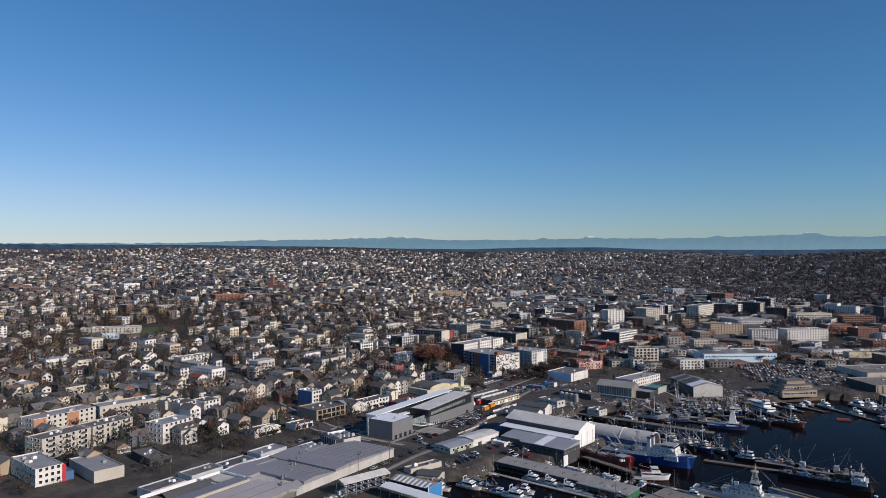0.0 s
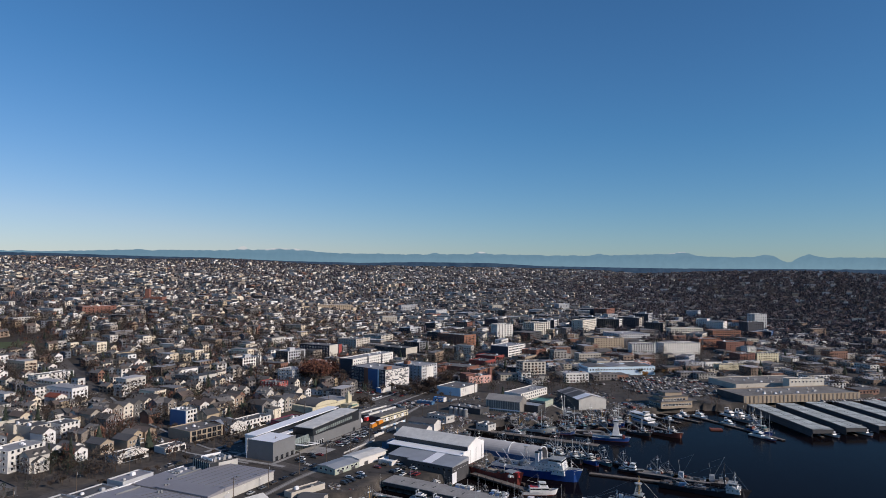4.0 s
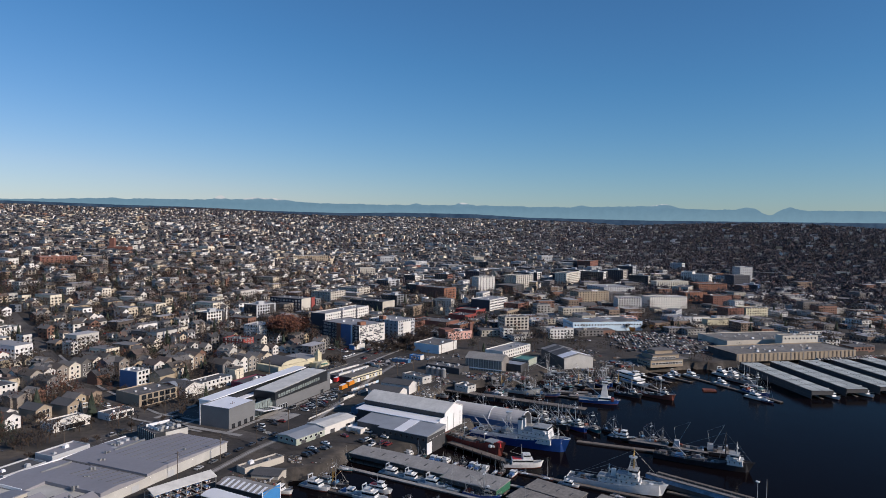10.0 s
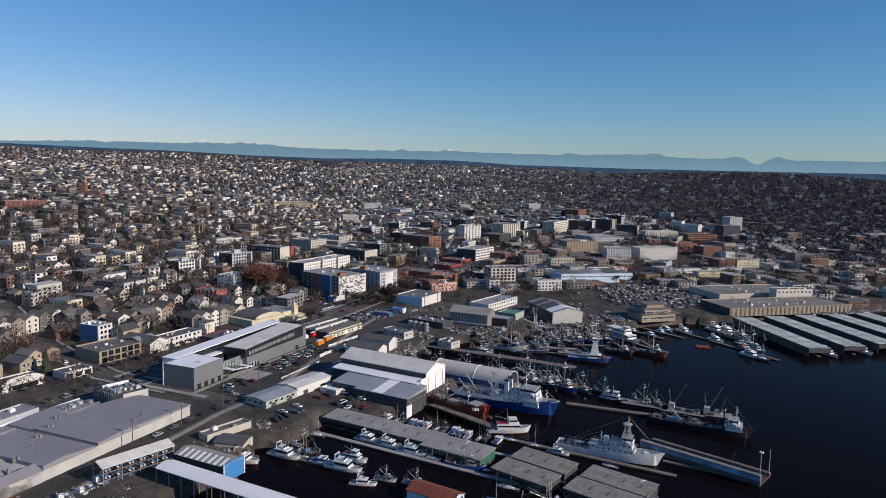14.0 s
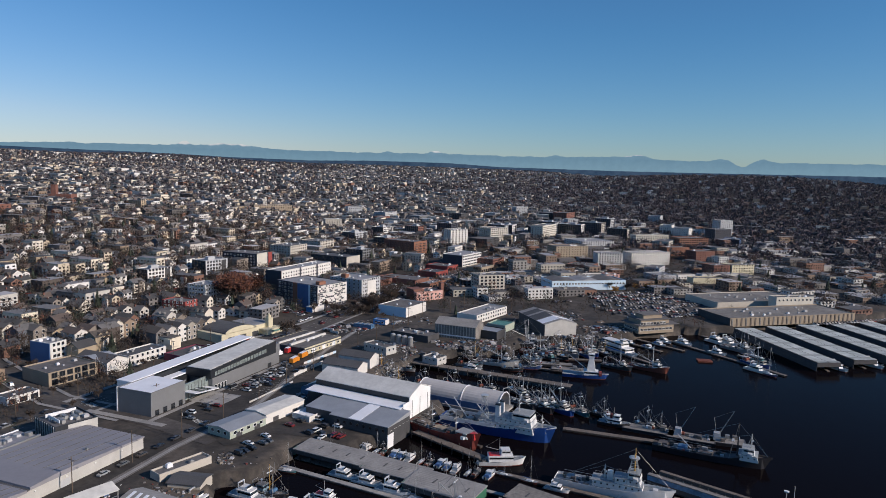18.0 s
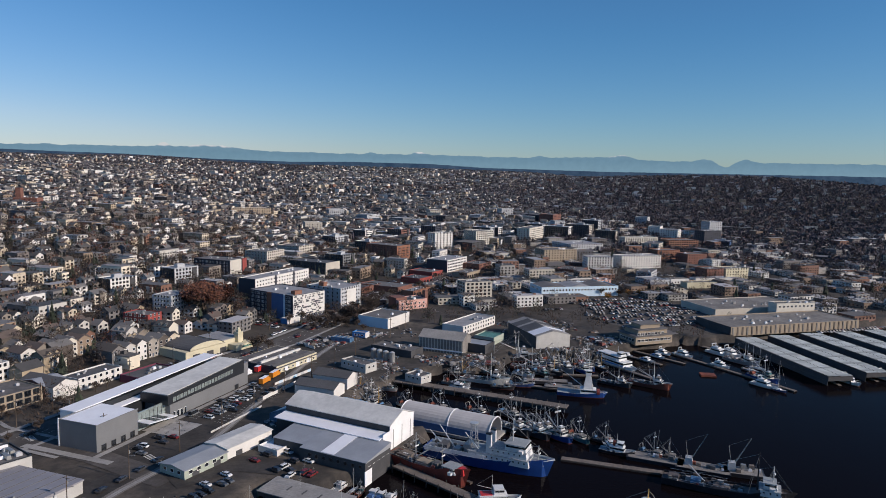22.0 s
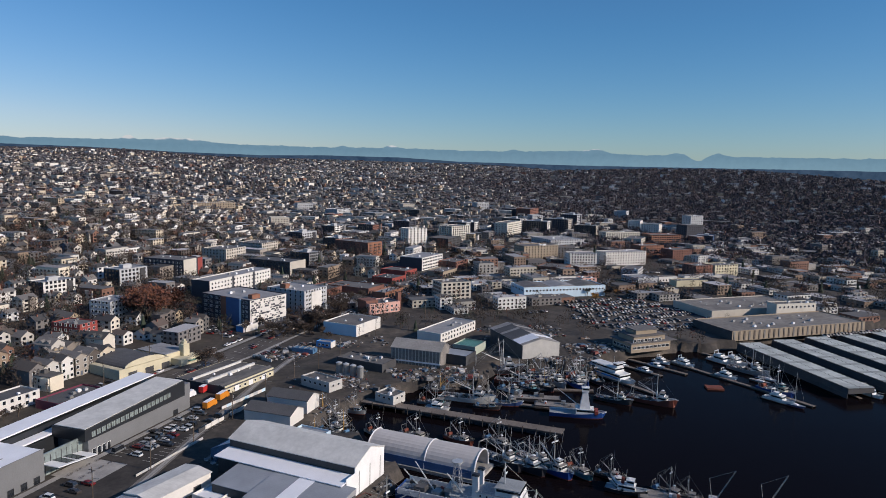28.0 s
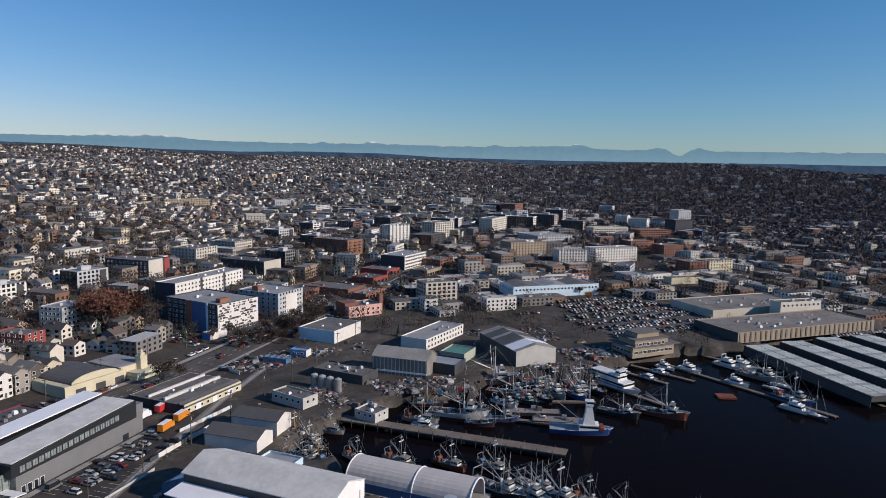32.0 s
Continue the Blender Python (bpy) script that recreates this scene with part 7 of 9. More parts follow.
put("pier_shed", "small white pier shed with grey roof", "shed", 90, 419.5, 40, 9, 11, 3.6, "pale_wall", "roof_patchy", z=3.2, floors=1, bays=(2, 3), win=(1.2, 1.0), first=1.6, units=2)
put("pump_house", "low blue-roofed pump house", "shed", 57, 384, 140, 14, 8, 3.6, "lightblue_wall", "roof_grey", z=3.5)
for i in range(4):
    x, y = along(71, 468, -46, i * 4.6)
    t = thing("silo", "galvanised upright storage tank", "tank", x, y, 4.0, 0, "storage tanks")
    part("shell", Mesh().tube((0, 0, -0.4), (0, 0, 6.4), 1.7, 1.7, 12), "rig_steel", t)
    part("cap", Mesh().tube((0, 0, 6.4), (0, 0, 7.1), 1.7, 0.3, 12), "mast", t)


# lots between the main street and the waterfront street
b = put("blue_store", "small bright blue store with a white end wall", "store", 64.2, 522.1, -34, 9.6, 6, 3.8, "skyblue", "roof_flat", z=4.8, floors=1, bays=(3, 0), win=(1.4, 1.0), first=1.4)
part("end_wall", Mesh().box(9.6, 9.75, 0, 6, -0.5, 3.7), "off_white", b, "white end wall")
b = put("blue_shelter", "row of blue tarpaulin shelters over stored goods", "shelter", 49.5, 514.7, -35, 14, 5, 2.6, "worn_blue", "worn_blue", z=4.8, parapet=0.1)
for i in range(4):
    part("ridge_pole", Mesh().box(1 + i * 3.6, 1.2 + i * 3.6, 0.2, 4.8, 2.6, 3.1), "rig_steel", b)
b = put("corner_store", "low white store with a bright blue front", "store", 17.8, 567.8, -45, 6.4, 13, 4.4, "off_white", "roof_flat", z=5.2, units=1)
part("front_panel", Mesh().box(0, 6.4, -0.15, 0, -0.5, 4.0).box(-0.15, 0, 0, 4, -0.5, 4.0), "skyblue", b, "bright blue front")
w = thing("lot_wall", "broken white painted wall round a junk lot", "wall", 28.1, 507.3, 4.6, -55)
for i in range(6):
    part("panel", Mesh().box(i * 2.8, i * 2.8 + 2.6, -0.15, 0.15, -0.5, 1.8 + (i * 5 % 4) * 0.4), "off_white", w)


def deco_hall():
    x, y = -35, 472
    ob = thing("arched_hall", "cream deco hall with a barrel roof and square corner tower", "hall", x, y, 4.8, 47)
    part("wall", Mesh().box(0, 30, 0, 27, -1, 6.4).box(30, 45, 2, 24, -1, 7.0), "yellow_wall", ob)
    part("dark_side", Mesh().box(-0.15, 0, 0, 27, -1, 6.3), "sage", ob)
    n = 12
    arc = [(15 - 12 * math.cos(math.pi * i / n), 6.3 + 3.2 * math.sin(math.pi * i / n)) for i in range(n + 1)]
    m = Mesh()
    for (a, za), (b, zb) in zip(arc, arc[1:]):
        m.face([(a, 0, za), (b, 0, zb), (b, 27, zb), (a, 27, za)])
    part("roof", m, "roof_dark", ob, "dark barrel roof")
    part("arched_parapet", Mesh().prism([(a, z) for a, z in arc], 0, 0.5), "yellow_wall", ob, "stepped arched parapet", at=Matrix(((1, 0, 0, 0), (0, 0, 1, -0.2), (0, 1, 0, 0.4), (0, 0, 0, 1))))
    part("flat_roof", Mesh().box(29, 44.7, 2.3, 23.7, 7.0, 7.3), "roof_flat", ob)
    for i in range(6):
        part("window", window_data(1.3, 1.0), None, ob, at=on_face("y0", 48, 27, 9 + i * 2.2, 7.6))
    part("corner_tower", Mesh().box(39, 43, -0.6, 3, -1, 10.6).box(39.8, 42.2, 0.2, 2.2, 10.6, 12.0).box(40.4, 41.6, 0.7, 1.7, 12.0, 13.2), "yellow_wall", ob)
    part("entry_wing", Mesh().box(33, 47, -5, 2, -1, 4.4), "yellow_wall", ob)
    part("awning", Mesh().box(38, 44, -6.2, -5, 2.6, 3.2), "roof_green", ob, "green awning")
    for i in range(3):
        part("bay_door", Mesh().box(5 + i * 10, 10 + i * 10, -0.1, 0, 0, 4.0), "dark_wall", ob)
    keep(x, y, 47, 56, 28)


deco_hall()
b = put("yellow_warehouse", "long low warehouse with pale yellow front and dark mansard edge", "warehouse", 14.6, 442.7, 50, 36, 30, 4.7, "yellow_wall", "roof_patchy", z=4.4, units=5, parapet=0.1)
part("mansard", Mesh().profile([(-0.7, 3.5), (0.2, 3.5), (3.0, 5.1), (2.6, 5.4)], -0.4, 36.4), "roof_dark", b, at=Matrix(((0, 1, 0, 0), (1, 0, 0, 0), (0, 0, 1, 0), (0, 0, 0, 1))))
part("dark_end", Mesh().box(-0.4, 0, -0.3, 30, -0.5, 4.8), "dark_wall", b)
part("roof_ridge", Mesh().box(1, 35, 11, 12.2, 4.5, 5.9), "roof_light", b)
part("roof_ridge", Mesh().box(1, 35, 20, 20.8, 4.5, 5.7), "roof_light", b)
windows(b, 36, 30, "y0", 1, 9, 1.4, 1.0, 1.5)
for i in range(3):
    part("loading_door", Mesh().box(7 + i * 10, 10 + i * 10, -0.12, 0, 0, 3.2), "white", b)


def low_rise(label, x, y, ang, L, W, h, wall, cols, ends, balconies=0, **kw):
    b = rows("apartment_house", label, "apartment house", x, y, ang, L, W, h, wall, kw.pop("roof", "roof_tar"), cols, ends, **kw)
    for i in range(balconies):
        for k in range(int(h / 3)):
            part("balcony", Mesh().box(L * (i + 0.5) / balconies - 1.6, L * (i + 0.5) / balconies + 1.6, -1.3, 0, 0.9 + 3 * k, 1.1 + 3 * k).box(L * (i + 0.5) / balconies - 1.6, L * (i + 0.5) / balconies + 1.6, -1.3, -1.2, 1.1 + 3 * k, 2.0 + 3 * k), "frame_dark", b)
    return b


low_rise("long tan and orange apartment house with flat roof", -276, 350, 62, 42, 16, 12, "cream", 11, 4, roof="roof_flat")
for u in (0, 22):
    part("orange_bay", Mesh().box(u, u + 8, -0.3, 0, 0, 11.6), "orange_bay", bpy.data.objects["apartment_house"])
    windows(bpy.data.objects["apartment_house"], 8, -0.3, "y0", 3, 2, 1.4, 1.4, 1.4, 3.0) if u == 0 else None
low_rise("long brown-roofed beige apartment house", -254, 388, 48, 46, 15, 11, "beige", 12, 4, 3, roof="roof_flat")
low_rise("cream four-storey apartment house with balconies", -245, 307, 64, 30, 15, 12, "beige", 7, 4, 3)
low_rise("cream four-storey apartment house with dark balconies", -231, 335, 64, 28, 15, 12, "beige", 7, 4, 3)
low_rise("white four-storey apartment house with pale roof", -191, 340, 62, 23, 16, 12, "off_white", 6, 4, roof="roof_flat")
house(0, -207, 334, 62)
house(4, -210, 348, 62)
b = rows("corner_shop_block", "white three-storey commercial block with red banner", "office", -222, 263, 50, 13, 34, 9, "off_white", "roof_flat", 4, 9, units=5)
part("banner", Mesh().box(12.4, 14.2, -0.25, 0, 0, 8.6), "red_paint", b, "tall red banner")
part("blue_ground_floor", Mesh().box(13, 18, 0, 12, -0.5, 4.5), "blue_wall", b)
rows("store", "plain tan windowless store with dark side", "store", -196, 269, 48, 15, 34, 6, "beige", "roof_flat", 0, 0, units=1)
rows("cafe", "low dark cafe with white sign front", "cafe", -179, 295, 46, 12, 26, 4.2, "dark_wall", "roof_tar", 0, 0, shop=True)
rows("brick_loft", "two-storey tan brick loft with tall window bays", "loft", -109, 398, 49, 26, 22, 7.2, "tan", "roof_patchy", 6, 0, win=(2.8, 2.4), first=0.8, storey=3.4, frame="frame_dark")
gable_shed("brick_shop", "red brick shop with curved grey roof", *along(-109, 398, 49, 27), 49, 12, 18, 6.5, 1.8, "brick", "roof_grey", 5)
b = rows("town_tower", "white and blue five-storey narrow apartment house", "apartment house", -119, 433, 56, 10, 15, 12.5, "off_white", "roof_flat", 3, 0, win=(1.6, 1.6))
part("blue_side", Mesh().box(-0.2, 0, 0.5, 15, -1, 12.2), "blue_wall", b)
windows(b, -0.2, 15, "x0", 4, 5, 1.4, 1.4, 1.4, 3.0)
b = rows("auto_garage", "white garage with an arched gable", "garage", -139, 353, 50, 20, 12, 4.4, "off_white", "roof_dark", 0, 0, units=0)
n = 10
arc = [(10 - 9 * math.cos(math.pi * i / n), 2.4 * math.sin(math.pi * i / n)) for i in range(n + 1)]
part("arched_front", Mesh().prism(arc, 0, 0.3), "off_white", b, at=Matrix(((1, 0, 0, 0), (0, 0, 1, -0.02), (0, 1, 0, 4.3), (0, 0, 0, 1))))
part("shop_glass", Mesh().box(3, 17, -0.1, 0, 0.4, 2.6), "glass", b)
rows("diner", "low red-roofed diner with white front", "shop", -118, 372, 50, 15, 10, 3.8, "off_white", "roof_dark", 0, 0, shop=True, units=1)
gable_shed("white_house", "large white gabled house with long wing", -79, 426, 143, 24, 13, 6.5, 2.6, "off_white", "roof_dark", 5)
b = rows("white_wing", "white two-storey wing with dark roof", "house", -79, 427, 53, 26, 12, 6.4, "off_white", "roof_dark", 7, 0)
b = rows("red_apartments", "red panelled four-storey apartment house", "apartment house", -66, 538, 58, 13, 20, 12, "red_wall", "roof_tar", 3, 5)
rows("apartment_block", "grey and white mid-rise beside russet trees", "apartment block", -58, 582, 58, 20, 16, 15, "grey_wall", "roof_flat", 6, 5)
b = rows("plum_restaurant", "low plum-red restaurant with flat roofs", "restaurant", -52, 432, 53, 24, 14, 4.2, "purple", "roof_dark", 0, 0, shop=False, units=5)
for i in range(6):
    x, y = along(-66, 470, 49, i * 7.5)
    house(5 + i % 2, x, y, 139)
for i in range(5):
    x, y = along(-110, 470, 49, i * 8.0)
    house(5 + (i + 1) % 2, x, y, 139)
rows("church_tower", "red brick church with square tower", "church", -333, 1116, -12, 32, 16, 11, "brick", "roof_tar", 5, 2, joined=True)
part("tower", Mesh().box(-1, 6, 8, 15, -1, 24), "brick", bpy.data.objects["church_tower"])
rows("red_school", "long red brick school building", "school", -366, 946, 40, 46, 22, 14, "brick", "roof_flat", 8, 4, joined=True)
rows("school", "long low school with pale roof", "school", -434, 696, 18, 62, 20, 7, "beige", "roof_flat", 14, 3, joined=True)
rows("school_wing", "low school wing with a pale blue front", "school", -412, 672, 18, 30, 14, 5, "lightblue_wall", "roof_flat", 8, 0, joined=True)
keep(-366, 690, 70, 66, 44)
strip("ground_field", [(-352, 697), (-362, 728), (-372, 756)], 44.0, "grass", "winter-green school playing field", "field", 0.3)
rows("school", "wide pale school on the hill", "school", -60, 1300, 20, 70, 24, 9, "tan", "roof_flat", 16, 4, joined=True)
rows("tower_block", "grey office tower beyond the town", "office", 750, 1124, 5, 26, 22, 30, "grey_wall", "roof_tar", 6, 5, joined=True)
rows("tower_block", "dark blue-grey apartment tower block", "apartment block", 675, 1028, 5, 32, 24, 24, "navy_wall", "roof_tar", 8, 5, joined=True)
# homes between the main street and the terraces
for k, (x, y, wall) in enumerate(((-150, 382, "tan"), (-137, 390, "tan"), (-164, 375, "off_white"), (-174, 371, "off_white"), (-186, 368, "off_white"), (-225, 513, "off_white"))):
    ob = gable_shed("gabled_house", "two-storey %s gabled house facing the street" % {"tan": "tan", "off_white": "off-white"}[wall], x, y, 147, 13, 9.5, 6.2, 2.4, wall, "rust" if k == 5 else "roof_dark", land(x, y))
    windows(ob, 13, 9.5, "x0", 2, 3, 1.2, 1.4, 1.0, 3.0)
    windows(ob, 13, 9.5, "y0", 2, 3, 1.2, 1.4, 1.0, 3.0)
for k, (x, y) in enumerate(((-184, 424), (-199, 418), (-212, 424))):
    low_rise("three-storey beige apartment house with dark balconies", x, y, 147, 15, 14, 9, "beige" if k else "off_white", 3, 4, 2, roof="roof_dark", units=1)
for i in range(7):
    x, y = along(-178, 446, 57, i * 9.0)
    house(5 + i % 2, x, y, 147)
low_rise("white flat-roofed row of modern flats", -268, 566, 57, 34, 12, 9, "off_white", 8, 3, roof="roof_tar")
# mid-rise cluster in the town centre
# last entry: dark colour standing in for shade on the left face
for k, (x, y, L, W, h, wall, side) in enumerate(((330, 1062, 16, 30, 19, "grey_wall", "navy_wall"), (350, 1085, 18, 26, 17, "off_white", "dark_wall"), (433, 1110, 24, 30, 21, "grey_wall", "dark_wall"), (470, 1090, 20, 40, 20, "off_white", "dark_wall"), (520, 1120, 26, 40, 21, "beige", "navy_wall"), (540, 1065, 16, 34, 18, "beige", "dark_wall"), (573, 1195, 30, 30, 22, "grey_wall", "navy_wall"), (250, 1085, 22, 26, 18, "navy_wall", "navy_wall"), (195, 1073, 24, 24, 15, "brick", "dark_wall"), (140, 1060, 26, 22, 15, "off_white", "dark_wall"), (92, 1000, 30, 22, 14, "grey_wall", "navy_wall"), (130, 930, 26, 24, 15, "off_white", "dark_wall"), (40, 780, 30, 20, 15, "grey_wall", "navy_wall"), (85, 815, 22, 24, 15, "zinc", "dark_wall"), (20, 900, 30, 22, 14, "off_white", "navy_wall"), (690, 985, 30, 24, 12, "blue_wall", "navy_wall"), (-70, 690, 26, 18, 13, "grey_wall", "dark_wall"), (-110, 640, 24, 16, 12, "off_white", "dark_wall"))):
    if not free(x + 8, y + 12, 4):
        continue
    b = rows("mid_rise_block", "%s-storey mid-rise block with dark shaded side and banded windows" % ("four" if h < 16 else "six"), "apartment block", x, y, 48, L, W, h, wall, "roof_flat", int(L / 3.4), int(W / 3.8), win=(1.9, 1.8), joined=True, units=2)
    # thin panel that puts the left face's shade into its colour
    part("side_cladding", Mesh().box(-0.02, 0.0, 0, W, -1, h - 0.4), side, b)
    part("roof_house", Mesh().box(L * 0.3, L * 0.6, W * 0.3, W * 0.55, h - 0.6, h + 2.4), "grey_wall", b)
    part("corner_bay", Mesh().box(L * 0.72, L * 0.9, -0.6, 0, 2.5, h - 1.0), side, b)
# lesser blocks of the town centre
rng = random.Random(21)
for i in range(110):
    x, y = rng.uniform(40, 780), rng.uniform(640, 1420)
    th = math.degrees(math.atan2(x, y))
    if th > 42 or not free(x, y, 22) or (th < 1):
        continue
    tall = rng.random() < 0.6 and y > 760 and 2 < th < 34
    L, W, h = rng.uniform(18, 48), rng.uniform(14, 30), (rng.uniform(11, 19) if tall else rng.uniform(5, 8))
    rows("town_block" if tall else "flat_store", ("mid-rise town block in " if tall else "low flat-roofed store in ") + "plain muted colours", "building", x, y, rng.choice((48, 6)), L, W, h, rng.choice(("grey_wall", "off_white", "off_white", "brick", "dark_wall", "navy_wall", "grey_wall", "beige", "zinc")), rng.choice(("roof_tar", "roof_flat", "roof_dark", "roof_tar")), int(L / 4), int(W / 4), joined=True, units=1)

# ---- trees near the camera ----


def bare_tree(ob, h, r, leaf, count, seed, leaf_size=0.7):
    rng = random.Random(seed)
    t = Mesh().tube((0, 0, -0.6), (0, 0, h * 0.4), h * 0.028, h * 0.02, 7)
    ends = []
    for i in range(9):
        a, z0 = 2.4 * i + rng.uniform(-0.3, 0.3), h * rng.uniform(0.22, 0.42)
        p = Vector((math.cos(a) * r * 0.55, math.sin(a) * r * 0.55, h * rng.uniform(0.5, 0.8)))
        t.tube((0, 0, z0), p, h * 0.012, h * 0.006, 5)
        for k in range(3):
            q = p + Vector((rng.uniform(-1, 1) * r * 0.45, rng.uniform(-1, 1) * r * 0.45, rng.uniform(0.02, 0.22) * h))
            t.tube(p, q, h * 0.006, h * 0.002, 4)
            ends += [p, q]
    part("trunk", t, "bark", ob)
    c = Mesh()
    for i in range(count):
        e = rng.choice(ends) + Vector((rng.gauss(0, 1), rng.gauss(0, 1), rng.gauss(0, 0.8))) * r * 0.17
        d = Vector((rng.gauss(0, 1), rng.gauss(0, 1), rng.gauss(0.4, 1))).normalized()
        s = d.orthogonal().normalized() * leaf_size * rng.uniform(0.3, 0.7)
        k = d * leaf_size * rng.uniform(0.8, 1.8)
        c.face([tuple(e - s), tuple(e + s * 0.8), tuple(e + k)])
    part("crown", c, leaf, ob)


def conifer(ob, h, r, seed):
    rng = random.Random(seed)
    part("trunk", Mesh().tube((0, 0, -0.6), (0, 0, h * 0.9), h * 0.02, 0.05, 7), "bark", ob)
    c = Mesh()
    for i in range(260):
        f = rng.random() ** 0.8
        z = h * (0.12 + 0.88 * f)
        q = r * (1 - f) * rng.uniform(0.75, 1.1) + 0.15
        a = rng.uniform(0, 6.283)
        tip = (q * math.cos(a), q * math.sin(a), z - q * 0.35)
        w = q * 0.22 + 0.2
        n = (-math.sin(a) * w, math.cos(a) * w)
        c.face([(n[0] * 0.3, n[1] * 0.3, z + 0.5), (tip[0] * 0.6 + n[0], tip[1] * 0.6 + n[1], z - q * 0.18), tip])
        c.face([(-n[0] * 0.3, -n[1] * 0.3, z + 0.5), tip, (tip[0] * 0.6 - n[0], tip[1] * 0.6 - n[1], z - q * 0.18)])
    part("crown", c, "conifer", ob)


TREES = {}
TREE_KINDS = {
    "bare": ("bare winter street tree with brown twigs", lambda ob: bare_tree(ob, 10, 4.2, "twigs", 620, 1, 0.55)),
    "bare_big": ("tall bare deciduous tree with grey-brown crown", lambda ob: bare_tree(ob, 14, 6.5, "twigs", 900, 2, 0.7)),
    "russet": ("large tree keeping russet autumn leaves", lambda ob: bare_tree(ob, 17, 8.0, "russet", 1500, 3, 0.9)),
    "golden": ("small tree with golden autumn leaves", lambda ob: bare_tree(ob, 8, 3.6, "golden", 600, 4, 0.6)),
    "conifer": ("tall dark evergreen conifer tree", lambda ob: conifer(ob, 17, 4.2, 5)),
    "shrub_tree": ("rounded dark evergreen garden tree", lambda ob: bare_tree(ob, 8, 4.0, "conifer", 900, 6, 0.7)),
}


def tree(kind, x, y, k=1.0, turn=0.0):
    m = place(x, y, land(x, y), turn) @ Matrix.Scale(k, 4)
    if kind in TREES:
        return copy_thing(TREES[kind], m)
    label, make = TREE_KINDS[kind]
    ob = thing("tree", label, "tree", 0, 0, 0)
    make(ob)
    TREES[kind] = ob
    ob.matrix_basis = m
    return ob


rng = random.Random(8)
for x, y, k in ((-44.0, 591.0, 1.15), (-36.0, 582.0, 1.2), (-30.0, 587.0, 1.1), (-25.0, 602.0, 1.05), (-40.0, 608.0, 1.0)):
    tree("russet", x, y, k, rng.uniform(0, 360))
tree("russet", -236, 250, 0.55)
for i in range(16):
    x, y = along(28, 560, 57, i * 9, 5 + (i % 2) * -19)
    tree("bare", x, y, rng.uniform(0.7, 1.1), rng.uniform(0, 360))
for x, y in ((70, 566), (76, 578), (66, 572), (82, 586), (60, 556), (88, 596), (10, 492), (4, 484), (-150, 366), (-158, 340), (-168, 352), (-172, 372), (-216, 372), (-238, 372), (-262, 372), (-120, 452)):
    tree(rng.choice(("bare", "bare_big", "bare")), x, y, rng.uniform(0.7, 1.1), rng.uniform(0, 360))
for x, y, k in ((-163, 350, 1.0), (-172, 356, 0.9), (-228, 420, 1.2), (-240, 432, 1.1), (-215, 436, 1.0), (-96, 592, 1.0), (-130, 520, 0.9), (-182, 470, 0.8)):
    tree("conifer" if k > 0.95 else "shrub_tree", x, y, k, rng.uniform(0, 360))
for x, y in ((-255, 352), (-246, 362), (-238, 344), (322, 640), (330, 636), (341, 634), (300, 618)):
    tree("golden", x, y, rng.uniform(0.8, 1.2), rng.uniform(0, 360))
for i in range(14):
    a = rng.uniform(0, 1)
    tree("bare", 285 + 110 * a + rng.uniform(-4, 4), 628 + 20 * rng.random(), rng.uniform(0.7, 1.0), rng.uniform(0, 360))

for i in range(60):
    s = i * 13.0
    x, y = along(60, 545, 57, s * 0.55, rng.choice((-16, -24, -11, 9, 15)))
    if free(x, y, 1.0):
        tree("bare", x, y, rng.uniform(0.6, 1.05), rng.uniform(0, 360))

# dark evergreens in the gardens
for x, y, k in ((-305, 465, 1.0), (-300, 474, 1.15), (-294, 482, 0.95), (-292, 458, 1.1), (-298, 468, 0.9), (-286, 470, 0.8), (-177, 357, 0.75), (-171, 362, 0.65), (-330, 520, 0.9), (-250, 500, 0.8), (-210, 560, 0.9), (-128, 560, 0.9)):
    tree("conifer", x, y, k, x * 7 % 360)
tree("golden", -413, 611, 1.4, 40)

# thicket beside the main street
rng = random.Random(27)
for i in range(34):
    f = rng.random()
    x, y = 38 + 44 * f + rng.gauss(0, 3.5), 545 + 26 * f + rng.gauss(0, 6.5)
    if free(x, y, 0.5):
        tree(rng.choice(("bare", "bare", "bare_big")), x, y, rng.uniform(0.4, 0.8), rng.uniform(0, 360))

# ---- cars and trucks ----
CAR = {}


def car_parts(kind):
    L, W, H = {"sedan": (4.6, 1.8, 1.45), "suv": (4.7, 1.9, 1.75), "van": (5.6, 2.0, 2.4)}[kind]
    b = Mesh().box(0, L, -W / 2, W / 2, 0.28, 0.62, tx=-0.03).box(0.05, L - 0.05, -W / 2, W / 2, 0.62, 0.92, tx=0.12, ty=0.06)
    x0, x1 = {"sedan": (1.0, 3.6), "suv": (0.2, 3.6), "van": (0.15, 4.8)}[kind]
    b.box(x0 + 0.3, x1 - 0.6, -W / 2 + 0.22, W / 2 - 0.22, H - 0.1, H, tx=0.1, ty=0.06)
    g = Mesh().box(x0, x1, -W / 2 + 0.08, W / 2 - 0.08, 0.92, H - 0.1, tx=0.32, ty=0.14)
    out = [("body", b.data("body", "car_paint"), None), ("greenhouse", g.data("greenhouse", "glass"), None)]
    wheel = SHARED.setdefault("wheel", Mesh().tube((0, -0.11, 0), (0, 0.11, 0), 0.32, 0.32, 10).data("wheel", "tyre"))
    for wx in (0.85, L - 0.85):
        for wy in (-W / 2 + 0.1, W / 2 - 0.1):
            out.append(("wheel", wheel, place(wx, wy, 0.32)))
    return out


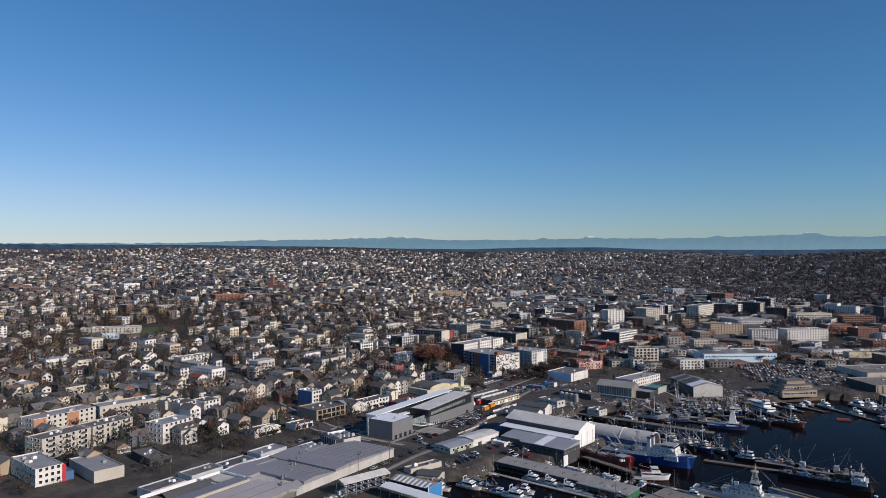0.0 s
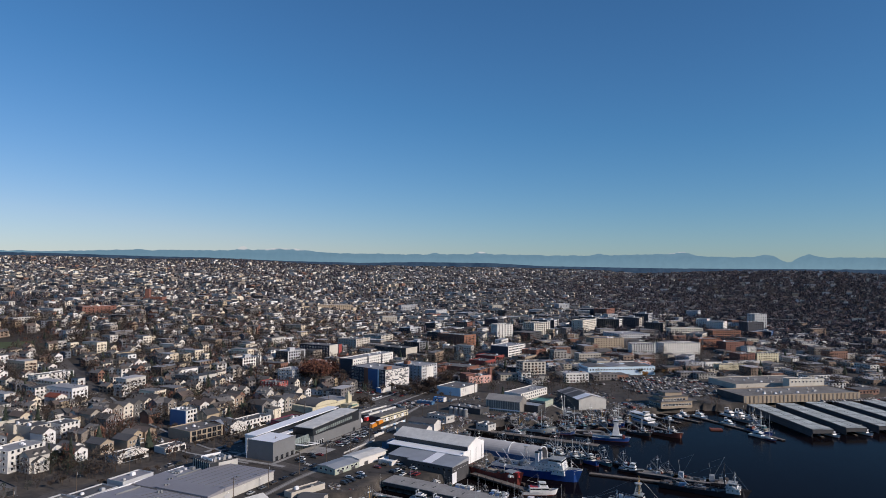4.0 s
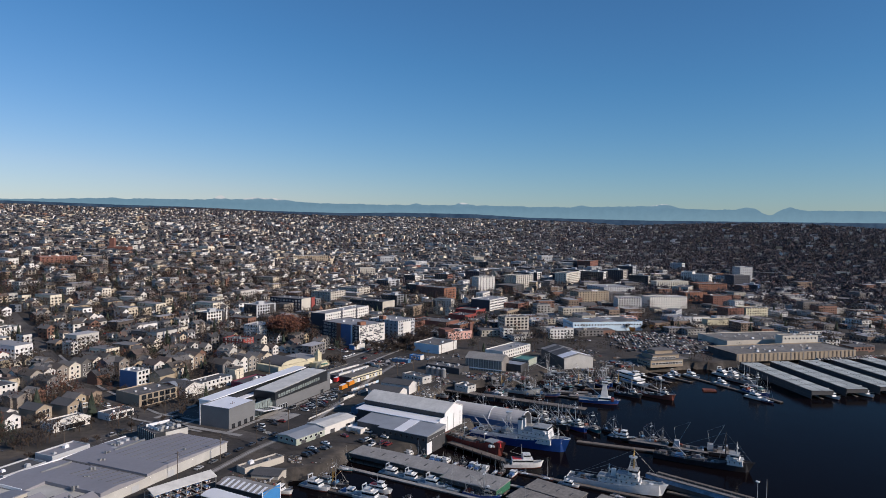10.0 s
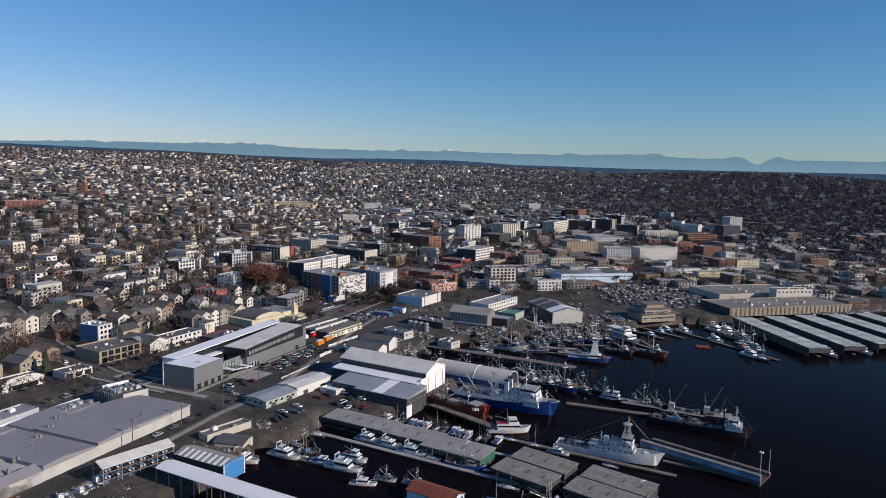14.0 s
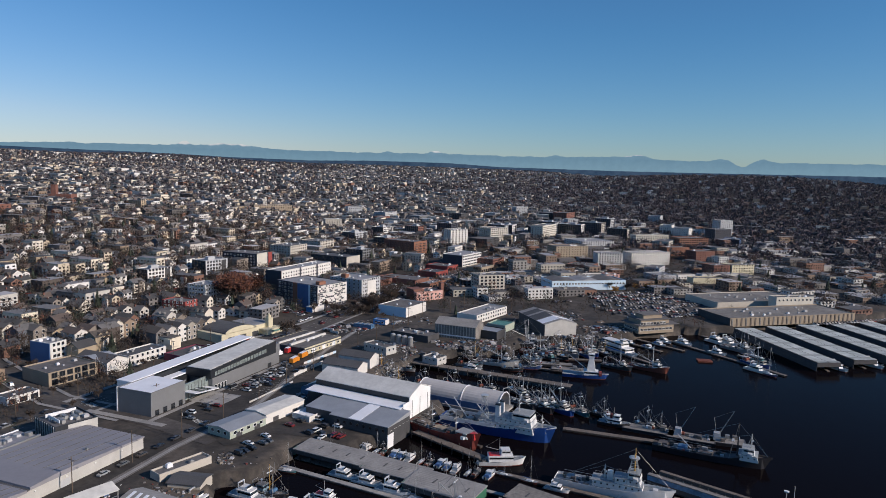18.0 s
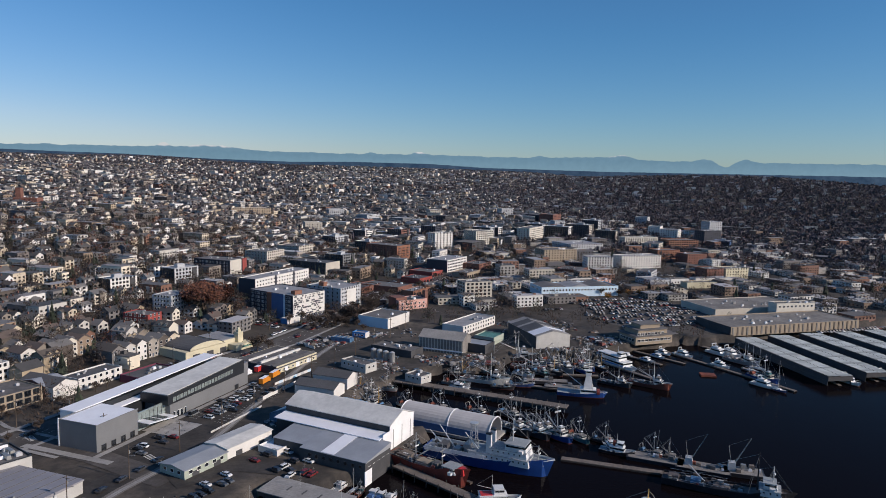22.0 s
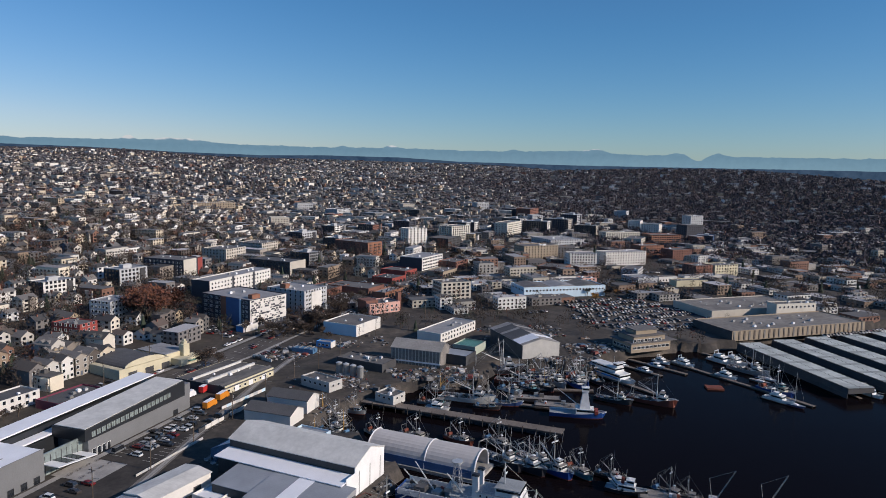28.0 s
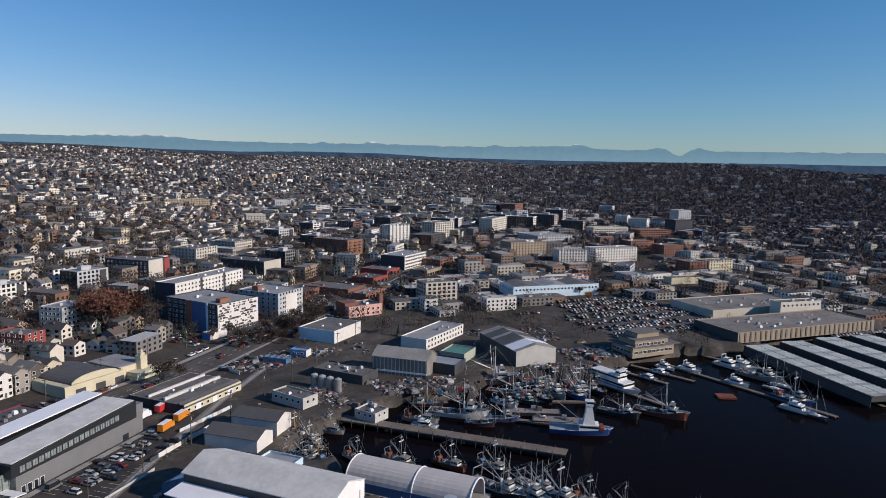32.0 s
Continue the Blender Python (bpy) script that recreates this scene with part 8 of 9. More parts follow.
def car(kind, x, y, ang, z=None):
    m = place(x, y, (land(x, y) if z is None else z) + 0.2, ang)
    if kind in CAR:
        return copy_thing(CAR[kind], m)
    ob = thing("car", {"sedan": "parked saloon car with dark windows", "suv": "parked estate car with dark windows", "van": "parked passenger van with dark windows"}[kind], "car", 0, 0, 0, 0, "parked cars")
    for name, data, p in car_parts(kind):
        part(name, data, None, ob, at=p)
    CAR[kind] = ob
    ob.matrix_basis = m
    return ob


def car_row(x, y, ang, n, gap, turn, skip=0.25):
    for i in range(n):
        if rng.random() > skip:
            px, py = along(x, y, ang, i * gap)
            car(rng.choice(("sedan", "suv", "sedan")), px, py, turn + rng.choice((0, 180)) + rng.uniform(-3, 3))


x, y = along(-51, 349, G1, 42, -7)
car("van", *along(-51, 349, G1, 44, -5), G1)
car_row(*along(-51, 349, G1, 52, -7), G1, 15, 2.9, G1 + 90, 0.3)
car_row(*along(-51, 349, G1, 46, -16), G1, 16, 2.9, G1 + 90, 0.3)
car_row(*along(-51, 349, G1, 4, -13), G1, 7, 3.0, G1 + 90, 0.15)
car_row(6, 326, 45, 6, 3.2, 135, 0.2)
car_row(16, 318, 45, 6, 3.2, 135, 0.2)
car_row(26, 312, 140, 5, 3.2, 50, 0.3)
for i in range(9):
    car(rng.choice(("sedan", "suv")), *along(-82, 366, G1, i * 27 + rng.uniform(-6, 6), -6 if i % 2 else 5), G1)
for i in range(7):
    car("sedan", *along(-60, 290, G1, i * 9, -1), G1)
for i in range(6):
    car("suv", *along(-110, 386, 128, i * 11, 3.5), 128)


car_row(-14, 304, 47, 7, 3.1, 137, 0.15)


def truck(x, y, ang, box, label):
    ob = thing("box_truck", label, "truck", x, y, land(x, y) + 0.15, ang)
    part("box", Mesh().box(0, 6.4, -1.2, 1.2, 0.9, 3.6), box, ob)
    part("box_roof", Mesh().box(0.05, 6.35, -1.15, 1.15, 3.6, 3.68), "roof_white", ob)
    part("cab", Mesh().box(6.5, 8.4, -1.05, 1.05, 0.5, 2.4, tx=0.15, ty=0.05), box, ob)
    part("windscreen", Mesh().box(7.6, 8.36, -0.95, 0.95, 1.5, 2.2, tx=0.1), "glass", ob)
    for wx in (1.4, 7.4):
        for wy in (-1.0, 1.0):
            part("wheel", SHARED["wheel"], None, ob, at=place(wx, wy, 0.42))


truck(-3, 438, 60, "white", "white box truck parked in a yard")
truck(7, 424, 62, "orange_paint", "orange rental box truck")
truck(12, 434, 62, "orange_paint", "orange rental box truck in a row")
truck(4, 446, 62, "red_paint", "red box truck with white roof")


def far_cars():
    """The crowded car parks east of the basin and along streets."""
    keep(258, 506, 8, 98, 96, 0.0)
    r = random.Random(17)
    V, F, MI = [], [], []

    def add(x, y, ang):
        z = land(x, y) + 0.2
        a = radians(ang + r.uniform(-4, 4))
        c, s = math.cos(a), math.sin(a)
        L = r.uniform(4.2, 5.0)
        for x0, x1, w, z0, z1, tx, mi in ((0, L, 0.92, 0.25, 0.9, 0.05, 0), (0.9, L - 1.0, 0.82, 0.9, r.choice((1.4, 1.7)), 0.35, 1)):
            m = Mesh().box(x0, x1, -w, w, z0, z1, tx=tx, ty=0.06)
            n = len(V)
            V.extend((x + p * c - q * s, y + p * s + q * c, z + h) for p, q, h in m.v)
            F.extend(tuple(i + n for i in f) for f in m.f)
            MI.extend([mi, 0 if mi else mi, mi, mi, mi, mi])

    for j in range(13):
        for i in range(34):
            x, y = along(262, 512, 8, i * 2.9, j * 5.6 + (j // 2) * 5.4)
            if r.random() < 0.62 and not in_water([x], [y])[0] and not (j > 7 and i < 6):
                add(x, y, 98)
    # kerbside rows on the main street and the terraces
    for off in (-7.0, 7.0, 80, 88, 142, 150, 204, 212):
        for k in range(150):
            x, y = along(-85, 368, G1, -150 + k * 6.4, off)
            if r.random() < (0.35 if abs(off) < 10 else 0.5) and free(x, y, 1.0):
                add(x, y, G1)
    # small lots either side of the main street
    for s0, w0, n, rows_n in ((96, 14, 12, 1), (120, -24, 9, 2), (175, -26, 10, 1), (205, 16, 14, 1), (262, -24, 16, 2), (330, 18, 18, 2), (372, -28, 18, 2), (440, -26, 20, 2), (470, 20, 16, 1), (520, -30, 16, 2)):
        for j in range(rows_n):
            for k in range(n):
                x, y = along(-85, 368, G1, s0 + k * 2.8, w0 - j * 8.5)
                if r.random() < 0.72 and free(x, y, 1.0):
                    add(x, y, G1 + 90)
    # lots between the blocks of the town
    for k in range(44):
        x0, y0, n, a = r.uniform(110, 620), r.uniform(560, 1000), r.randint(5, 16), r.choice((6, 96, 48))
        for i in range(n):
            x, y = along(x0, y0, a, i * 2.8)
            if r.random() < 0.75 and free(x, y, 2.0) and not near_road(x, y, 4):
                add(x, y, a + 90)
    for i in range(40):
        x, y = along(400, 480, 5, i * 3.0)
        if free(x, y, 0.5):
            add(x, y, 95)
    for i in range(26):
        for j in range(3):
            x, y = along(22, 545, 57, i * 3.1, 16 + j * 7)
            if r.random() < 0.6 and free(x, y, 1):
                add(x, y, 147)
    me = bpy.data.meshes.new("far_cars")
    me.from_pydata(V, [], F)
    me.materials.append(M["far_car"])
    me.materials.append(M["far_glass"])
    me.polygons.foreach_set("material_index", MI)
    tagged(new("far_cars", me), "hundreds of parked cars in car parks and streets", "cars", "", "stuff")


ROADS = [MARKET, SHIL, [(-52, 345), (-100, 378), (-150, 440), (-205, 530), (-300, 690)]]


def near_road(x, y, gap=13.0):
    for r in ROADS:
        for (x0, y0), (x1, y1) in zip(r, r[1:]):
            dx, dy = x1 - x0, y1 - y0
            t = max(0.0, min(1.0, ((x - x0) * dx + (y - y0) * dy) / (dx * dx + dy * dy)))
            if math.hypot(x - x0 - t * dx, y - y0 - t * dy) < gap:
                return True
    return False


far_cars()

PLANTERS = []
for i in range(8):
    x, y = along(-51, 349, G1, 24 + (i % 4) * 4.2, -4.5 - (i // 4) * 5.5)
    if not PLANTERS:
        ob = thing("planter", "low concrete planter with bare winter shrubs", "planter", x, y, 4.2, G1, "forecourt planters")
        part("box", Mesh().box(0, 3.2, 0, 1.1, 0, 0.6, tx=0.05, ty=0.05), "concrete", ob)
        g = Mesh()
        r8 = random.Random(2)
        for k in range(60):
            q = Vector((r8.uniform(0.2, 3.0), r8.uniform(0.1, 1.0), 0.5))
            e = q + Vector((r8.gauss(0, 0.3), r8.gauss(0, 0.3), r8.uniform(0.3, 1.1)))
            g.face([tuple(q), (q.x + 0.12, q.y + 0.05, q.z), tuple(e)])
        part("shrub", g, "twigs", ob)
        PLANTERS.append(ob)
    else:
        copy_thing(PLANTERS[0], place(x, y, 4.2, G1 + (i % 3) * 4))

# kerbside trees and cars on the streets by the museum
rng = random.Random(61)
for i in range(26):
    a = along(-150, 306, 52, i * 6.5, rng.choice((-11.5, 11.5)))
    if free(*a, 1.0):
        tree("bare", *a, rng.uniform(0.45, 0.8), rng.uniform(0, 360))
for i in range(18):
    a = along(-56, 352, 128, 12 + i * 7.5, rng.choice((-8.5, 8.5)))
    if free(*a, 1.0):
        tree("bare", *a, rng.uniform(0.4, 0.75), rng.uniform(0, 360))

# ---- poles, walls, yard clutter ----
POLE = []


def pole(x, y, ang):
    m = place(x, y, land(x, y), ang)
    if POLE:
        return copy_thing(POLE[0], m)
    ob = thing("utility_pole", "tall timber utility pole with crossarm and lamp", "utility pole", 0, 0, 0, 0, "utility poles")
    part("pole", Mesh().tube((0, 0, -1), (0, 0, 12.5), 0.2, 0.13), "bark", ob)
    part("crossarm", Mesh().box(-0.08, 0.08, -1.4, 1.4, 11.4, 11.6), "timber", ob)
    part("transformer", Mesh().tube((0.35, 0, 9.4), (0.35, 0, 10.6), 0.3, 0.3, 8), "rig_steel", ob)
    part("lamp_arm", Mesh().tube((0, 0, 8.6), (0, -2.4, 9.2), 0.06, seg=5).box(-0.15, 0.15, -2.9, -2.3, 9.1, 9.3), "rig_steel", ob)
    POLE.append(ob)
    ob.matrix_basis = m
    return ob


for i in range(13):
    pole(*along(-72, 284, G1, i * 26, -9 if i < 5 else -7), G1)
for i in range(14):
    pole(*along(-150, 268, G1 + 1, i * 32, 11), G1)
for i in range(5):
    pole(*along(-40, 330, 128, 30 + i * 30, -8), 128)
for i in range(6):
    pole(*along(120, 560, 57, i * 34, -10), 57)
w = thing("yard_wall", "white painted yard wall with patched panels", "wall", 6, 398, 4, 55)
for i in range(9):
    part("panel", Mesh().box(i * 4.1, i * 4.1 + 3.9, -0.12, 0.12, -0.5, 2.4 + (i % 3) * 0.15), "off_white" if i % 4 else "dark_wall", w)
w = thing("yard_fence", "low pale yard fence beside the tracks", "fence", -12, 362, 4, 56)
for i in range(12):
    part("panel", Mesh().box(i * 3, i * 3 + 2.9, -0.05, 0.05, 0, 1.7), "grey_wall" if i % 3 else "pale_wall", w)
w = thing("graffiti_wall", "long painted retaining wall by the street", "wall", 14, 424, 4, 50)
for i in range(10):
    part("panel", Mesh().box(i * 3, i * 3 + 2.95, -0.15, 0.15, -0.5, 2.2), ("off_white", "lightblue_wall", "off_white", "grey_wall")[i % 4], w)


def clutter():
    """Pots, nets, crates, scrap and gear heaped about the yards."""
    r = random.Random(31)
    V, F = [], []
    areas = [(-78, 236, -52, 250, 40, 0.8), (-44, 270, -24, 286, 60, 1.0), (-20, 296, 10, 306, 30, 1.0), (55, 395, 100, 470, 300, 1.6), (100, 446, 135, 470, 160, 1.8), (150, 476, 250, 560, 330, 2.2), (150, 560, 250, 640, 60, 2.0), (36, 378, 58, 402, 80, 1.6), (10, 340, 30, 372, 70, 1.6)]
    areas += [(150, 296, 190, 322, 140, 1.2), (60, 296, 84, 336, 70, 1.4), (130, 440, 225, 470, 200, 1.8), (34, 496, 62, 512, 130, 1.6), (46, 520, 64, 534, 50, 1.6), (74, 520, 88, 532, 60, 1.8), (100, 520, 140, 545, 30, 2.0), (-100, 225, -60, 262, 60, 1.4), (200, 470, 235, 500, 80, 2.0)]
    for x0, y0, x1, y1, n, big in areas:
        heaps = [(r.uniform(x0, x1), r.uniform(y0, y1), r.uniform(1.5, 6.0)) for _ in range(max(4, n // 14))]
        for i in range(int(n * 2.4)):
            hx, hy, spread = r.choice(heaps)
            x, y = hx + r.gauss(0, spread), hy + r.gauss(0, spread * 0.7)
            if not free(x, y, -2.0) or in_water([x], [y])[0]:
                continue
            s = r.uniform(0.25, big * 0.55) * (2.2 if r.random() < 0.06 else 1)
            a = r.uniform(0, 3.14)
            c, q = math.cos(a), math.sin(a)
            L, W, H = s, s * r.uniform(0.4, 1.0), s * r.uniform(0.35, 0.9)
            m = Mesh().box(-L, L, -W, W, -0.3, H, tx=r.uniform(0, 0.3) * L, ty=r.uniform(0, 0.3) * W)
            n0 = len(V)
            z = land(x, y)
            V.extend((x + u * c - v * q, y + u * q + v * c, z + h) for u, v, h in m.v)
            F.extend(tuple(k + n0 for k in f) for f in m.f)
    me = bpy.data.meshes.new("yard_clutter")
    me.from_pydata(V, [], F)
    me.materials.append(M["clutter"])
    tagged(new("yard_clutter", me), "crates, nets, pots and scrap heaped about the yards", "clutter", "", "stuff")


clutter()
for i in range(18):
    k = boat("runabout", 0, 0, 0, 0.8)
    k.matrix_basis = place(*along(-66.5, 248.2, 41, 1.8 + (i % 6) * 4.2, 0.6), 3.5 + 0.3 + (i // 6) * 2.6, 41 + 90) @ Matrix.Scale(0.8, 4)
for i in range(9):
    boat_ob = boat("runabout" if i % 2 else "cabin_cruiser", 0, 0, 0)
    boat_ob.matrix_basis = place(*along(-84, 226, 52, i * 3.6, (i % 3) * 1.2), 4.4, 120 + (i * 31) % 40) @ Matrix.Scale(0.55, 4)
# painted lines
m = Mesh()
for r0 in (MARKET[3:11],):
    for (x0, y0), (x1, y1) in zip(r0, r0[1:]):
        L, a = math.hypot(x1 - x0, y1 - y0), math.degrees(math.atan2(y1 - y0, x1 - x0))
        for i in range(int(L / 9)):
            for off in (-3.4, 3.4, 0.0):
                p = [along(*along(x0, y0, a, i * 9, off), a, u, v) for u, v in ((0, -0.09), (3.4, -0.09), (3.4, 0.09), (0, 0.09))]
                m.face([(px, py, land(px, py) + 0.2) for px, py in p])
for i in range(9):
    p = [along(-32, 330, 128, u, v) for u, v in ((i * 1.3, -8), (i * 1.3 + 0.6, -8), (i * 1.3 + 0.6, -5), (i * 1.3, -5))]
    m.face([(px, py, land(px, py) + 0.24) for px, py in p])
    p = [along(-85, 362, 128, u, v) for u, v in ((i * 1.3, -8), (i * 1.3 + 0.6, -8), (i * 1.3 + 0.6, -5), (i * 1.3, -5))]
    m.face([(px, py, land(px, py) + 0.24) for px, py in p])
for i in range(34):
    for off in (-4.4, -18.5):
        p = [along(-51, 349, G1, 43.5 + i * 1.45 + u, off + v) for u, v in ((0, -5), (0.12, -5), (0.12, 0), (0, 0))]
        if i % 2 == 0:
            m.face([(px, py, land(px, py) + 0.24) for px, py in p])
setting("trim_lines", m, "paint_line", "worn white road and parking lines", "road markings")
strip("pavement_museum", [along(-51, 349, G1, s, -1.8) for s in range(-6, 100, 8)], 2.6, "concrete", "pale concrete path beside the museum", "pavement", 0.3)
strip("pavement_plaza", [along(-51, 349, G1, 31, w) for w in (-16, -8, 2)], 16.0, "concrete", "pale paved forecourt with planters", "pavement", 0.26)
strip("pavement_cross", [along(-57, 345, 147, w, 0) for w in (-14, 0, 14, 30)], 3.2, "concrete", "concrete pavement along the cross street", "pavement", 0.3)
strip("lot_museum", [along(-51, 349, G1, s, -13) for s in (-4, 20, 50, 98)], 22.0, "asphalt_dark", "dark tarmac museum car park", "pavement", 0.14)
strip("rail_bed", [(x + 7, y - 3.6) for x, y in SHIL[:7]], 4.0, "gravel", "gravel bed of the old railway", "rail", 0.18)
strip("lot_east", [(266, 520), (310, 545), (345, 575)], 60.0, "asphalt", "large tarmac car park", "pavement", 0.12)

# ---- houses on the slope ----


class Town:
    """Collects the walls, roofs and panes of the many small buildings of the hillside."""

    def __init__(self):
        self.v, self.f, self.m = [], [], []

    def block(self, at, L, W, z0, z1, wall, roof, over=0.15):
        """A flat-topped block at (x, y, cos, sin) with its roof as a sheet of its own."""
        x, y, c, s = at
        n = len(self.v)
        base = ((0, 0), (L, 0), (L, W), (0, W))
        self.v += [(x + u * c - v * s, y + u * s + v * c, z) for z in (z0, z1) for u, v in base]
        self.f += [(n, n + 1, n + 5, n + 4), (n + 1, n + 2, n + 6, n + 5), (n + 2, n + 3, n + 7, n + 6), (n + 3, n, n + 4, n + 7)]
        self.m += [wall] * 4
        if roof is not None:
            k = len(self.v)
            o = over
            self.v += [(x + u * c - v * s, y + u * s + v * c, z1 + 0.12) for u, v in ((-o, -o), (L + o, -o), (L + o, W + o), (-o, W + o))]
            self.f.append((k, k + 1, k + 2, k + 3))
            self.m.append(roof)

    def gable(self, at, L, W, z, h, rise, foot=2.0, wall=0, roof=1):
        """A gabled house body, ridge along its length."""
        x, y, c, s = at
        n = len(self.v)
        self.block(at, L, W, z - foot, z + h, wall, None)
        self.v += [(x + u * c - v * s, y + u * s + v * c, z + h + rise) for u, v in ((0, W / 2), (L, W / 2))]
        self.f += [(n + 4, n + 8, n + 7), (n + 5, n + 6, n + 9)]
        self.m += [wall, wall]
        k = len(self.v)
        o = 0.5
        self.v += [(x + u * c - v * s, y + u * s + v * c, z + q) for u, v, q in ((-o, -o, h - 0.3), (L + o, -o, h - 0.3), (L + o, W / 2, h + rise + 0.2), (-o, W / 2, h + rise + 0.2), (L + o, W + o, h - 0.3), (-o, W + o, h - 0.3))]
        self.f += [(k, k + 1, k + 2, k + 3), (k + 3, k + 2, k + 4, k + 5)]
        self.m += [roof, roof]

    def hip(self, at, L, W, z, h, rise, foot=2.0, wall=0, roof=1):
        """A hipped house body."""
        x, y, c, s = at
        self.block(at, L, W, z - foot, z + h, wall, None)
        k = len(self.v)
        o = 0.5
        self.v += [(x + u * c - v * s, y + u * s + v * c, z + q) for u, v, q in ((-o, -o, h), (L + o, -o, h), (L + o, W + o, h), (-o, W + o, h), (W * 0.4, W / 2, h + rise), (L - W * 0.4, W / 2, h + rise))]
        self.f += [(k, k + 1, k + 5, k + 4), (k + 1, k + 2, k + 5), (k + 2, k + 3, k + 4, k + 5), (k + 3, k, k + 4)]
        self.m += [roof] * 4

    def panes(self, at, L, W, z, h, bays):
        """Dark panes on the walls that face the water."""
        x, y, c, s = at
        base = ((0, 0), (L, 0), (L, W), (0, W))
        for wall in range(4):
            p, q = base[wall], base[(wall + 1) % 4]
            ln = math.hypot(q[0] - p[0], q[1] - p[1])
            nx, ny = (q[1] - p[1]) / ln * 0.08, -(q[0] - p[0]) / ln * 0.08
            if nx * s + ny * c > 0.02:
                continue
            n = bays or max(2, int(ln / 3.4))
            for fl in range(int(h // 2.7)):
                for i in range(n):
                    a = (i + 0.28) / n
                    k = len(self.v)
                    for tt, zz in ((a, 0.9), (a + 0.42 / n, 0.9), (a + 0.42 / n, 2.3), (a, 2.3)):
                        u, v = p[0] + (q[0] - p[0]) * tt + nx, p[1] + (q[1] - p[1]) * tt + ny
                        self.v.append((x + u * c - v * s, y + u * s + v * c, z + zz + fl * 2.8))
                    self.f.append((k, k + 1, k + 2, k + 3))
                    self.m.append(2)


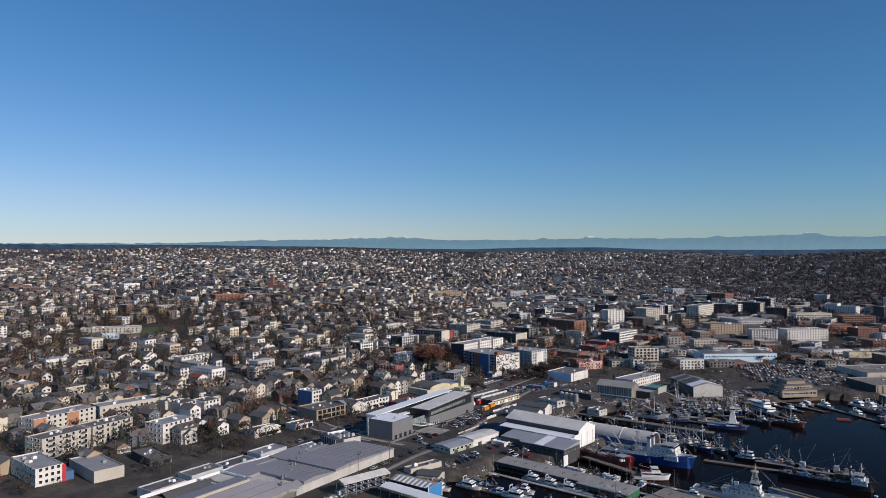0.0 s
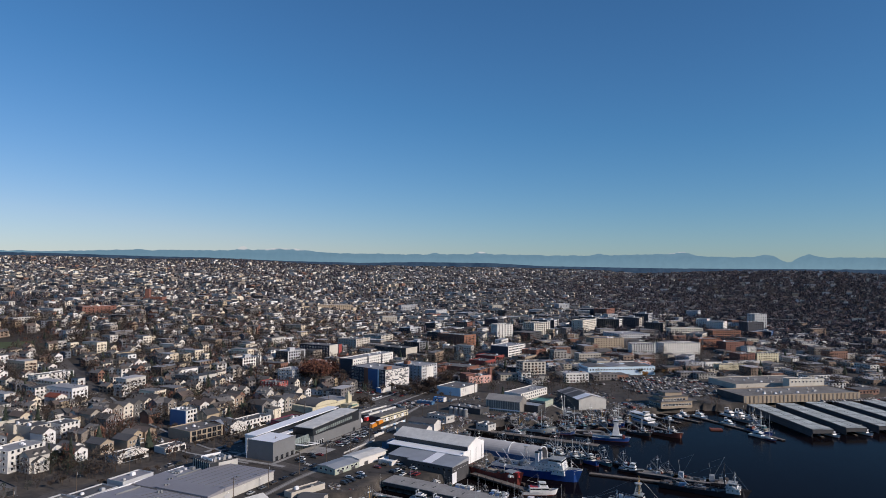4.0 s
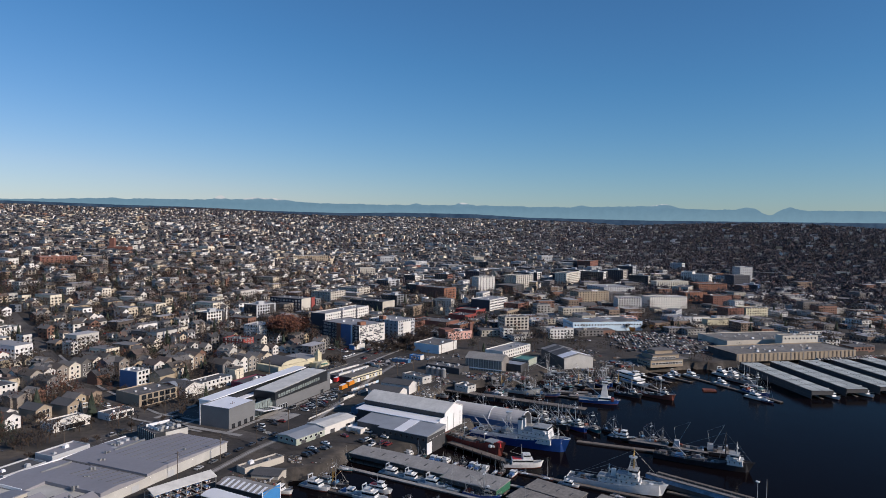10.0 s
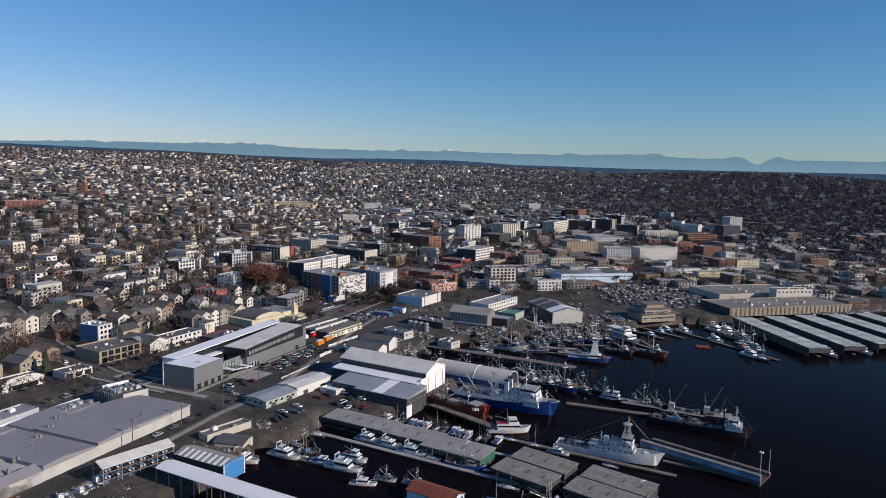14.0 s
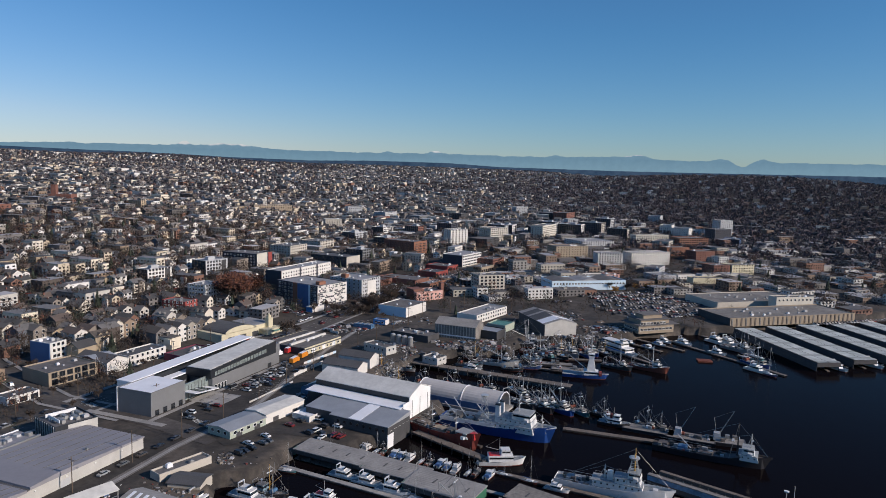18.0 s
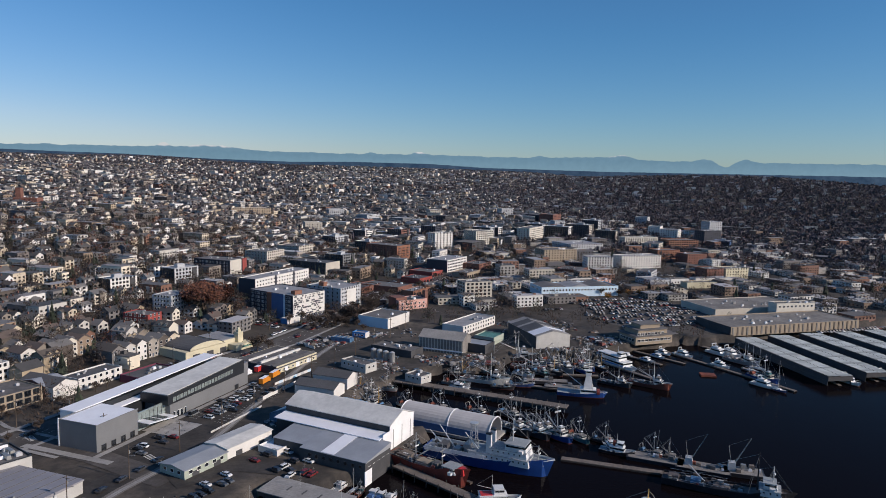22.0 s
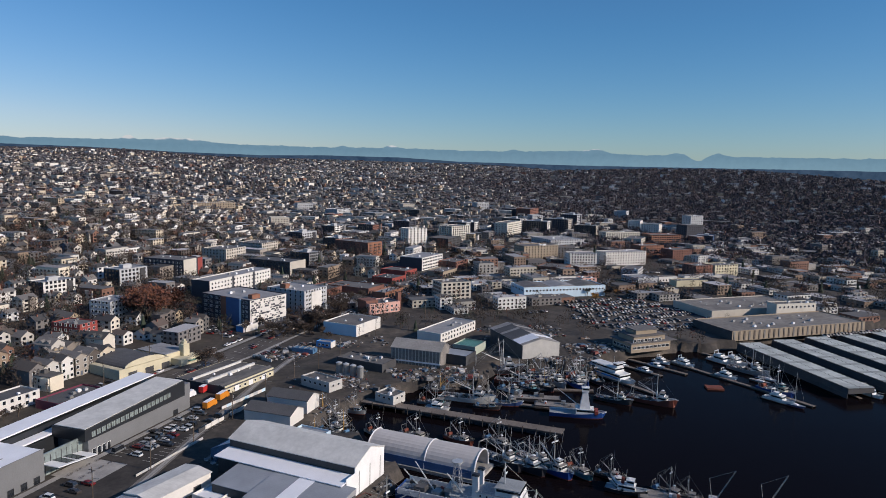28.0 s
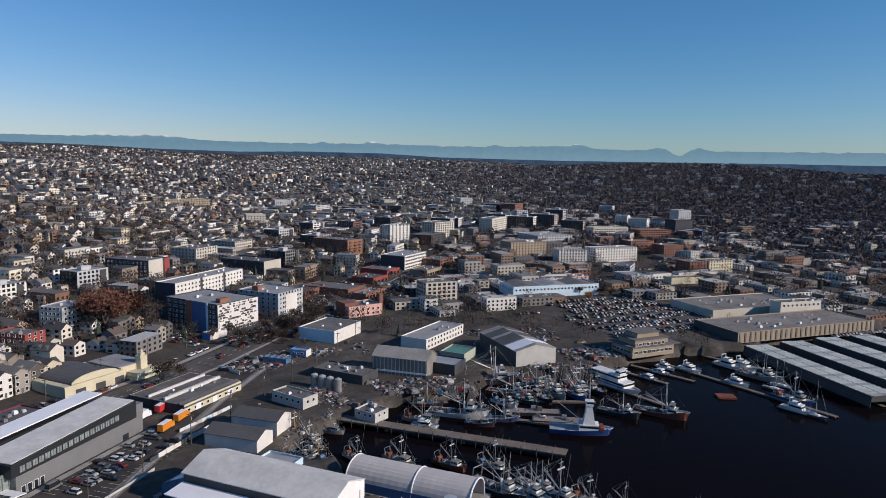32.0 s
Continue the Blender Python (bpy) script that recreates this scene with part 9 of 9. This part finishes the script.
def scatter_houses():
    rng = random.Random(11)
    count = 0
    kinds = (0, 1, 2, 3, 4, 5, 6, 7, 6, 5, 0)
    far = []
    for j in range(2, 340):
        for i in range(-360, 450):
            # rows follow the street grid
            s, w = i * 11.0, j * 19.5 + (5 if j % 2 else 0)
            x, y = along(-85, 368, G1, s + rng.uniform(-2, 2), w + rng.uniform(-3, 3))
            d = math.hypot(x, y)
            th = math.degrees(math.atan2(x, y))
            if y < 272 or (y < 300 and x > -235) or d > 3900 or th < -48 or th > 62 or d < 230:
                continue
            if d > 2000 and rng.random() < 0.15 + (d - 2000) / 4200:
                continue
            far.append((x, y, d, th))
    # east of the main street the town goes on as low blocks, and as houses on the shaded hill
    for step_s, step_w, near, beyond in ((21.0, 20.0, 0, 1500), (13.0, 26.0, 1500, 2750)):
        for j in range(-int(5400 / step_w), 2):
            for i in range(-int(1200 / step_s), int(6000 / step_s)):
                x, y = along(-85, 368, G1, i * step_s + rng.uniform(-3, 3), j * step_w + rng.uniform(-3, 3))
                d = math.hypot(x, y)
                th = math.degrees(math.atan2(x, y))
                if y < 480 or d < near or d > beyond or th > 62 or x < 60 or in_water([x], [y])[0]:
                    continue
                far.append((x, y, d, th))
    far.sort(key=lambda p: p[2])
    town = Town()
    xs, ys = np.array([p[0] for p in far]), np.array([p[1] for p in far])
    zs = slope(xs, ys)
    for (x, y, d, th), z in zip(far, zs):
        side = th > 8 and d < 1500 and (x - 75) * 0.84 - (y - 602) * 0.54 > 0
        if not free(x, y, (2.0 if side else 5.0) if d < 900 else 0.0):
            continue
        if near_road(x, y, 10.0) or (x > 200 and y < 506) or (x < 265 and y < 592 and x > 20):
            continue
        wooded = noise.noise(Vector((x * 0.004, y * 0.004, 0.5)))
        if rng.random() < (0.06 if d < 1200 else 0.26 if th < 2 else 0.15) + (0.0 if side else max(0.0, wooded) * 1.1) + (0.16 + (d - 1900) / 5500 if d > 1900 and th < 4 else 0.06 if d > 1900 else 0):
            continue
        if side and th > 26 and rng.random() < 0.35:
            continue
        if th > 12 and d > 1550 and rng.random() < 0.05 + 0.65 * min(1, (th - 12) / 26):
            continue
        ang = G1 + rng.choice((90, 90, 90, 0, 270, 180)) if not side else G2 + rng.choice((0, 90))
        if count < 112 and not side and th < 10:
            house(rng.choice(kinds), x, y, ang)
            count += 1
            continue
        a = radians(ang)
        at = (x, y, math.cos(a), math.sin(a))
        if side:
            L, W, h = rng.uniform(10, 30), rng.uniform(9, 17), rng.uniform(3.4, 6.0)
            if rng.random() < 0.14:
                h = rng.uniform(8, 13)
            if not all(free(*along(x, y, ang, u * L, v * W), 1.0) for u, v in ((0.5, 0.5), (1, 0), (1, 1), (0, 1), (0.5, 1), (0.5, 0))):
                continue
            town.block(at, L, W, z - 2, z + h, 4, 5)
            town.panes(at, L, W, z, h, 0)
            for k in range(rng.randint(0, 3)):
                u, v, q = rng.uniform(1, L - 3), rng.uniform(1, W - 3), rng.uniform(0.8, 2.4)
                town.block((*along(x, y, ang, u, v), at[2], at[3]), q * 1.2, q, z + h, z + h + q * 0.7, 4, 5, 0.0)
            if rng.random() < 0.3:
                town.block((*along(x, y, ang, L, 0), at[2], at[3]), L * 0.4, W * 0.7, z - 2, z + h * 0.65, 4, 5)
            continue
        L, W, h, rise = rng.uniform(8, 12.5), rng.uniform(6.5, 9), rng.choice((3.4, 5.6, 6.0, 6.4, 8.4)), rng.uniform(1.5, 2.8)
        kind = rng.random()
        if kind < 0.12:
            L, W, h = rng.uniform(14, 30), rng.uniform(9, 14), rng.uniform(7, 11)
            town.block(at, L, W, z - 2, z + h, 0, 5)
        elif kind < 0.22:
            town.block(at, L * 0.8, W * 0.8, z - 2, z + h + 1, 0, 5)
        elif kind < 0.36:
            town.hip(at, L, W, z, h, rise)
        else:
            town.gable(at, L, W, z, h, rise)
            if d < 1700 and kind < 0.8:
                # a lower wing with its own gable
                b = radians(ang + 90)
                town.gable((*along(x, y, ang, L * rng.uniform(0.6, 0.9), -1.5), math.cos(b), math.sin(b)), W * 0.7, L * 0.42, z, h - 0.4, rise * 0.7)
            if d < 1300 and kind > 0.6:
                town.block((*along(x, y, ang, -2.0, W * 0.15), at[2], at[3]), 2.0, W * 0.7, z - 1, z + 2.6, 0, 1, 0.2)
            if d < 1300:
                town.block((*along(x, y, ang, L * 0.6, W * 0.6), at[2], at[3]), 0.9, 0.7, z + h, z + h + rise + 0.7, 6, 6, 0.0)
        if d < 1900:
            town.panes(at, L, W, z, h, 2 if kind >= 0.12 else 0)
    me = bpy.data.meshes.new("far_houses")
    me.from_pydata(town.v, [], town.f)
    for m in ("far_wall", "far_roof", "glass", "roof_white", "low_wall", "low_roof", "brick"):
        me.materials.append(M[m])
    me.polygons.foreach_set("material_index", town.m)
    me.update()
    tagged(new("far_houses", me), "thousands of small houses in cream, white and brown on the hillside", "houses", "", "stuff")


scatter_houses()


class Crowns:
    """Collects the sprays and tiers of many trees into one mesh."""

    def __init__(self, seed):
        self.rng, self.v, self.f, self.m, self.n = np.random.default_rng(seed), [], [], [], 0

    def bare(self, x, y, z, h, r, slot, k):
        """A crown of k thin sprays on a trunk."""
        g = self.rng
        a, b = g.uniform(0, 6.283, k), np.sqrt(g.uniform(0.02, 1, k))
        up = g.uniform(0.28, 1.0, k)
        q = r * b * np.sqrt(np.clip(1.15 - (up - 0.55) ** 2 * 4.2, 0.05, 1))
        c = np.stack([x + q * np.cos(a), y + q * np.sin(a), z + h * up], -1)
        wide = r * 0.035 * (110 / k) ** 0.5
        d = g.normal(size=(k, 3)) * r * 0.16 * (110 / k) ** 0.4
        e = g.normal(size=(k, 3)) * wide
        d[:, 2] = np.abs(d[:, 2]) + r * 0.08
        self.v.extend(map(tuple, np.stack([c - e, c + e, c + d], 1).reshape(-1, 3)))
        self.v.extend(((x - 0.25, y, z), (x + 0.25, y, z), (x, y, z + h * 0.6)))
        n = self.n
        self.f.extend((n + 3 * i, n + 3 * i + 1, n + 3 * i + 2) for i in range(k + 1))
        self.m.extend([slot] * (k + 1))
        self.n += 3 * (k + 1)

    def puff(self, x, y, z, h, r, slot, k):
        """A far crown: k broken clumps, each a bent pair of faces."""
        g = self.rng
        a, q = g.uniform(0, 6.283, k), r * np.sqrt(g.uniform(0.02, 0.8, k))
        c = np.stack([x + q * np.cos(a), y + q * np.sin(a), z + h * g.uniform(0.3, 0.9, k)], -1)
        d = g.normal(size=(k, 4, 3)) * r * 0.36
        self.v.extend(map(tuple, (c[:, None] + d).reshape(-1, 3)))
        n = self.n
        for i in range(k):
            self.f += [(n + 4 * i, n + 4 * i + 1, n + 4 * i + 2), (n + 4 * i, n + 4 * i + 2, n + 4 * i + 3)]
        self.m.extend([slot] * (2 * k))
        self.n += 4 * k

    def fir(self, x, y, z, h, r, slot, tiers=3, sides=6):
        """An evergreen in ragged tiers."""
        g = self.rng
        n = self.n
        for k in range(tiers):
            f = k / tiers
            z0, z1, q = z + h * (0.05 + 0.78 * f), z + h * min(1.0, 0.42 + 0.78 * f), r * (1 - 0.82 * f)
            w = g.uniform(0, 6.3) + np.arange(sides) * 6.2832 / sides
            rr = q * g.uniform(0.6, 1.15, sides)
            self.v.extend(zip(x + rr * np.cos(w), y + rr * np.sin(w), z0 + g.uniform(-0.05, 0.05, sides) * h))
            self.v.append((x, y, z1))
            self.f.extend((n + i, n + (i + 1) % sides, n + sides) for i in range(sides))
            self.m.extend([slot] * sides)
            n += sides + 1
        self.n = n

    def build(self, name, materials, label):
        me = bpy.data.meshes.new(name)
        me.from_pydata(self.v, [], self.f)
        for m in materials:
            me.materials.append(M[m])
        me.polygons.foreach_set("material_index", self.m)
        me.update()
        tagged(new(name, me), label, "trees", "", "stuff")


def scatter_far_trees():
    """Bare and evergreen crowns between the houses and over the ridge."""
    rng = np.random.default_rng(4)
    near, far = Crowns(4), Crowns(7)

    def garden(x, y, h):
        u = rng.random()
        z = land(x, y) - 0.5
        if u < 0.05:
            near.fir(x, y, z, h * 1.15, h * 0.30, 1, 7, 9)
        elif u < 0.20:
            near.bare(x, y, z, h * 0.8, h * 0.34, 1, 110)
        elif u < 0.27:
            near.bare(x, y, z, h, h * 0.40, 2, 110)
        else:
            near.bare(x, y, z, h, h * 0.42, 0, 110)

    # the nearer streets and gardens
    N = 6400
    th, d = rng.uniform(-46, 62, N), np.sqrt(rng.uniform(330.0 ** 2, 1100.0 ** 2, N))
    for a, q in zip(th, d):
        x, y = q * math.sin(radians(a)), q * math.cos(radians(a))
        if y < 210 or (q < 560 and x > -60) or in_water([x], [y])[0] or not free(x, y, 3.0) or near_road(x, y, 9.0):
            continue
        if a > 8 and rng.random() < 0.35:
            continue
        garden(x, y, rng.uniform(6, 14))
    for i in range(4600):
        a, q = radians(rng.uniform(-46, 9)), math.sqrt(rng.uniform(350.0 ** 2, 1000.0 ** 2))
        x, y = q * math.sin(a), q * math.cos(a)
        if y < 300 or (x > -70 and q < 560) or not free(x, y, 3.0) or near_road(x, y, 7.0):
            continue
        garden(x, y, rng.uniform(4, 12))
    near.build("garden_trees", ("twigs", "conifer", "russet"), "bare brown garden trees with some evergreens and russet crowns")
    # the middle slope
    N = 19000
    th, d = np.radians(rng.uniform(-46, 62, N)), np.sqrt(rng.uniform(1050.0 ** 2, 2300.0 ** 2, N))
    x, y = d * np.sin(th), d * np.cos(th)
    z = slope(x, y) - 0.5
    deg = np.degrees(th)
    for i in range(N):
        if 8 < deg[i] and d[i] < 1450 and rng.random() < 0.35:
            continue
        if d[i] < 1200 and not free(x[i], y[i], 2.0):
            continue
        h = rng.uniform(5, 11.5)
        if rng.random() < 0.16:
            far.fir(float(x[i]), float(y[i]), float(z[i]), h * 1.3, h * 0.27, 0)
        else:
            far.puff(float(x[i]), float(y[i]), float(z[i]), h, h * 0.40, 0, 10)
    # thicker on the flats east of the basin
    for i in range(4200):
        a, q = radians(rng.uniform(22, 50)), math.sqrt(rng.uniform(1000.0 ** 2, 1750.0 ** 2))
        px, py = q * math.sin(a), q * math.cos(a)
        if not free(px, py, 2.0):
            continue
        h = rng.uniform(6, 12)
        far.puff(px, py, land(px, py) - 0.5, h, h * 0.42, 0, 10)
    # the upper slope, the ridge and the shaded hill
    N = 42000
    th = np.radians(np.where(rng.random(N) < 0.3, 14 + 48 * rng.random(N), rng.uniform(-46, 62, N)))
    d = np.where(np.degrees(th) > 14 + 10 * rng.random(N), rng.uniform(1600, 2800, N), np.sqrt(rng.uniform(2200.0 ** 2, 4250.0 ** 2, N)))
    x, y = d * np.sin(th), d * np.cos(th)
    z = slope(x, y) - 0.5
    for i in range(N):
        h = rng.uniform(6, 13)
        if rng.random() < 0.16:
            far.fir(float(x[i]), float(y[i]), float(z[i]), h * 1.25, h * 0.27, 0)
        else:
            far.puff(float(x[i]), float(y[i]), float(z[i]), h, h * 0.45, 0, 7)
    far.build("far_trees", ("far_wood",), "bare brown and dark evergreen trees over the hillside, tinted with blue haze")


scatter_far_trees()
